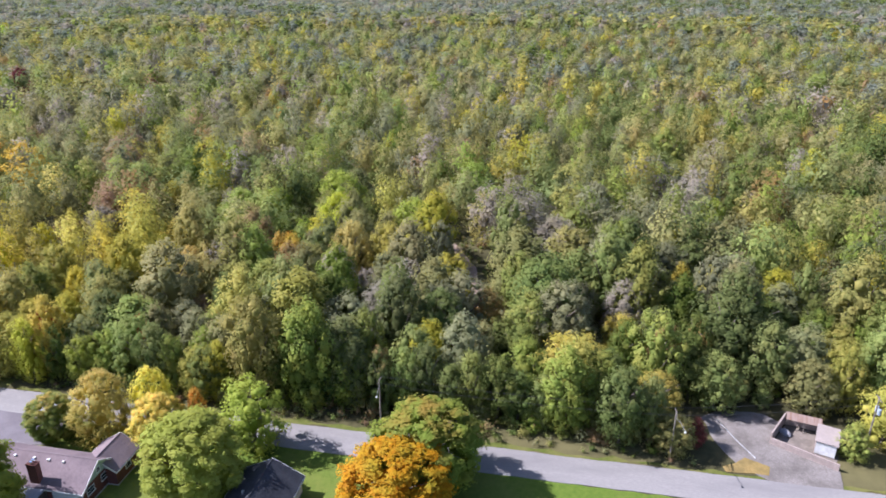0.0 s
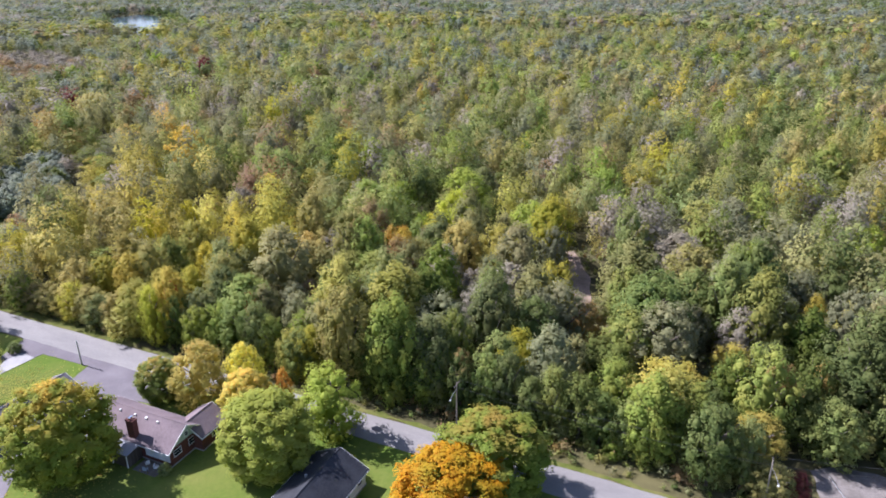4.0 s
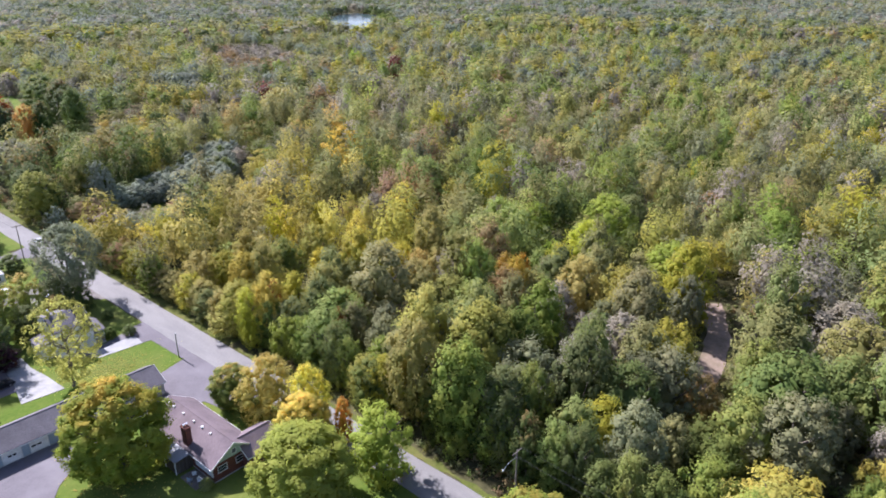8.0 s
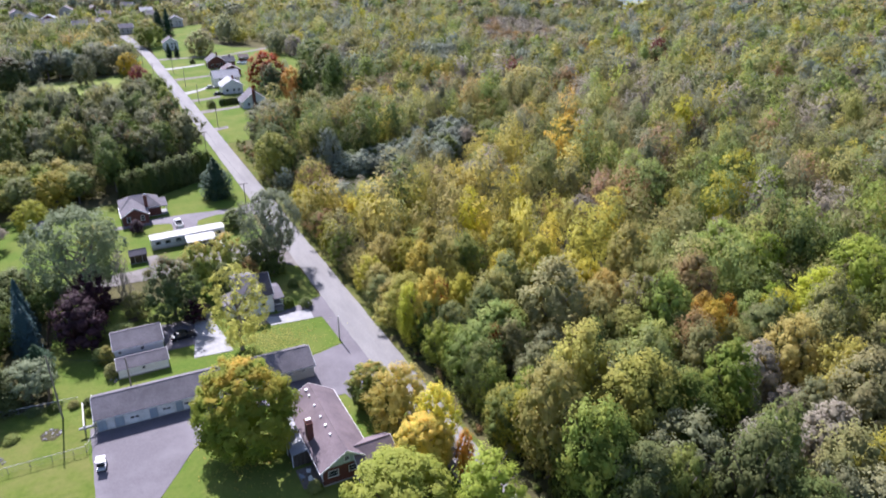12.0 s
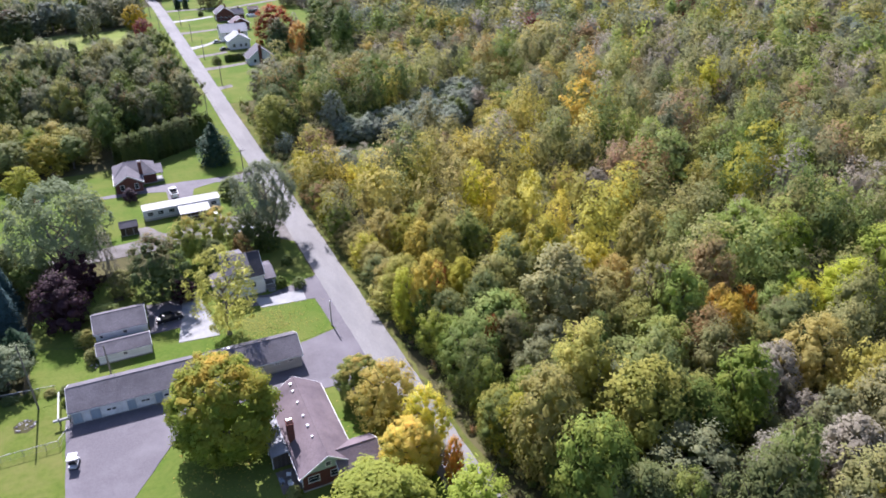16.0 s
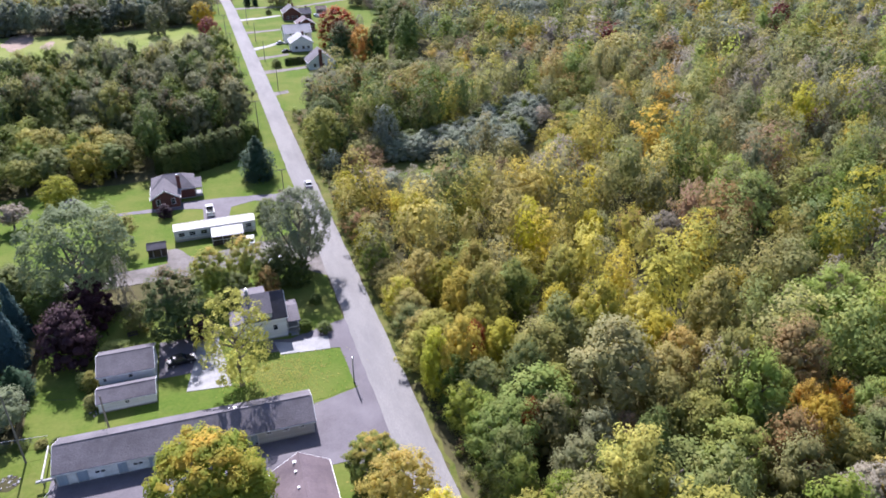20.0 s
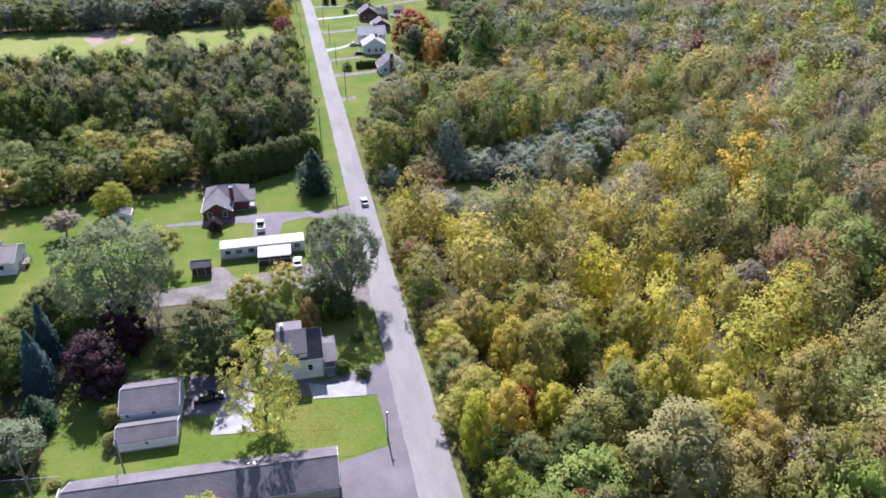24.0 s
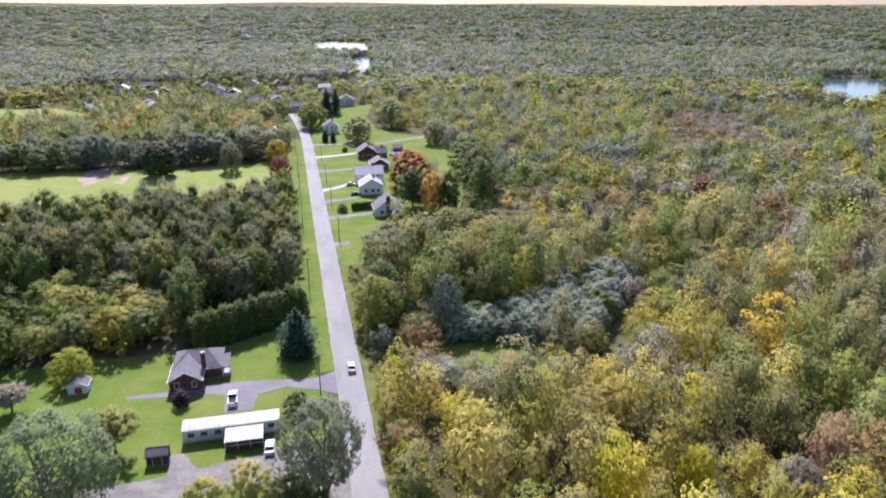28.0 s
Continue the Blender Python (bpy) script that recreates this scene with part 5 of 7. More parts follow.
RUBBER = surface("black_rubber", (0.015, 0.015, 0.015), (0.025, 0.025, 0.025), 9.0, 1.0, 0.9, None, bump=0.1)
DOOR_RED = surface("red_door_paint", (0.246, 0.041, 0.0287), (0.295, 0.0574, 0.041), 4.0, 0.8, 0.6, None, bump=0.05)
WIRE = surface("black_cable", (0.03, 0.03, 0.03), (0.05, 0.05, 0.05), 4.0, 0.8, 0.7, None, bump=0.0)


def glossy(name, colour, rough, coat=0.0):
    m, n, out = blank(name)
    p = n.nodes.new("ShaderNodeBsdfPrincipled")
    c = mixed(n, colour, tuple(v * 0.8 for v in colour), speck(n, 3.0))
    n.links.new(c, p.inputs["Base Color"])
    p.inputs["Roughness"].default_value, p.inputs["Coat Weight"].default_value = rough, coat
    p.inputs["Specular IOR Level"].default_value = 0.3
    n.links.new(p.outputs[0], out.inputs[0])
    return m


GLASS = glossy("dark_window_glass", (0.02, 0.025, 0.03), 0.04)
CAR_BLACK = glossy("black_car_paint", (0.012, 0.012, 0.014), 0.3, 0.6)
CAR_WHITE = glossy("white_car_paint", (0.6, 0.6, 0.6), 0.4, 0.4)
CAR_SILVER = glossy("silver_car_paint", (0.36, 0.37, 0.38), 0.4, 0.4)
LAMP_RED = glossy("red_lamp_lens", (0.287, 0.0164, 0.0164), 0.15)
LAMP_CLEAR = glossy("clear_lamp_lens", (0.574, 0.574, 0.558), 0.1)


# ---- buildings ----
def wall_frame(hx, hy, side):
    """From a wall's own axes (x along it, -y outward, z up) to its house."""
    turn, at = {"s": (0, (0, -hy, 0)), "n": (180, (0, hy, 0)), "e": (90, (hx, 0, 0)), "w": (-90, (-hx, 0, 0))}[side]
    return Matrix.Translation(at) @ Matrix.Rotation(radians(turn), 4, "Z")


def window(house, frame_m, u, z, w, h, trim=PAINT_WHITE):
    """A window with frame bars, a sill and a pane, proud of the wall."""
    t = 0.08
    bm = boxed((u - w / 2 - t, -0.06, z, u - w / 2, 0.02, z + h), (u + w / 2, -0.06, z, u + w / 2 + t, 0.02, z + h),
               (u - w / 2 - t, -0.06, z + h, u + w / 2 + t, 0.02, z + h + t), (u - w / 2, -0.045, z + h / 2 - 0.025, u + w / 2, 0.02, z + h / 2 + 0.025))
    bm.transform(frame_m)
    win = part("window", bm, trim, house)
    bm = boxed((u - w / 2, -0.02, z, u + w / 2, 0.01, z + h))
    bm.transform(frame_m)
    part("pane", bm, GLASS, win, "dark reflecting glass")
    bm = boxed((u - w / 2 - t - 0.04, -0.12, z - 0.07, u + w / 2 + t + 0.04, 0.02, z))
    bm.transform(frame_m)
    part("sill", bm, trim, win)


def door(house, frame_m, u, w=0.95, h=2.05, paint=PAINT_WHITE, panes=0, name="door"):
    """A door leaf with raised panels in a frame; panes: small lights near the top."""
    bm = boxed((u - w / 2 - 0.09, -0.07, 0.05, u - w / 2, 0.02, h + 0.09), (u + w / 2, -0.07, 0.05, u + w / 2 + 0.09, 0.02, h + 0.09), (u - w / 2, -0.07, h, u + w / 2, 0.02, h + 0.09))
    bm.transform(frame_m)
    leaf = part(name, bm, PAINT_WHITE, house)
    bm = boxed((u - w / 2, -0.03, 0.05, u + w / 2, 0.01, h))
    cols = max(2, round(w / 0.75))
    for i in range(cols):
        for j in range(4 if w > 2 else 2):
            rows = 4 if w > 2 else 2
            x0, z0 = u - w / 2 + w * (i + 0.12) / cols, 0.05 + (h - 0.05) * (j + 0.1) / rows
            if not (panes and j == rows - 2 and cols // 2 - panes // 2 <= i < cols // 2 - panes // 2 + panes):
                box(bm, x0, -0.045, z0, x0 + w * 0.76 / cols, -0.03, z0 + (h - 0.05) * 0.8 / rows)
    bm.transform(frame_m)
    part("leaf", bm, paint, leaf)
    for k in range(panes):
        rows = 4 if w > 2 else 2
        i = cols // 2 - panes // 2 + k
        x0, z0 = u - w / 2 + w * (i + 0.12) / cols, 0.05 + (h - 0.05) * (rows - 2 + 0.15) / rows
        bm = boxed((x0, -0.05, z0, x0 + w * 0.76 / cols, -0.02, z0 + 0.34))
        bm.transform(frame_m)
        part("pane", bm, GLASS, leaf)


def gable(name, x0, y0, x1, y1, eave, ridge, axis, wall, roof, label, over=0.45, gable_wall=None, trim=PAINT_WHITE, hip=0.0, category="house", group=""):
    """A house with walls, a two-sided roof of thick slopes, barge boards and gutters. Gives the house and its half sizes."""
    cx, cy, hx, hy = (x0 + x1) / 2, (y0 + y1) / 2, (x1 - x0) / 2, (y1 - y0) / 2
    house = thing(name, Matrix.Translation((cx, cy, 0)), label, category, group)
    bm = boxed((-hx - 0.06, -hy - 0.06, -0.3, hx + 0.06, hy + 0.06, 0.25))
    part("foundation", bm, CONCRETE, house)
    t = 0.22
    for nm, s in (("wall", (-hx, -hy, 0.25, hx, -hy + t, eave)), ("wall", (-hx, hy - t, 0.25, hx, hy, eave)), ("wall", (-hx, -hy + t, 0.25, -hx + t, hy - t, eave)), ("wall", (hx - t, -hy + t, 0.25, hx, hy - t, eave))):
        part(nm, boxed(s), wall, house)
    along, across = (hx, hy) if axis == "x" else (hy, hx)
    turn = Matrix.Identity(4) if axis == "x" else Matrix.Rotation(radians(90), 4, "Z")
    rise, thick = ridge - eave, 0.16
    if not hip:
        for side in (-1, 1):
            bm = bmesh.new()
            e0, e1 = sorted((side * along, side * (along - t)))
            ring = [(-across, eave), (across, eave), (0, ridge - 0.02)]
            low, high = [bm.verts.new((e0, a, z)) for a, z in ring], [bm.verts.new((e1, a, z)) for a, z in ring]
            bm.faces.new(low), bm.faces.new(high[::-1])
            for i in range(3):
                bm.faces.new((low[i], high[i], high[(i + 1) % 3], low[(i + 1) % 3]))
            bmesh.ops.recalc_face_normals(bm, faces=bm.faces[:])
            bm.transform(turn)
            part("gable", bm, gable_wall or wall, house)
    drop = rise / across * over
    for side in (-1, 1):
        bm = bmesh.new()
        a0, a1 = side * (across + over), 0.0
        ends = (along + over * 0.7, along + over * 0.7 - hip)
        pts = [(-ends[0], a0, eave - drop), (ends[0], a0, eave - drop), (ends[1], a1, ridge), (-ends[1], a1, ridge)]
        low, high = [bm.verts.new(p) for p in pts], [bm.verts.new((p[0], p[1], p[2] + thick)) for p in pts]
        bm.faces.new(high), bm.faces.new(low[::-1])
        for i in range(4):
            j = (i + 1) % 4
            bm.faces.new((low[i], low[j], high[j], high[i]))
        bmesh.ops.recalc_face_normals(bm, faces=bm.faces[:])
        bm.transform(turn)
        slope = part("roof_slope", bm, roof, house)
        bm = boxed((-along - over * 0.7, min(a0, a0 + side * 0.1), eave - drop - 0.06, along + over * 0.7, max(a0, a0 + side * 0.1), eave - drop + 0.07))
        bm.transform(turn)
        part("gutter", bm, trim, slope, "white painted gutter")
        if hip:
            e = side * (along + over * 0.7)
            bm = bmesh.new()
            pts = [(e, -across - over, eave - drop), (e, across + over, eave - drop), (e - side * hip, 0, ridge)]
            low, high = [bm.verts.new(p) for p in pts], [bm.verts.new((p[0], p[1], p[2] + thick)) for p in pts]
            bm.faces.new(high), bm.faces.new(low[::-1])
            for i in range(3):
                bm.faces.new((low[i], low[(i + 1) % 3], high[(i + 1) % 3], high[i]))
            bmesh.ops.recalc_face_normals(bm, faces=bm.faces[:])
            bm.transform(turn)
            part("roof_slope", bm, roof, house)
        else:
            for e in (-1, 1):
                bm = bmesh.new()
                x = e * (along + over * 0.7)
                ring = [(x, a0, eave - drop - 0.1), (x, a0, eave - drop + thick), (x, 0, ridge + thick), (x, 0, ridge - 0.1)]
                near, off = [bm.verts.new(p) for p in ring], [bm.verts.new((p[0] + e * 0.06, p[1], p[2])) for p in ring]
                bm.faces.new(near), bm.faces.new(off)
                for i in range(4):
                    bm.faces.new((near[i], near[(i + 1) % 4], off[(i + 1) % 4], off[i]))
                bmesh.ops.recalc_face_normals(bm, faces=bm.faces[:])
                bm.transform(turn)
                part("barge_board", bm, trim, slope, "white painted board")
    bm = bmesh.new()
    tube(bm, [(-(along - hip), 0, ridge + thick - 0.03), (along - hip, 0, ridge + thick - 0.03)], [0.09, 0.09], 6)
    bm.transform(turn)
    part("ridge_cap", bm, roof, house)
    return house, hx, hy


def chimney(house, x, y, z0, z1, w=1.0, d=0.7, stack=BRICK, pots=2):
    """A brick stack with a projecting cap and metal pots, in the house's own axes."""
    bm = boxed((x - w / 2, y - d / 2, z0, x + w / 2, y + d / 2, z1), (x - w / 2 - 0.07, y - d / 2 - 0.07, z1 - 0.2, x + w / 2 + 0.07, y + d / 2 + 0.07, z1 - 0.05))
    c = part("chimney", bm, stack, house)
    for k in range(pots):
        bm = bmesh.new()
        px = x + (k - (pots - 1) / 2) * w * 0.5
        tube(bm, [(px, y, z1), (px, y, z1 + 0.35), (px, y, z1 + 0.36), (px, y, z1 + 0.44)], [0.15, 0.15, 0.24, 0.2], 8)
        part("pot", bm, CHROME, c, "bright metal chimney cap")


def slab_roof(house, ring, thick, material, name="porch_roof"):
    """A single sloping sheet over four corners (x, y, z), in the house's own axes."""
    bm = bmesh.new()
    low, high = [bm.verts.new(p) for p in ring], [bm.verts.new((p[0], p[1], p[2] + thick)) for p in ring]
    bm.faces.new(high), bm.faces.new(low[::-1])
    for i in range(4):
        bm.faces.new((low[i], low[(i + 1) % 4], high[(i + 1) % 4], high[i]))
    bmesh.ops.recalc_face_normals(bm, faces=bm.faces[:])
    return part(name, bm, material, house)


def post(house, x, y, z0, z1, r=0.06, name="post", material=PAINT_WHITE):
    part(name, boxed((x - r, y - r, z0, x + r, y + r, z1)), material, house)


# the long garage
g, hx, hy = gable("garage", -50.3, 76.2, -13.9, 83.2, 2.75, 4.55, "x", SIDING_CREAM, ROOF_GREY, "long low garage row with grey shingle roof and white doors", 0.4, category="garage")
g.matrix_world = Matrix.Translation((-32.0, 79.44, 0)) @ Matrix.Rotation(radians(-1.3), 4, "Z")
s = wall_frame(hx, hy, "s")
door(g, s, -16.1, 0.95)
for u, w in ((-12.05, 3.7), (-7.35, 2.7), (-3.3, 2.6), (0.9, 2.6), (4.9, 2.6)):
    door(g, s, u, w, 2.2, PAINT_WHITE, 2, "garage_door")
for a, b in ((-18.0, -16.75), (-15.4, -14.05), (-10.05, -8.85), (-5.85, -4.75), (-1.85, -0.55), (2.35, 3.45)):
    bm = boxed((a, -0.03, 0.3, b, 0.01, 2.6))
    bm.transform(s)
    part("wall_panel", bm, SIDING_BLUE, g, "pale blue panel between doors")
door(g, s, 9.1, 1.0, 2.05, SIDING_BLUE, 1)
for u in (11.3, 13.9, 16.3):
    window(g, s, u, 1.75, 0.75, 0.35)
window(g, wall_frame(hx, hy, "e"), 0.0, 1.3, 0.9, 0.9)
for u in (5.9, 6.7):
    part("roof_vent", boxed((u, 1.0, 4.0, u + 0.25, 1.25, 4.3)), STEEL, g, "small grey roof vent")

# the brick house
h, hx, hy = gable("brick_house", -21.2, 47.6, -13.7, 66.0, 3.1, 5.5, "y", BRICK, ROOF_PURPLE, "low red-brick house with a brown-violet shingle roof", 0.5, SIDING_GREEN)
chimney(h, -3.3, -1.6, 2.6, 6.6, 0.9, 1.5)
s = wall_frame(hx, hy, "s")
window(h, s, 0.0, 3.6, 0.7, 0.7)
for u in (-2.2, 1.0):
    window(h, s, u, 1.5, 1.5, 1.0)
for side, places in (("w", (-7.4, 5.5, 7.8)), ("e", (-1.0, 2.5, 6.5)), ("n", (-1.8, 1.8))):
    for u in places:
        window(h, wall_frame(hx, hy, side), u, 1.3, 1.3, 1.15)
door(h, wall_frame(hx, hy, "e"), 0.8)
for y, z in ((8.0, 0.5), (6.3, 0.35), (3.4, 0.3), (0.2, 0.3), (-2.2, 0.4), (-4.6, 0.3)):
    part("roof_vent", boxed((-1.0, y, 4.8, -1.0 + z, y + z, 5.35)), PAINT_WHITE, h, "white roof vent")
slab_roof(h, [(-6.8, -3.4, 2.45), (-3.7, -3.4, 2.8), (-3.7, 6.4, 2.8), (-6.8, 6.4, 2.45)], 0.14, ROOF_PALE)
part("porch_wall", boxed((-6.6, -3.2, 0.1, -6.4, 6.2, 2.4), (-6.4, -3.2, 0.1, -3.75, -3.05, 2.4)), WOOD_DARK, h, "dark porch wall")
for y in (-3.1, 0.0, 3.0, 6.1):
    post(h, -6.65, y, 0.0, 2.45)
part("wall_panel", boxed((-3.81, -9.1, 0.9, -3.76, -4.1, 2.75)), SIDING_WHITE, h, "white boarded wall beside the porch")
# chairs on its back patio
patch("patio", [(-24.0, 48.4), (-21.3, 48.4), (-21.3, 52.9), (-24.0, 52.9)], 0.1, DIRT_GREY, "small grey patio behind a brick house", "patio", 0.02)


def patio_chair(x, y, turn, cloth, label):
    """A garden chair: seat, sloping back, arms and four legs."""
    ch = thing("patio_chair", Matrix.Translation((x, y, 0.1)) @ Matrix.Rotation(radians(turn), 4, "Z"), label, "chair", "chairs on the patio")
    part("seat", boxed((-0.3, -0.3, 0.38, 0.3, 0.3, 0.45)), cloth, ch)
    slab_roof(ch, [(-0.3, 0.24, 0.45), (0.3, 0.24, 0.45), (0.3, 0.3, 0.45), (-0.3, 0.3, 0.45)], 0.6, cloth, "backrest")
    for sx in (-0.28, 0.28):
        part("armrest", boxed((sx - 0.04, -0.28, 0.62, sx + 0.04, 0.28, 0.67)), cloth, ch)
        for sy in (-0.26, 0.26):
            part("leg", boxed((sx - 0.03, sy - 0.03, 0, sx + 0.03, sy + 0.03, 0.62)), STEEL, ch)


patio_chair(-22.6, 49.4, 20, PAINT_WHITE, "white garden chair on a small patio")
patio_chair(-23.6, 50.6, 100, SIDING_BLUE, "pale blue garden chair on a small patio")
patio_chair(-22.4, 51.4, 160, PAINT_WHITE, "white garden chair on a small patio")

# its front wing
w, wx, wy = gable("house_wing", -16.1, 45.9, -10.2, 51.6, 2.9, 4.6, "x", BRICK, ROOF_PURPLE, "red-brick entrance wing with a brown-violet roof", 0.4, SIDING_GREEN)
window(w, wall_frame(wx, wy, "s"), 0.0, 1.3, 1.2, 1.1)
window(w, wall_frame(wx, wy, "e"), 0.8, 1.3, 1.2, 1.1)

# the house with the black roof
b, hx, hy = gable("dark_roofed_house", -23.5, 18.2, -12.2, 26.8, 2.9, 5.1, "x", SIDING_WHITE, ROOF_DARK, "white house with a black shingle roof", 0.5)
for u in (-3.5, 0.5, 4.0):
    window(b, wall_frame(hx, hy, "s"), u, 1.3, 1.1, 1.2)
for u in (-2.5, 2.0):
    window(b, wall_frame(hx, hy, "e"), u, 1.3, 1.1, 1.2)
window(b, wall_frame(hx, hy, "w"), -1.5, 1.3, 1.1, 1.2)
window(b, wall_frame(hx, hy, "w"), 2.0, 1.3, 1.1, 1.2)
door(b, wall_frame(hx, hy, "n"), 1.0)
part("roof_vent", boxed((-1.0, 1.4, 4.4, -0.7, 1.7, 4.9)), STEEL, b)

# the two sheds
a, hx, hy = gable("shed", -46.0, 96.6, -37.3, 103.6, 3.1, 4.7, "x", SIDING_WHITE, ROOF_GREY, "white shed with a dark grey roof on a lawn", 0.3, category="shed", group="white sheds on the lawn")
window(a, wall_frame(hx, hy, "s"), 0.6, 2.0, 0.6, 0.6)
window(a, wall_frame(hx, hy, "s"), -3.4, 2.0, 0.5, 0.6)
door(a, wall_frame(hx, hy, "e"), -0.5, 2.4, 2.2, PAINT_WHITE, 0, "garage_door")
a, hx, hy = gable("shed", -45.9, 91.0, -37.2, 95.2, 2.0, 3.0, "x", SIDING_WHITE, ROOF_GREY, "low white shed with a grey roof", 0.25, category="shed", group="white sheds on the lawn")
window(a, wall_frame(hx, hy, "s"), 0.0, 1.1, 0.6, 0.5)
door(a, wall_frame(hx, hy, "e"), 0.2, 1.1, 1.8)

# the white two-storey house
h, hx, hy = gable("white_house", -21.4, 102.7, -14.2, 110.1, 4.6, 7.8, "x", SIDING_WHITE, ROOF_DARK_GREY, "white two-storey house with a dark grey roof", 0.35)
s = wall_frame(hx, hy, "s")
for u, z in ((1.5, 1.9), (-2.2, 1.2)):
    window(h, s, u, z, 0.75, 1.1)
for u in (-0.75, 0.15):
    window(h, s, u - 0.6, 4.75, 0.6, 0.95)
for side in ("e", "w", "n"):
    for u in (-1.9, 1.9):
        window(h, wall_frame(hx, hy, side), u, 2.9, 0.9, 1.2)


def dormer(house, x0, x1, y0, y1, z0, z1, ridge, roof):
    """A raised stretch of wall under a flatter slope that starts at the ridge; y1 is the ridge's line."""
    bm = bmesh.new()
    ring = [(y0, z0), (y0, z1), (y1, ridge - 0.05), (y1, z0)]
    low, high = [bm.verts.new((x0, *p)) for p in ring], [bm.verts.new((x1, *p)) for p in ring]
    bm.faces.new(low), bm.faces.new(high[::-1])
    for i in range(4):
        bm.faces.new((low[i], high[i], high[(i + 1) % 4], low[(i + 1) % 4]))
    bmesh.ops.recalc_face_normals(bm, faces=bm.faces[:])
    part("dormer_wall", bm, SIDING_WHITE, house)
    over = 0.35 if y1 > y0 else -0.35
    fall = (ridge - z1) / abs(y1 - y0) * 0.35
    slab_roof(house, [(x0 - 0.15, y0 - over, z1 - fall), (x1 + 0.15, y0 - over, z1 - fall), (x1 + 0.15, y1, ridge), (x0 - 0.15, y1, ridge)], 0.14, roof, "dormer_roof")


dormer(h, -3.55, 1.15, -3.72, 0.0, 4.4, 5.95, 7.96, ROOF_GREY)
dormer(h, -3.55, 0.5, 4.6, 0.0, 4.4, 6.5, 7.96, ROOF_GREY)
chimney(h, -2.7, 0.3, 6.5, 8.9, 0.6, 0.6, CONCRETE, 1)
slab_roof(h, [(3.7, -3.3, 2.7), (6.2, -3.3, 2.7), (6.2, 1.1, 3.5), (3.7, 1.1, 3.5)], 0.14, ROOF_GREY)
slab_roof(h, [(3.7, 1.1, 3.5), (6.2, 1.1, 3.5), (6.2, 4.3, 2.7), (3.7, 4.3, 2.7)], 0.14, ROOF_GREY)
part("porch_floor", boxed((3.65, -3.0, -0.2, 6.0, 4.0, 0.45)), CONCRETE, h)
part("porch_step", boxed((4.2, -4.0, -0.2, 5.6, -3.0, 0.25)), CONCRETE, h)
for y in (-2.9, -0.6, 1.7, 3.9):
    post(h, 5.85, y, 0.45, 2.75)
post(h, 3.8, -2.9, 0.45, 2.75)
part("porch_rail", boxed((5.8, -2.9, 1.2, 5.9, 3.9, 1.3), (5.8, -2.9, 0.65, 5.9, 3.9, 0.72), (3.8, -2.95, 1.2, 5.8, -2.85, 1.3)), PAINT_WHITE, h)
door(h, wall_frame(hx, hy, "e"), 0.0)
slab_roof(h, [(-6.4, -2.2, 2.9), (-3.7, -2.2, 3.5), (-3.7, 3.0, 3.5), (-6.4, 3.0, 2.9)], 0.15, ROOF_GREY, "side_roof")
part("side_wall", boxed((-6.2, -2.0, 0, -3.75, 2.8, 2.9)), SIDING_WHITE, h)

# the trailer home
t = thing("trailer_home", Matrix.Translation((-24.6, 150.3, 0)) @ Matrix.Rotation(radians(1.5), 4, "Z"), "long white trailer home with a stained white metal roof", "trailer home")
part("skirt", boxed((-9.1, -1.9, 0.0, 9.1, 1.9, 0.6)), SIDING_CREAM, t)
part("body", boxed((-9.2, -2.0, 0.6, 9.2, 2.0, 2.9)), SIDING_WHITE, t)
bm = bmesh.new()
rows = []
for k in range(9):
    a = -2.1 + 4.2 * k / 8
    rows.append([bm.verts.new((x, a, 2.92 + 0.28 * (1 - (a / 2.1) ** 2))) for x in (-9.3, 9.3)])
for p, q in zip(rows, rows[1:]):
    bm.faces.new((p[0], p[1], q[1], q[0]))
bmesh.ops.solidify(bm, geom=bm.faces[:], thickness=-0.07)
part("roof", bm, ROOF_METAL, t, "stained white metal roof")
for k in range(12):
    x = -8.6 + k * 1.56
    part("roof_rib", boxed((x, -2.0, 2.98, x + 0.05, 2.0, 3.03)), ROOF_METAL, t)
for u in (-7.6, -5.2, -2.6, 7.6):
    window(t, wall_frame(9.2, 2.0, "s"), u, 1.4, 1.3, 0.9)
for u in (-6.0, -1.5, 3.0, 6.8):
    window(t, wall_frame(9.2, 2.0, "n"), u, 1.4, 1.3, 0.9)
door(t, wall_frame(9.2, 2.0, "s"), 2.3, 0.9, 2.6)
part("stripe", boxed((-9.22, -2.02, 1.1, 9.22, -1.99, 1.22)), SIDING_BLUE, t)
c = thing("porch_canopy", Matrix.Translation((-22.0, 145.7, 0)), "white ribbed metal canopy over a dark screened porch", "canopy")
part("deck", boxed((-3.6, -2.0, 0.0, 3.6, 2.4, 0.5)), WOOD_DARK, c)
slab_roof(c, [(-3.6, -2.2, 2.25), (3.6, -2.2, 2.25), (3.6, 2.2, 2.6), (-3.6, 2.2, 2.6)], 0.1, ROOF_PALE, "canopy_roof")
for k in range(9):
    x = -3.55 + k * 0.88
    slab_roof(c, [(x, -2.2, 2.35), (x + 0.06, -2.2, 2.35), (x + 0.06, 2.2, 2.7), (x, 2.2, 2.7)], 0.05, ROOF_METAL, "roof_rib")
for x in (-3.5, -1.2, 1.2, 3.5):
    post(c, x, -1.9, 0.5, 2.5)
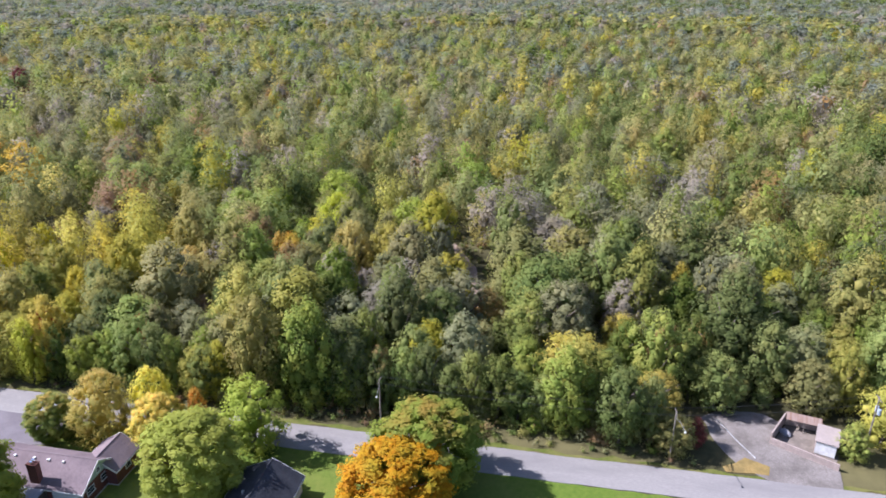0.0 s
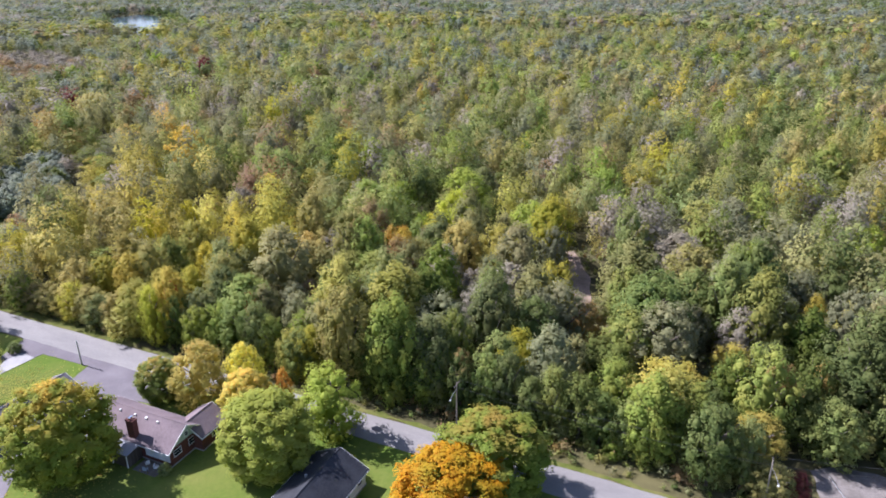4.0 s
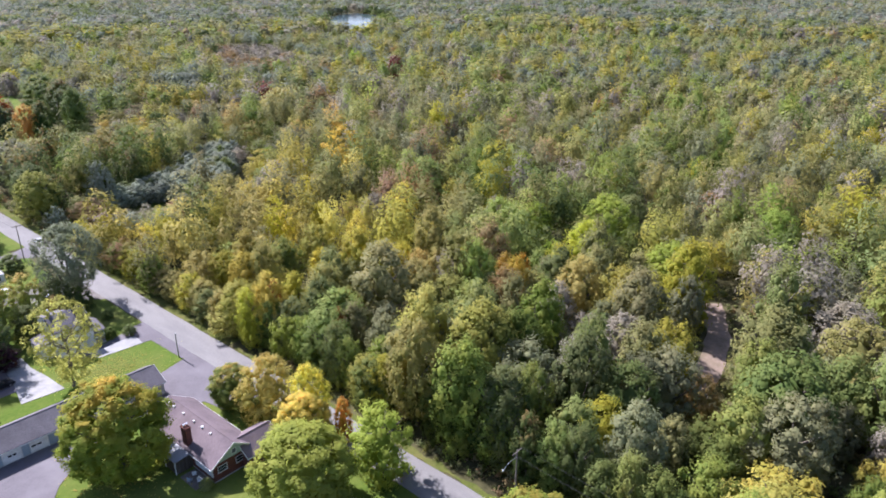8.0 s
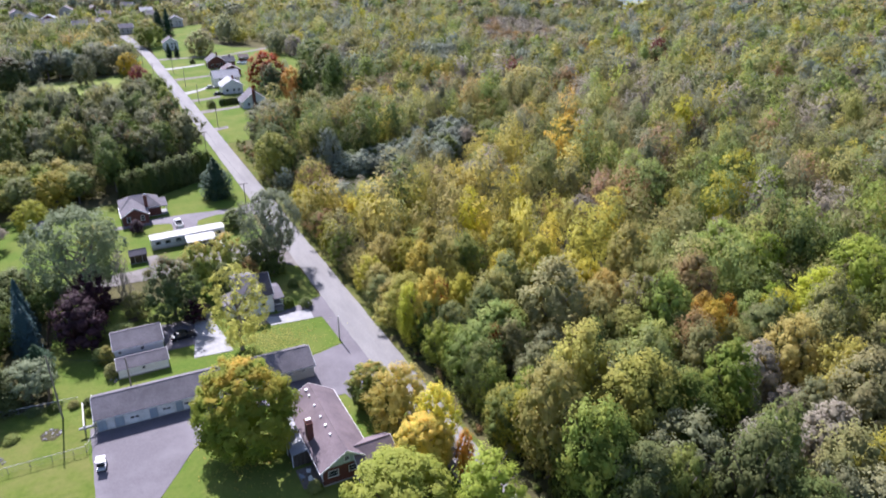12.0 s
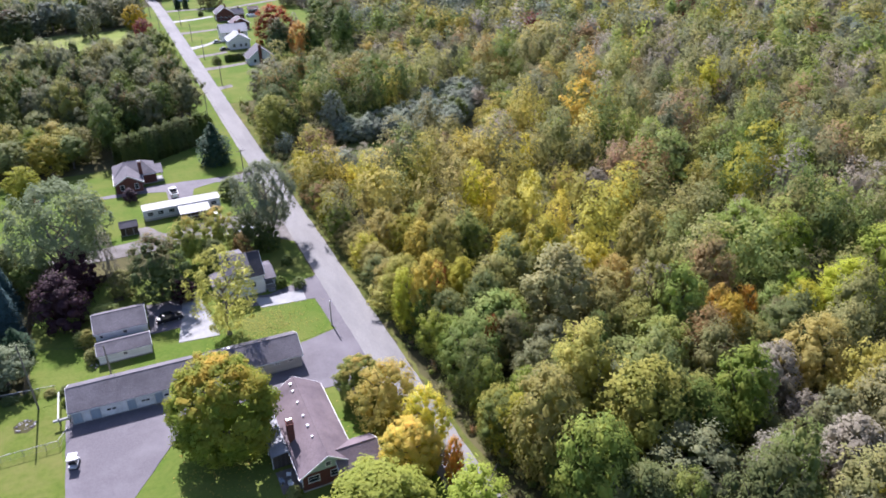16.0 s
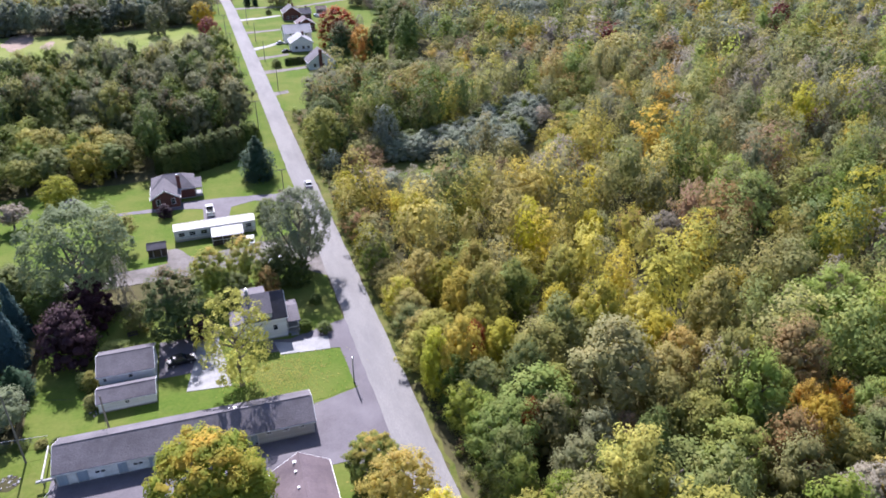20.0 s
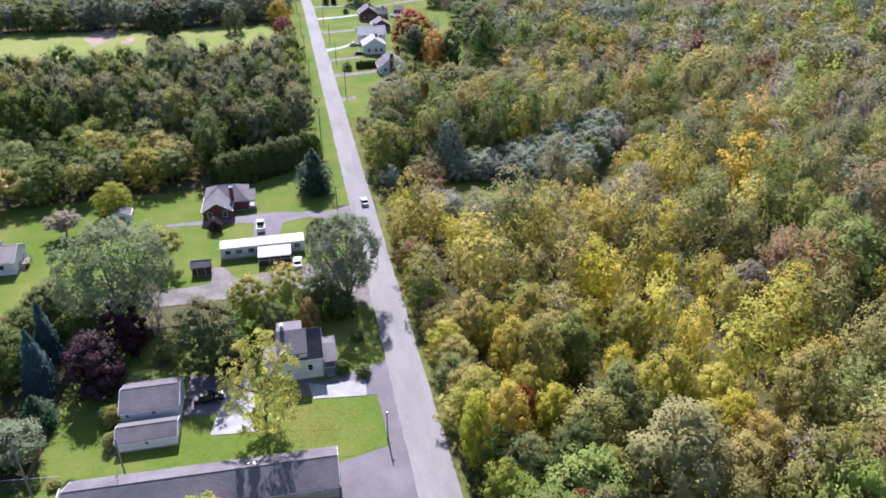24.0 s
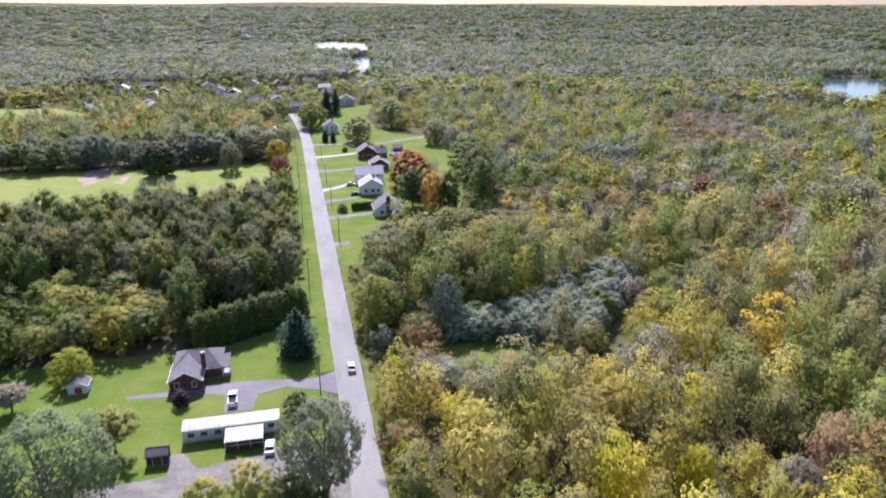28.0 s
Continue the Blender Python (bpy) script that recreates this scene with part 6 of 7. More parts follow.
part("screen", boxed((-3.5, -1.86, 0.5, 3.5, -1.82, 2.4), (-3.52, -1.8, 0.5, -3.46, 2.3, 2.4), (3.46, -1.8, 0.5, 3.52, 2.3, 2.4)), WOOD_DARK, c, "dark insect screen")
part("rail", boxed((-3.5, -1.95, 1.3, 3.5, -1.87, 1.4)), PAINT_WHITE, c)

# the L-shaped brick house
h, hx, hy = gable("brick_house", -38.9, 173.4, -28.4, 182.6, 3.0, 5.4, "x", BRICK, ROOF_GREY, "red-brick house with a grey hipped shingle roof", 0.4, BRICK, hip=3.4)
for u in (-1.5, 2.5):
    window(h, wall_frame(hx, hy, "w"), u, 1.2, 1.1, 1.3)
for u in (-3.0, 2.0):
    window(h, wall_frame(hx, hy, "n"), u, 1.2, 1.1, 1.3)
chimney(h, 1.6, -4.3, 2.6, 6.4, 0.9, 0.9)
w, wx, wy = gable("house_wing", -38.9, 168.2, -32.2, 177.0, 2.9, 4.9, "y", BRICK, ROOF_GREY, "red-brick front wing with a grey gabled roof", 0.35, BRICK)
for u in (-1.8, 1.8):
    window(w, wall_frame(wx, wy, "s"), u, 1.2, 0.9, 1.4)
window(w, wall_frame(wx, wy, "w"), -1.0, 1.2, 1.1, 1.3)
c = thing("porch_wing", Matrix.Translation((-29.3, 175.6, 0)), "low grey-roofed brick porch wing beside a drive", "porch")
part("wall", boxed((-2.6, -1.8, 0.1, 0.9, 1.8, 2.55)), BRICK, c)
slab_roof(c, [(-2.9, -2.4, 2.6), (2.9, -2.4, 2.6), (2.9, 2.8, 3.5), (-2.9, 2.8, 3.5)], 0.16, ROOF_GREY, "roof")
part("floor", boxed((0.9, -1.9, 0.0, 2.7, 1.9, 0.3)), CONCRETE, c)
for y in (-1.8, 1.7):
    post(c, 2.55, y, 0.3, 2.7)
window(c, wall_frame(2.6, 1.8, "s"), -1.0, 1.0, 0.9, 1.2)
part("door", boxed((0.9, -0.5, 0.3, 0.95, 0.45, 2.35)), PAINT_WHITE, c)

# small sheds by the trailer and the field
a, hx, hy = gable("garden_shed", -60.6, 172.2, -56.6, 175.6, 2.0, 3.0, "y", SIDING_WHITE, ROOF_GREY, "small white shed with a red door", 0.2, category="shed")
door(a, wall_frame(hx, hy, "s"), 0.2, 1.5, 1.8, DOOR_RED)
a, hx, hy = gable("garden_shed", -39.4, 142.0, -35.6, 144.8, 2.2, 3.1, "x", WOOD_DARK, ROOF_GREY, "small dark wooden shed with a grey roof", 0.2, trim=WOOD_DARK, category="shed")
door(a, wall_frame(hx, hy, "s"), 0.0, 1.6, 1.9, WOOD_BROWN)
a, hx, hy = gable("white_house", -90.0, 150.8, -76.4, 159.0, 3.3, 5.2, "x", SIDING_WHITE, ROOF_TAN, "white house with a tan shingle roof and a side stair", 0.4)
for u in (-4.0, 0.5, 4.2):
    window(a, wall_frame(hx, hy, "s"), u, 1.6, 0.9, 1.0)
chimney(a, 3.2, 1.0, 4.5, 6.1, 0.8, 0.8, CONCRETE, 0)
part("stair_landing", boxed((6.9, -1.5, 1.0, 8.4, 1.5, 1.15)), WOOD_GREY, a)
for k in range(5):
    part("stair_step", boxed((6.9, -1.9 - 0.28 * k, 0.85 - 0.19 * k, 8.0, -1.6 - 0.28 * k, 0.9 - 0.19 * k)), WOOD_GREY, a)
for x, y in ((7.0, -1.4), (8.3, -1.4), (8.3, 1.4), (7.0, 1.4)):
    post(a, x, y, 0.0, 2.1, 0.06, "post", WOOD_GREY)
door(a, wall_frame(hx, hy, "e"), 0.0, 0.9, 2.9)

# houses along the far lawns and in the far village
FAR = [
    ("far_house", 21.6, 292.6, 32.6, 302.0, 3.2, 7.4, "y", SIDING_WHITE, ROOF_GREY, "white front gable house with a red brick chimney"),
    ("far_house", 25.2, 306.0, 29.6, 310.0, 2.6, 4.4, "x", SIDING_CREAM, RUST_ROOF, "low red-roofed shed behind a cream house"),
    ("far_house", 19.3, 327.0, 29.0, 337.0, 4.2, 7.0, "y", SIDING_WHITE, ROOF_PALE, "white two-storey house with a pale roof"),
    ("far_house", 19.1, 347.0, 31.9, 357.0, 4.6, 7.6, "x", SIDING_WHITE, ROOF_PALE, "white house with a large pale grey roof"),
    ("far_house", 29.2, 373.0, 38.0, 382.0, 3.4, 6.0, "y", BRICK, ROOF_PURPLE, "brown brick house with a dark roof"),
    ("far_house", 26.0, 402.0, 35.0, 412.0, 4.2, 7.2, "y", BRICK, ROOF_GREY, "red-brick house with a grey roof"),
    ("far_house", 35.1, 404.0, 41.3, 411.0, 3.2, 5.4, "x", BRICK, ROOF_GREY, "brick side wing with a grey roof"),
    ("far_house", 47.0, 418.0, 52.5, 422.5, 2.4, 3.8, "x", BRICK, RUST_ROOF, "low reddish shed on a lawn"),
    ("far_house", 11.8, 484.0, 20.8, 493.0, 5.0, 8.0, "y", SIDING_WHITE, ROOF_GREY, "white two-storey house at the end of the road"),
    ("far_house", -22.5, 466.0, -14.5, 476.0, 5.0, 7.5, "y", SIDING_WHITE, ROOF_PALE, "white house beside the road's end"),
    ("far_house", -8.0, 583.0, 2.0, 592.0, 4.6, 7.2, "x", SIDING_CREAM, ROOF_GREY, "grey-roofed house facing the road's end"),
]
for i, (x, y, ax) in enumerate(VILLAGE):
    FAR.append(("village_house", x - 5.5, y - 4.5, x + 5.5, y + 4.5, 4.0 + i % 3 * 0.8, 6.6 + i % 3, ax, (SIDING_WHITE, BRICK, SIDING_CREAM)[i % 3], (ROOF_PALE, ROOF_GREY, ROOF_PURPLE, ROOF_GREY)[i % 4], ("white", "brick", "cream")[i % 3] + " village house among far trees"))
for name, x0, y0, x1, y1, e, r, ax, wl, rf, label in FAR:
    h, hx, hy = gable(name, x0, y0, x1, y1, e, r, ax, wl, rf, label, 0.5, group="houses of the far village" if name == "village_house" else "")
    if name == "village_house":
        h.matrix_world = h.matrix_world @ Matrix.Rotation(radians((x0 * 7) % 50 - 25), 4, "Z")
    for u in (-hx * 0.55, hx * 0.1, hx * 0.6):
        window(h, wall_frame(hx, hy, "s"), u, 1.3, 1.1, 1.3)
        if e > 4.4:
            window(h, wall_frame(hx, hy, "s"), u, 3.4, 1.1, 1.1)
    for u in (-hy * 0.5, hy * 0.4):
        window(h, wall_frame(hx, hy, "w"), u, 1.3, 1.1, 1.3)
    if name == "far_house":
        if "front gable" in label:
            chimney(h, -0.6, -hy - 0.85, 0.0, r + 1.2, 1.3, 0.7, BRICK, 0)
        elif "shed" not in label:
            chimney(h, hx * 0.3, hy * 0.2, e, r + 1.0, 0.8, 0.8, BRICK, 0)
        door(h, wall_frame(hx, hy, "w"), 0.0)


# ---- the walled yard by the gravel lot ----
y = thing("walled_yard", Matrix.Translation((14.6, -53.2, 0)) @ Matrix.Rotation(radians(-127.0), 4, "Z"), "low pinkish block enclosure open to the sky", "walled yard")


def block_wall(parent, x0, y0, x1, y1, high, thick=0.25):
    """A wall of block courses, each block a piece of its own, over a plain footing."""
    length = math.dist((x0, y0), (x1, y1))
    run = Matrix.Translation((x0, y0, 0)) @ Matrix.Rotation(math.atan2(y1 - y0, x1 - x0), 4, "Z")
    bm = boxed((0, -thick * 0.4, -0.2, length, thick * 0.4, high - 0.03))
    bm.transform(run)
    wall = part("wall", bm, BLOCK, parent)
    me = None
    n = max(1, round(length / 1.2))
    for j in range(3):
        for i in range(n):
            if me is None:
                bm = boxed((0.02, -thick / 2, 0.02, length / n - 0.02, thick / 2, high / 3 - 0.02))
                ob = part("block", bm, BLOCK, wall)
                me = ob.data
            else:
                ob = new("block", me)
                ob.parent = wall
            ob.matrix_local = run @ Matrix.Translation((length / n * i, 0, high / 3 * j))


yard_in = y.matrix_world.inverted()
ring = [(12.7, -52.7), (18.8, -56.2), (17.6, -61.5), (14.0, -65.0), (7.5, -61.6)]
loc = [yard_in @ Vector((*p, 0)) for p in ring]
block_wall(y, loc[0].x, loc[0].y, loc[1].x, loc[1].y, 2.2)
block_wall(y, loc[1].x, loc[1].y, loc[2].x, loc[2].y, 2.4)
block_wall(y, loc[4].x, loc[4].y, loc[0].x, loc[0].y, 1.3)
patch("yard_floor", [(13.0, -53.2), (18.4, -56.4), (17.2, -61.3), (13.9, -64.2), (8.4, -61.2)], 0.07, DIRT_GREY, "trodden grey-brown earth in a walled yard", "bare ground", 0.05)
q = thing("block_shed", Matrix.Translation((13.1, -61.2, 0)) @ Matrix.Rotation(radians(-20.0), 4, "Z"), "white-fronted block shed with a flat grey roof", "shed")
part("body", boxed((-2.4, -1.5, 0.0, 2.4, 1.5, 2.5)), BLOCK, q)
part("roof", boxed((-2.6, -1.7, 2.5, 2.6, 1.7, 2.66)), ROOF_TAN, q)
part("front", boxed((-2.46, -1.45, 0.3, -2.4, 1.45, 2.4)), PAINT_WHITE, q, "whitewashed front wall")
part("side", boxed((-2.4, 1.5, 0.3, 2.4, 1.55, 2.4)), BLOCK, q)
q = thing("lean_to", Matrix.Translation((17.5, -58.9, 0)) @ Matrix.Rotation(radians(-103.0), 4, "Z"), "rusty sheet lean-to roof along a wall", "lean-to")
slab_roof(q, [(-2.8, -1.1, 2.1), (2.6, -1.1, 2.1), (2.6, 0.7, 2.5), (-2.8, 0.7, 2.5)], 0.06, RUST_ROOF, "roof_sheet")
for x in (-2.6, 0.0, 2.4):
    post(q, x, -1.0, 0.0, 2.1, 0.06, "post", WOOD_GREY)


# ---- fences, poles and wires ----
def board_fence(x0, y0, x1, y1, high, material, label, gap=0.02, rails=2):
    """A fence of upright boards on posts and rails."""
    length = math.dist((x0, y0), (x1, y1))
    f = thing("board_fence", Matrix.Translation((x0, y0, 0)) @ Matrix.Rotation(math.atan2(y1 - y0, x1 - x0), 4, "Z"), label, "fence")
    board = None
    n = int(length / 0.36)
    for i in range(n):
        if board is None:
            board = part("board", boxed((0.0, -0.04, 0.05, 0.36 - gap, -0.01, high)), material, f)
        else:
            o = new("board", board.data)
            o.parent = f
            o.location.x = i * length / n
    for z in [0.3, high - 0.3][:rails]:
        part("rail", boxed((0, -0.01, z, length, 0.05, z + 0.09)), material, f)
    for i in range(int(length / 2.4) + 1):
        post(f, min(i * 2.4, length - 0.06), 0.1, -0.2, high + 0.06, 0.06, "post", material)


board_fence(-57.3, 88.0, -57.6, 111.0, 1.6, WOOD_BROWN, "brown board fence along a lawn")
board_fence(-57.6, 111.0, -56.8, 129.0, 1.6, WOOD_BROWN, "brown board fence between yards")
board_fence(-48.3, 121.2, -38.0, 121.4, 1.8, WOOD_DARK, "dark board fence behind purple trees")


FENCE_GREY = surface("dull_zinc_wire", (0.2, 0.2, 0.2), (0.28, 0.28, 0.28), 6.0, 0.8, 0.7, None, bump=0.0)


def mesh_fence(x0, y0, x1, y1, high, label):
    """A wire fence: steel posts, a top rail and a net of thin wires."""
    length = math.dist((x0, y0), (x1, y1))
    f = thing("wire_fence", Matrix.Translation((x0, y0, 0)) @ Matrix.Rotation(math.atan2(y1 - y0, x1 - x0), 4, "Z"), label, "fence")
    for i in range(int(length / 3) + 1):
        bm = bmesh.new()
        tube(bm, [(i * 3.0, 0, -0.2), (i * 3.0, 0, high + 0.05)], [0.04, 0.04], 6)
        part("post", bm, FENCE_GREY, f)
    bm = bmesh.new()
    tube(bm, [(0, 0, high), (length, 0, high)], [0.045, 0.045], 6)
    part("top_rail", bm, SIDING_CREAM, f, "pale painted top rail")
    bm = bmesh.new()
    k = 0.0
    while k < length:
        for lean in (high, -high):
            a, b = max(0, min(length, k)), max(0, min(length, k + lean))
            tube(bm, [(a, 0, 0.05), (b, 0, 0.05 + abs(b - a))], [0.007, 0.007], 3)
        k += 0.3
    part("netting", bm, FENCE_GREY, f)


mesh_fence(-72.0, 72.2, -52.2, 72.0, 1.3, "grey wire fence across rough grass")
mesh_fence(-68.0, 88.2, -52.7, 86.6, 1.3, "grey wire fence behind a yard")
mesh_fence(-52.2, 72.0, -50.2, 75.6, 1.4, "grey wire gate beside a garage")

r = thing("timber_rack", Matrix.Translation((-51.4, 80.4, 0)), "rack of two long white beams on posts", "rack")
for x in (-0.72, 0.72):
    part("beam", boxed((x - 0.11, -3.5, 1.5, x + 0.11, 3.4, 1.7)), SIDING_CREAM, r)
    for yy in (-3.3, 3.1):
        post(r, x, yy, 0.0, 1.5, 0.08, "post", WOOD_GREY)
part("crossbeam", boxed((-1.5, -3.75, 1.2, 1.9, -3.4, 1.5)), CONCRETE, r)


def pole(name, x, y, high, label, arms=1, lamp=None, transformer=False, material=WOOD_GREY):
    """A tapered pole with cross arms, insulators and perhaps a lamp arm or a transformer can."""
    p = thing(name, Matrix.Translation((x, y, 0)), label, "pole")
    bm = bmesh.new()
    tube(bm, [(0, 0, -0.3), (0, 0, high * 0.5), (0, 0, high)], [0.16, 0.13, 0.1], 10)
    part("shaft", bm, material, p)
    for k in range(arms):
        z = high - 0.4 - 0.9 * k
        arm = part("cross_arm", boxed((-1.1, -0.06, z, 1.1, 0.06, z + 0.12)), material, p)
        for u in (-1.0, -0.5, 0.5, 1.0):
            bm = bmesh.new()
            tube(bm, [(u, 0, z + 0.12), (u, 0, z + 0.2), (u, 0, z + 0.3)], [0.05, 0.06, 0.03], 6)
            part("insulator", bm, GLASS, arm)
    if lamp:
        dx, dy = lamp
        bm = bmesh.new()
        tube(bm, [(0, 0, high - 1.2), (dx * 0.5, dy * 0.5, high - 0.5), (dx, dy, high - 0.35)], [0.04, 0.04, 0.035], 6)
        arm = part("lamp_arm", bm, STEEL, p)
        bm = bmesh.new()
        tube(bm, [(dx, dy, high - 0.56), (dx, dy, high - 0.48), (dx, dy, high - 0.36), (dx, dy, high - 0.25)], [0.1, 0.18, 0.14, 0.05], 10)
        part("lamp_head", bm, PAINT_WHITE, arm, "pale lamp head")
    if transformer:
        for u in (-0.45, 0.45):
            bm = bmesh.new()
            tube(bm, [(u, -0.3, high - 3.0), (u, -0.3, high - 2.95), (u, -0.3, high - 2.0), (u, -0.3, high - 1.9)], [0.24, 0.28, 0.28, 0.1], 10)
            part("transformer", bm, SIDING_BLUE, p, "pale grey transformer can")
    return p


pole("lamp_post", -5.5, 85.5, 5.4, "slim wooden lamp post at a lawn's corner", 0, (0.25, 0.5), False, STEEL)
pole("utility_pole", -44.2, 86.5, 6.8, "wooden utility pole beside a shed", 0)
pole("utility_pole", -55.4, 83.0, 12.6, "tall wooden utility pole in a yard", 0)
pole("utility_pole", 5.6, 11.0, 9.2, "wooden utility pole with a lamp arm at the wood's edge", 1, (-4.4, -0.8))
pole("utility_pole", 5.6, -36.2, 9.2, "wooden utility pole with a lamp arm by a gravel lot", 1, (-4.6, -0.8))
pole("utility_pole", 12.6, -66.8, 11.0, "leaning utility pole with transformer cans", 1, None, True)
LINE = [(-6.8, 118), (-6.7, 161), (-7.0, 222), (-7.2, 284), (-7.1, 330), (-7.0, 375), (-7.2, 430)]
for x, yy in LINE[1:]:
    pole("utility_pole", x, yy, 10.0, "wooden utility pole along the road")
for x, yy in ((5.2, 267), (5.5, 314), (5.7, 355), (5.8, 400)):
    pole("utility_pole", x, yy, 9.0, "slim utility pole along front lawns", 0)


def cable(a, b, sag, label="thin black overhead cable"):
    bm = bmesh.new()
    pts = []
    for k in range(17):
        f = k / 16
        pts.append((a[0] + (b[0] - a[0]) * f, a[1] + (b[1] - a[1]) * f, a[2] + (b[2] - a[2]) * f - 4 * sag * f * (1 - f)))
    tube(bm, pts, [0.022] * 17, 4)
    tagged(part("cable", bm, WIRE), label, "cable", "overhead cables")


for (xa, ya), (xb, yb) in zip(LINE[1:], LINE[2:]):
    for u in (-1.0, 1.0):
        cable((xa + u, ya, 9.9), (xb + u, yb, 9.9), 0.9)
for u in (-1.0, 1.0):
    cable((5.6 + u, 11.0, 9.1), (5.6 + u, -36.2, 9.1), 0.8)
    cable((5.6 + u, -36.2, 9.1), (12.2 + u, -66.6, 10.9), 0.6)
cable((-44.2, 86.5, 6.7), (-55.4, 83.0, 12.3), 0.5)
cable((-44.2, 86.5, 6.7), (-42.9, 78.5, 4.4), 0.3)


# ---- vehicles ----
def vehicle(name, x, y, turn, paint, label, long=4.5, wide=1.8, high=1.45, style="car"):
    """A parked vehicle: shaped body, glasshouse, four wheels with rims, lamps, bumpers and mirrors."""
    v = thing(name, Matrix.Translation((x, y, 0.1)) @ Matrix.Rotation(radians(turn), 4, "Z"), label, "car" if style == "car" else "truck")
    sill, belt = 0.28, high * 0.6
    side = {"car": [(-0.5, sill), (-0.5, belt * 0.86), (-0.47, belt), (-0.2, belt * 1.02), (0.16, belt), (0.47, belt * 0.86), (0.5, belt * 0.6), (0.5, sill)],
            "truck": [(-0.5, sill), (-0.5, belt), (-0.49, belt * 1.02), (0.2, belt * 1.02), (0.48, belt * 0.95), (0.5, belt * 0.7), (0.5, sill)]}[style]
    bm = bmesh.new()
    rows = []
    for w, dz in ((-0.5, -0.04), (-0.44, 0.0), (0.44, 0.0), (0.5, -0.04)):
        rows.append([bm.verts.new((px * long * (1.0 if abs(w) < 0.5 else 0.985), w * wide, pz + (dz if pz > sill else 0))) for px, pz in side])
    for a, b in zip(rows, rows[1:]):
        for i in range(len(side)):
            bm.faces.new((a[i], a[(i + 1) % len(side)], b[(i + 1) % len(side)], b[i]))
    bm.faces.new(rows[0]), bm.faces.new(rows[-1][::-1])
    bmesh.ops.recalc_face_normals(bm, faces=bm.faces[:])
    bmesh.ops.bevel(bm, geom=[e for e in bm.edges if e.calc_length() > 0.5], offset=0.04, segments=2, affect="EDGES")
    part("body", bm, paint, v)
    f0, f1, r0, r1 = (-0.36, 0.2, -0.26, 0.06) if style == "car" else (-0.08, 0.27, -0.06, 0.16)
    bm = bmesh.new()
    low = [bm.verts.new((px * long, w * wide, belt * 0.99)) for px, w in ((f0, -0.46), (f1, -0.46), (f1, 0.46), (f0, 0.46))]
    top = [bm.verts.new((px * long, w * wide, high - 0.04)) for px, w in ((r0, -0.37), (r1, -0.37), (r1, 0.37), (r0, 0.37))]
    bm.faces.new(top)
    for i in range(4):
        bm.faces.new((low[i], low[(i + 1) % 4], top[(i + 1) % 4], top[i]))
    part("glasshouse", bm, GLASS, v, "dark glass windows")
    bm = boxed((r0 * long - 0.03, -0.385 * wide, high - 0.06, r1 * long + 0.03, 0.385 * wide, high))
    for sx, sw in ((f0, r0), (f1, r1)):
        for w in (-1, 1):
            tube(bm, [(sx * long, w * 0.465 * wide, belt), (sw * long, w * 0.375 * wide, high - 0.03)], [0.05, 0.05], 4)
    part("roof", bm, paint, v)
    if style == "truck":
        part("bed_liner", boxed((-0.47 * long, -0.4 * wide, belt * 1.0, -0.1 * long, 0.4 * wide, belt * 1.05)), RUBBER, v, "dark bed liner")
        part("bed_rail", boxed((-0.49 * long, -0.49 * wide, belt, -0.09 * long, -0.41 * wide, belt + 0.1), (-0.49 * long, 0.41 * wide, belt, -0.09 * long, 0.49 * wide, belt + 0.1), (-0.5 * long, -0.41 * wide, belt, -0.47 * long, 0.41 * wide, belt + 0.1)), paint, v)
    for px in (-0.31, 0.31):
        for w in (-1, 1):
            bm = bmesh.new()
            bmesh.ops.create_cone(bm, cap_ends=True, segments=16, radius1=0.33, radius2=0.33, depth=0.22, matrix=Matrix.Translation((px * long, w * (wide / 2 - 0.09), 0.33 - 0.1)) @ Matrix.Rotation(radians(90), 4, "X"))
            wheel = part("wheel", bm, RUBBER, v)
            bm = bmesh.new()
            bmesh.ops.create_cone(bm, cap_ends=True, segments=12, radius1=0.2, radius2=0.16, depth=0.03, matrix=Matrix.Translation((px * long, w * (wide / 2 + 0.03), 0.33 - 0.1)) @ Matrix.Rotation(radians(90), 4, "X"))
            part("rim", bm, STEEL, wheel, "silver rim")
    for w in (-1, 1):
        part("headlight", boxed((0.485 * long, w * 0.36 * wide - 0.16, belt * 0.62, 0.503 * long, w * 0.36 * wide + 0.16, belt * 0.8)), LAMP_CLEAR, v)
        part("tail_light", boxed((-0.505 * long, w * 0.38 * wide - 0.14, belt * 0.66, -0.49 * long, w * 0.38 * wide + 0.14, belt * 0.88)), LAMP_RED, v)
        part("mirror", boxed((0.14 * long, w * 0.53 * wide - 0.08, belt, 0.17 * long, w * 0.53 * wide + 0.08, belt + 0.14)), paint, v)
    for e in (0.49, -0.52):
        part("bumper", boxed((e * long, -0.46 * wide, 0.26, (e + 0.03) * long, 0.46 * wide, 0.44)), paint, v)
    return v


vehicle("parked_car", -33.2, 100.5, 6, CAR_BLACK, "black parked car on a dark asphalt strip", 4.8, 1.85, 1.6)
vehicle("pickup_truck", -25.3, 162.4, 92, CAR_WHITE, "white pickup truck on an asphalt drive", 5.6, 1.95, 1.85, "truck")
vehicle("parked_car", -17.2, 142.8, 88, CAR_WHITE, "white parked car beside a trailer's porch", 4.6, 1.8, 1.5)
vehicle("car", 0.9, 171.0, 90, CAR_SILVER, "silver car on the road", 4.6, 1.8, 1.5)
vehicle("parked_car", -12.0, 131.5, 20, CAR_SILVER, "pale car half hidden under a willow", 4.5, 1.8, 1.5)
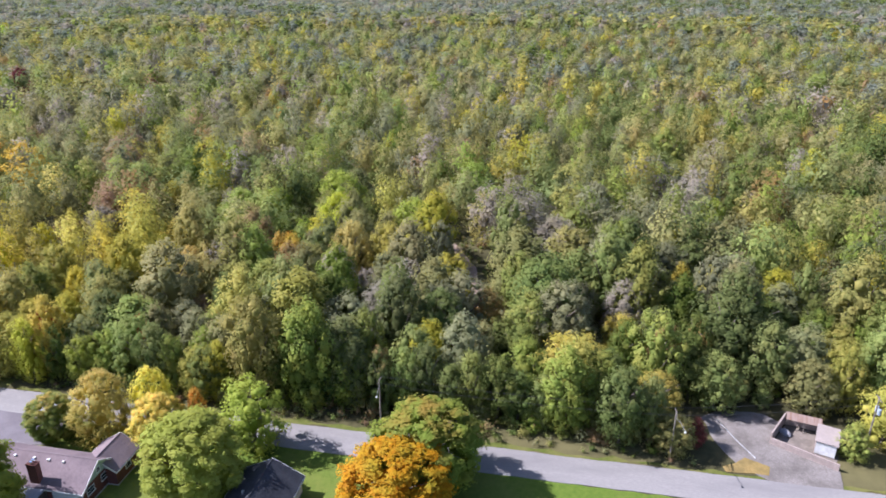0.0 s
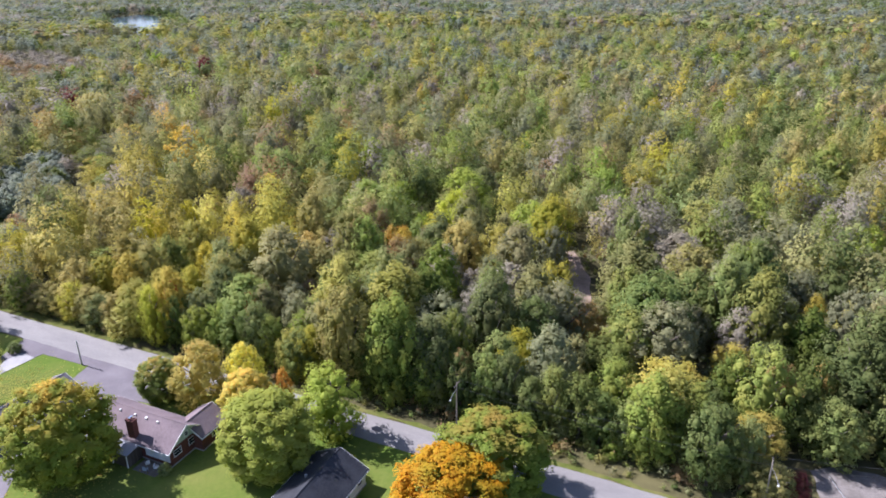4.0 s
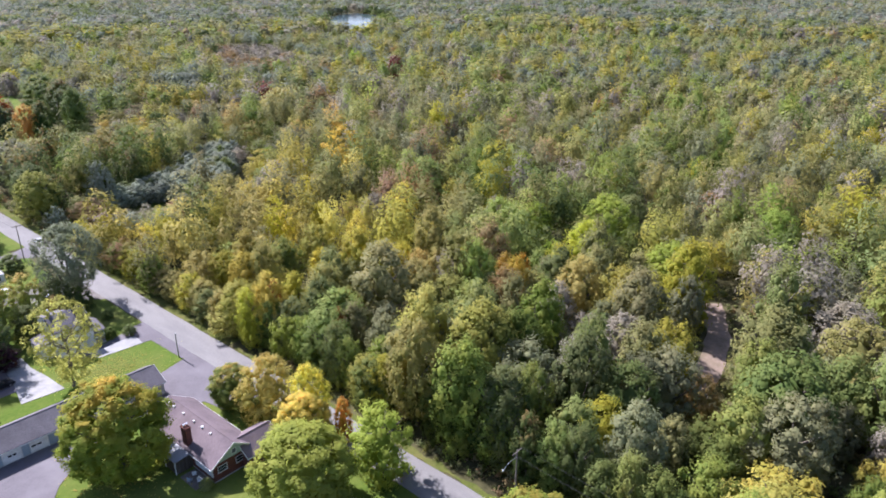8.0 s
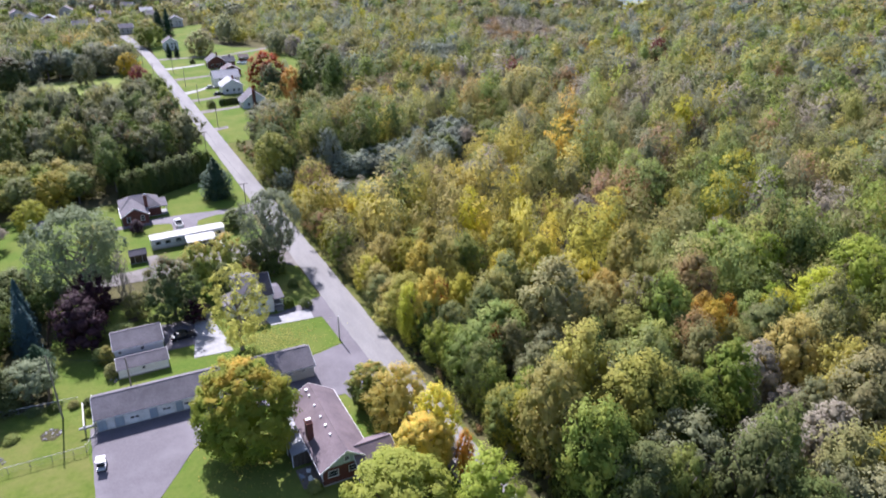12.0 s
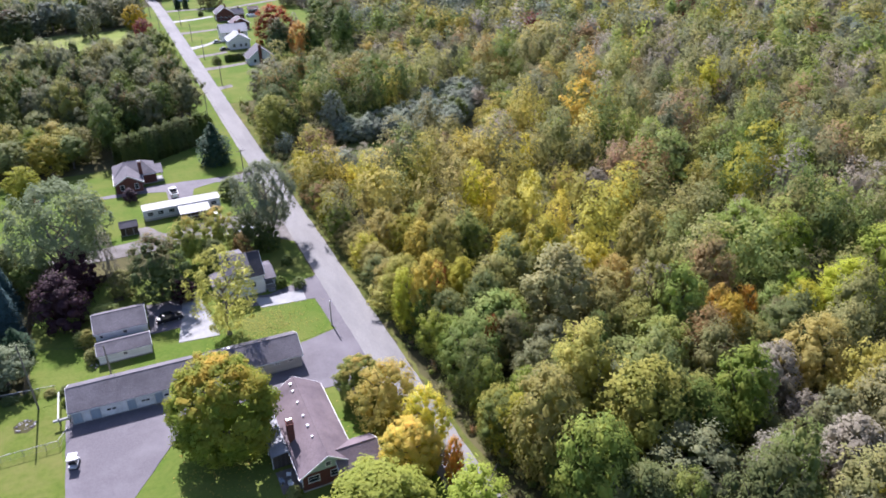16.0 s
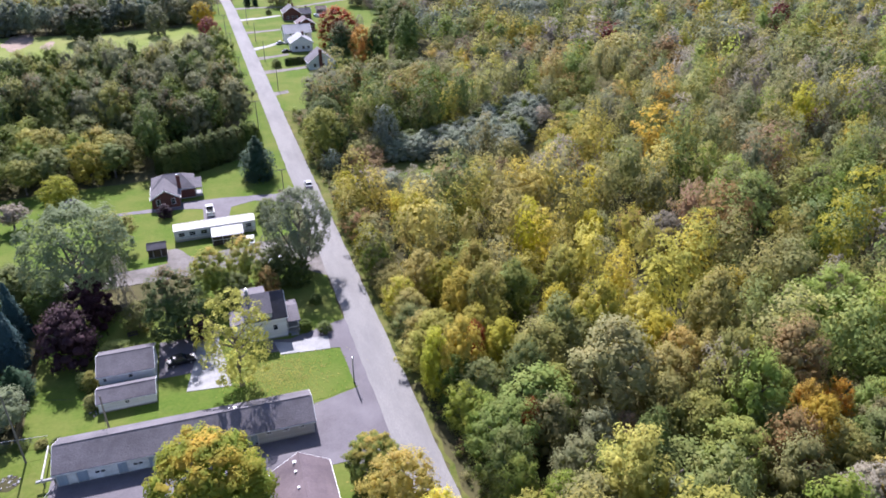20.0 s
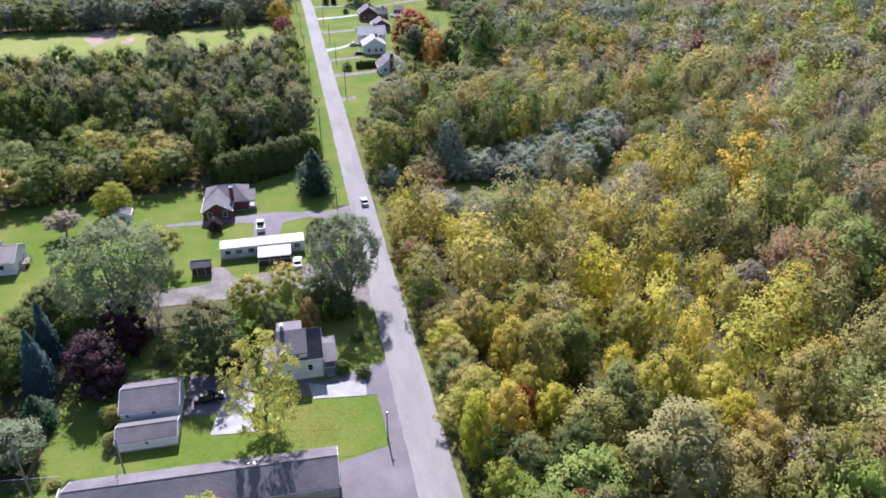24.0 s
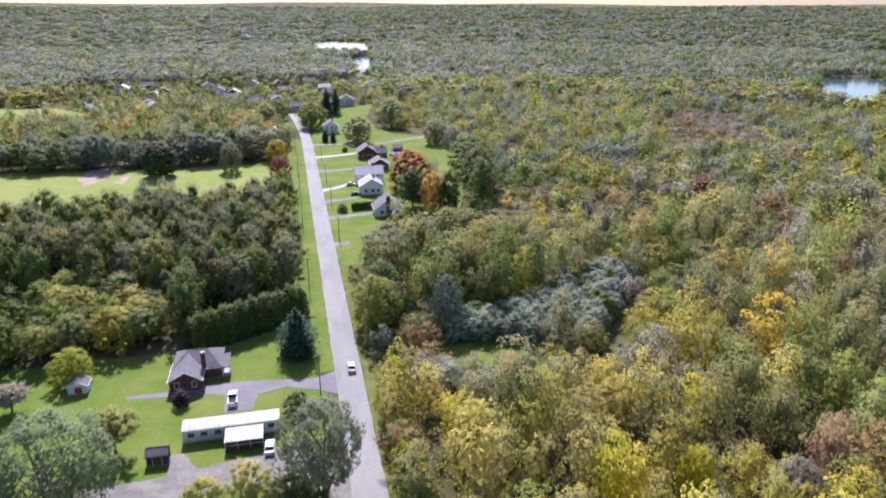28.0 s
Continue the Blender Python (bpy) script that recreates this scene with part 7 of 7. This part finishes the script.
vehicle("parked_car", 16.6, 345.5, 5, CAR_SILVER, "parked car in front of a white house", 4.5, 1.8, 1.5)
vehicle("parked_car", 17.0, 327.8, 5, CAR_BLACK, "dark parked car in front of a white house", 4.5, 1.8, 1.5)

k = thing("utility_cart", Matrix.Translation((-50.2, 66.9, 0.1)) @ Matrix.Rotation(radians(78), 4, "Z"), "small white utility cart on an asphalt drive", "cart")
bm = boxed((-1.0, -0.6, 0.25, 1.0, 0.6, 0.6), (0.4, -0.58, 0.6, 0.98, 0.58, 0.8))
bmesh.ops.bevel(bm, geom=bm.edges[:], offset=0.06, segments=2, affect="EDGES")
part("body", bm, CAR_WHITE, k)
bm = boxed((-0.85, -0.65, 1.72, 0.75, 0.65, 1.82))
bmesh.ops.bevel(bm, geom=bm.edges[:], offset=0.04, segments=2, affect="EDGES")
part("canopy", bm, CAR_WHITE, k)
part("seat", boxed((-0.5, -0.5, 0.6, 0.1, 0.5, 0.8), (-0.6, -0.5, 0.8, -0.48, 0.5, 1.25)), RUBBER, k)
for x, yy in ((-0.75, -0.55), (-0.75, 0.55), (0.7, -0.55), (0.7, 0.55)):
    post(k, x, yy, 0.6, 1.74, 0.025, "post", STEEL)
for x in (-0.65, 0.65):
    for w in (-1, 1):
        bm = bmesh.new()
        bmesh.ops.create_cone(bm, cap_ends=True, segments=12, radius1=0.22, radius2=0.22, depth=0.18, matrix=Matrix.Translation((x, w * 0.55, 0.13)) @ Matrix.Rotation(radians(90), 4, "X"))
        part("wheel", bm, RUBBER, k)

# ---- hedges ----
def hedge(x0, y0, x1, y1, wide, high, leaf, label):
    """A dense hedge of close-set shrubs, each of leaf sprays round a solid heart and a little uneven in height."""
    rng = np.random.default_rng(int(abs(x0 * 10 + y0)))
    length = math.dist((x0, y0), (x1, y1))
    row = thing("hedge", Matrix.Translation((x0, y0, 0)) @ Matrix.Rotation(math.atan2(y1 - y0, x1 - x0), 4, "Z"), label, "hedge")
    shrubs = max(2, round(length / (wide * 0.42)))
    step = length / shrubs
    for k in range(shrubs):
        tall, n = high * rng.uniform(0.93, 1.04), int(step * high * 95)
        u, a = rng.uniform(-0.56, 0.56, n) * step, rng.uniform(-0.15, 1.15, n) * math.pi
        wob = 1 + 0.05 * np.sin((u + k * step) * 1.7 + 4 * a) + 0.04 * np.sin(u * 3.1 + 7 * a) - 0.1 * (2 * u / step) ** 2
        place = np.stack([u, np.cos(a) * wide / 2 * wob, np.maximum(0.1, (np.sin(a).clip(0) ** 0.5 * tall * rng.uniform(0.05, 1, n) ** 0.45) * wob)], 1)
        out = np.stack([u / step, np.cos(a), np.sin(a)], 1)
        v, q = leaves_at(rng, place, out, 0.2, 0.3, 1.2, True)
        soft = soft_normals(np.zeros((0, 3)))
        core = np.array([(e * step * 0.5, s * wide * 0.36, z) for e in (-1, 0, 1) for s, z in ((-1, 0), (-0.8, tall * 0.72), (0, tall * 0.86), (0.8, tall * 0.72), (1, 0))])
        cq = np.array([(i * 5 + j, i * 5 + j + 1, i * 5 + j + 6, i * 5 + j + 5) for i in range(2) for j in range(4)])
        ob = new("shrub", mesh_np("shrub", np.concatenate([v, core]), np.concatenate([q, cq + len(v)]), np.zeros((0, 3), int), [LEAF[leaf]], normals=np.concatenate([soft, np.tile((0.0, 0.0, 1.0), (len(core), 1))])))
        ob.parent = row
        ob.matrix_local = Matrix.Translation(((k + 0.5) * step, 0, 0))


hedge(-37.0, 188.0, -9.0, 204.5, 6.5, 9.8, "dark green", "tall dense dark evergreen hedge behind a lawn")
hedge(13.2, 304.8, 22.8, 305.8, 3.4, 3.4, "dark green", "low dark clipped hedge on a front lawn")
hedge(12.0, -34.0, 13.5, -14.0, 3.0, 2.6, "olive", "rough brushy hedge at the wood's edge")


# ---- fallen leaves ----
def fallen(name, x0, y0, x1, y1, n, leaf, label, seed):
    """Leaves scattered flat over a lawn, thickest in the middle."""
    rng = np.random.default_rng(seed)
    c = np.stack([rng.normal((x0 + x1) / 2, (x1 - x0) / 4, n), rng.normal((y0 + y1) / 2, (y1 - y0) / 4, n), rng.uniform(0.1, 0.13, n)], 1)
    v, q = leaves_at(rng, c, np.tile((0.0, 0.0, 3.0), (n, 1)), 0.16, 0.3)
    SOFT.clear()
    tagged(new(name, mesh_np(name, v, q, np.zeros((0, 3), int), [LEAF[leaf]])), label, "leaves", kind="stuff")


fallen("fallen_leaves", -25, 84.5, -9, 97, 1500, "pale yellow", "yellow leaves fallen on a lawn", 1)
fallen("fallen_leaves", -36, 50, -23, 70, 500, "gold", "golden leaves fallen round a maple", 2)
fallen("fallen_leaves", -11, 48, -3, 62, 400, "gold", "golden leaves fallen by the road", 3)


# ---- rubble and clutter in the yards ----
def stone_heap(x, y, n, reach, pale, label, seed):
    """A heap of broken stones and scraps, each piece a part."""
    rng = random.Random(seed)
    heap = thing("rubble_heap", Matrix.Translation((x, y, 0.05)), label, "rubble")
    for k in range(n):
        bm = bmesh.new()
        bmesh.ops.create_icosphere(bm, subdivisions=1, radius=1.0)
        s = rng.uniform(0.07, 0.22)
        for v in bm.verts:
            v.co = Vector((v.co.x * s * rng.uniform(0.8, 1.4), v.co.y * s * rng.uniform(0.8, 1.4), v.co.z * s * 0.6 * rng.uniform(0.7, 1.1)))
        a, d = rng.uniform(0, 6.28), reach * math.sqrt(rng.random())
        bm.transform(Matrix.Translation((d * math.cos(a), d * math.sin(a), s * 0.35)) @ Matrix.Rotation(rng.uniform(0, 6.28), 4, "Z"))
        part("stone", bm, PAINT_WHITE if rng.random() < pale else rng.choice((CONCRETE, GRAVEL, ASPHALT)), heap)


stone_heap(-57.2, 79.3, 34, 1.7, 0.1, "heap of broken stones and white scraps on grass", 3)
stone_heap(-65.0, 75.4, 26, 1.4, 0.12, "small heap of grey stones on rough grass", 5)
stone_heap(-46.8, 91.2, 10, 1.0, 0.15, "few stones at the corner of a shed", 7)

tarp = bmesh.new()
bmesh.ops.create_icosphere(tarp, subdivisions=3, radius=1.0)
for v in tarp.verts:
    v.co = Vector((v.co.x * 1.1, v.co.y * 0.7, max(v.co.z, -0.2) * 0.6 + 0.2)) * (1 + 0.12 * noise.noise(v.co * 2.5))
heap = part("tarpaulin", tarp, ROOF_PALE)
heap.matrix_world = Matrix.Translation((15.9, -55.8, 0.05)) @ Matrix.Rotation(0.6, 4, "Z")
tagged(heap, "grey-blue tarpaulin over a heap in a walled yard", "tarpaulin")
bm = bmesh.new()
tube(bm, [(17.6, -45.2, 0.2), (12.0, -47.6, 0.22), (8.2, -49.6, 0.2)], [0.09, 0.09, 0.09], 6)
tagged(part("pipe", bm, STEEL), "long pale pipe lying on a gravel lot", "pipe")

bench = thing("garden_bench", Matrix.Translation((-41.6, 111.6, 0.05)) @ Matrix.Rotation(0.2, 4, "Z"), "dark slatted garden bench under trees", "bench")
for k in range(4):
    part("seat_slat", boxed((-0.9, -0.28 + 0.15 * k, 0.42, 0.9, -0.17 + 0.15 * k, 0.46)), WOOD_DARK, bench)
for k in range(3):
    part("back_slat", boxed((-0.9, 0.32, 0.55 + 0.16 * k, 0.9, 0.36, 0.66 + 0.16 * k)), WOOD_DARK, bench)
for x in (-0.8, 0.8):
    for yy, z in ((-0.25, 0.42), (0.3, 1.0)):
        post(bench, x, yy, 0.0, z, 0.04, "leg", WOOD_DARK)

pool = thing("garden_pool", Matrix.Translation((46.4, 409.5, 0.05)), "white round above-ground pool on a lawn", "pool")
bm = bmesh.new()
tube(bm, [(0, 0, 0), (0, 0, 1.2)], [3.0, 3.0], 24)
part("wall", bm, PAINT_WHITE, pool)
bm = bmesh.new()
tube(bm, [(0, 0, 1.2), (0, 0, 1.23)], [2.8, 2.8], 24)
part("water", bm, WATER, pool, "pale water")
vehicle("parked_car", 29.6, 318.5, 95, LAMP_RED, "red parked car behind a cream house", 4.5, 1.8, 1.5)
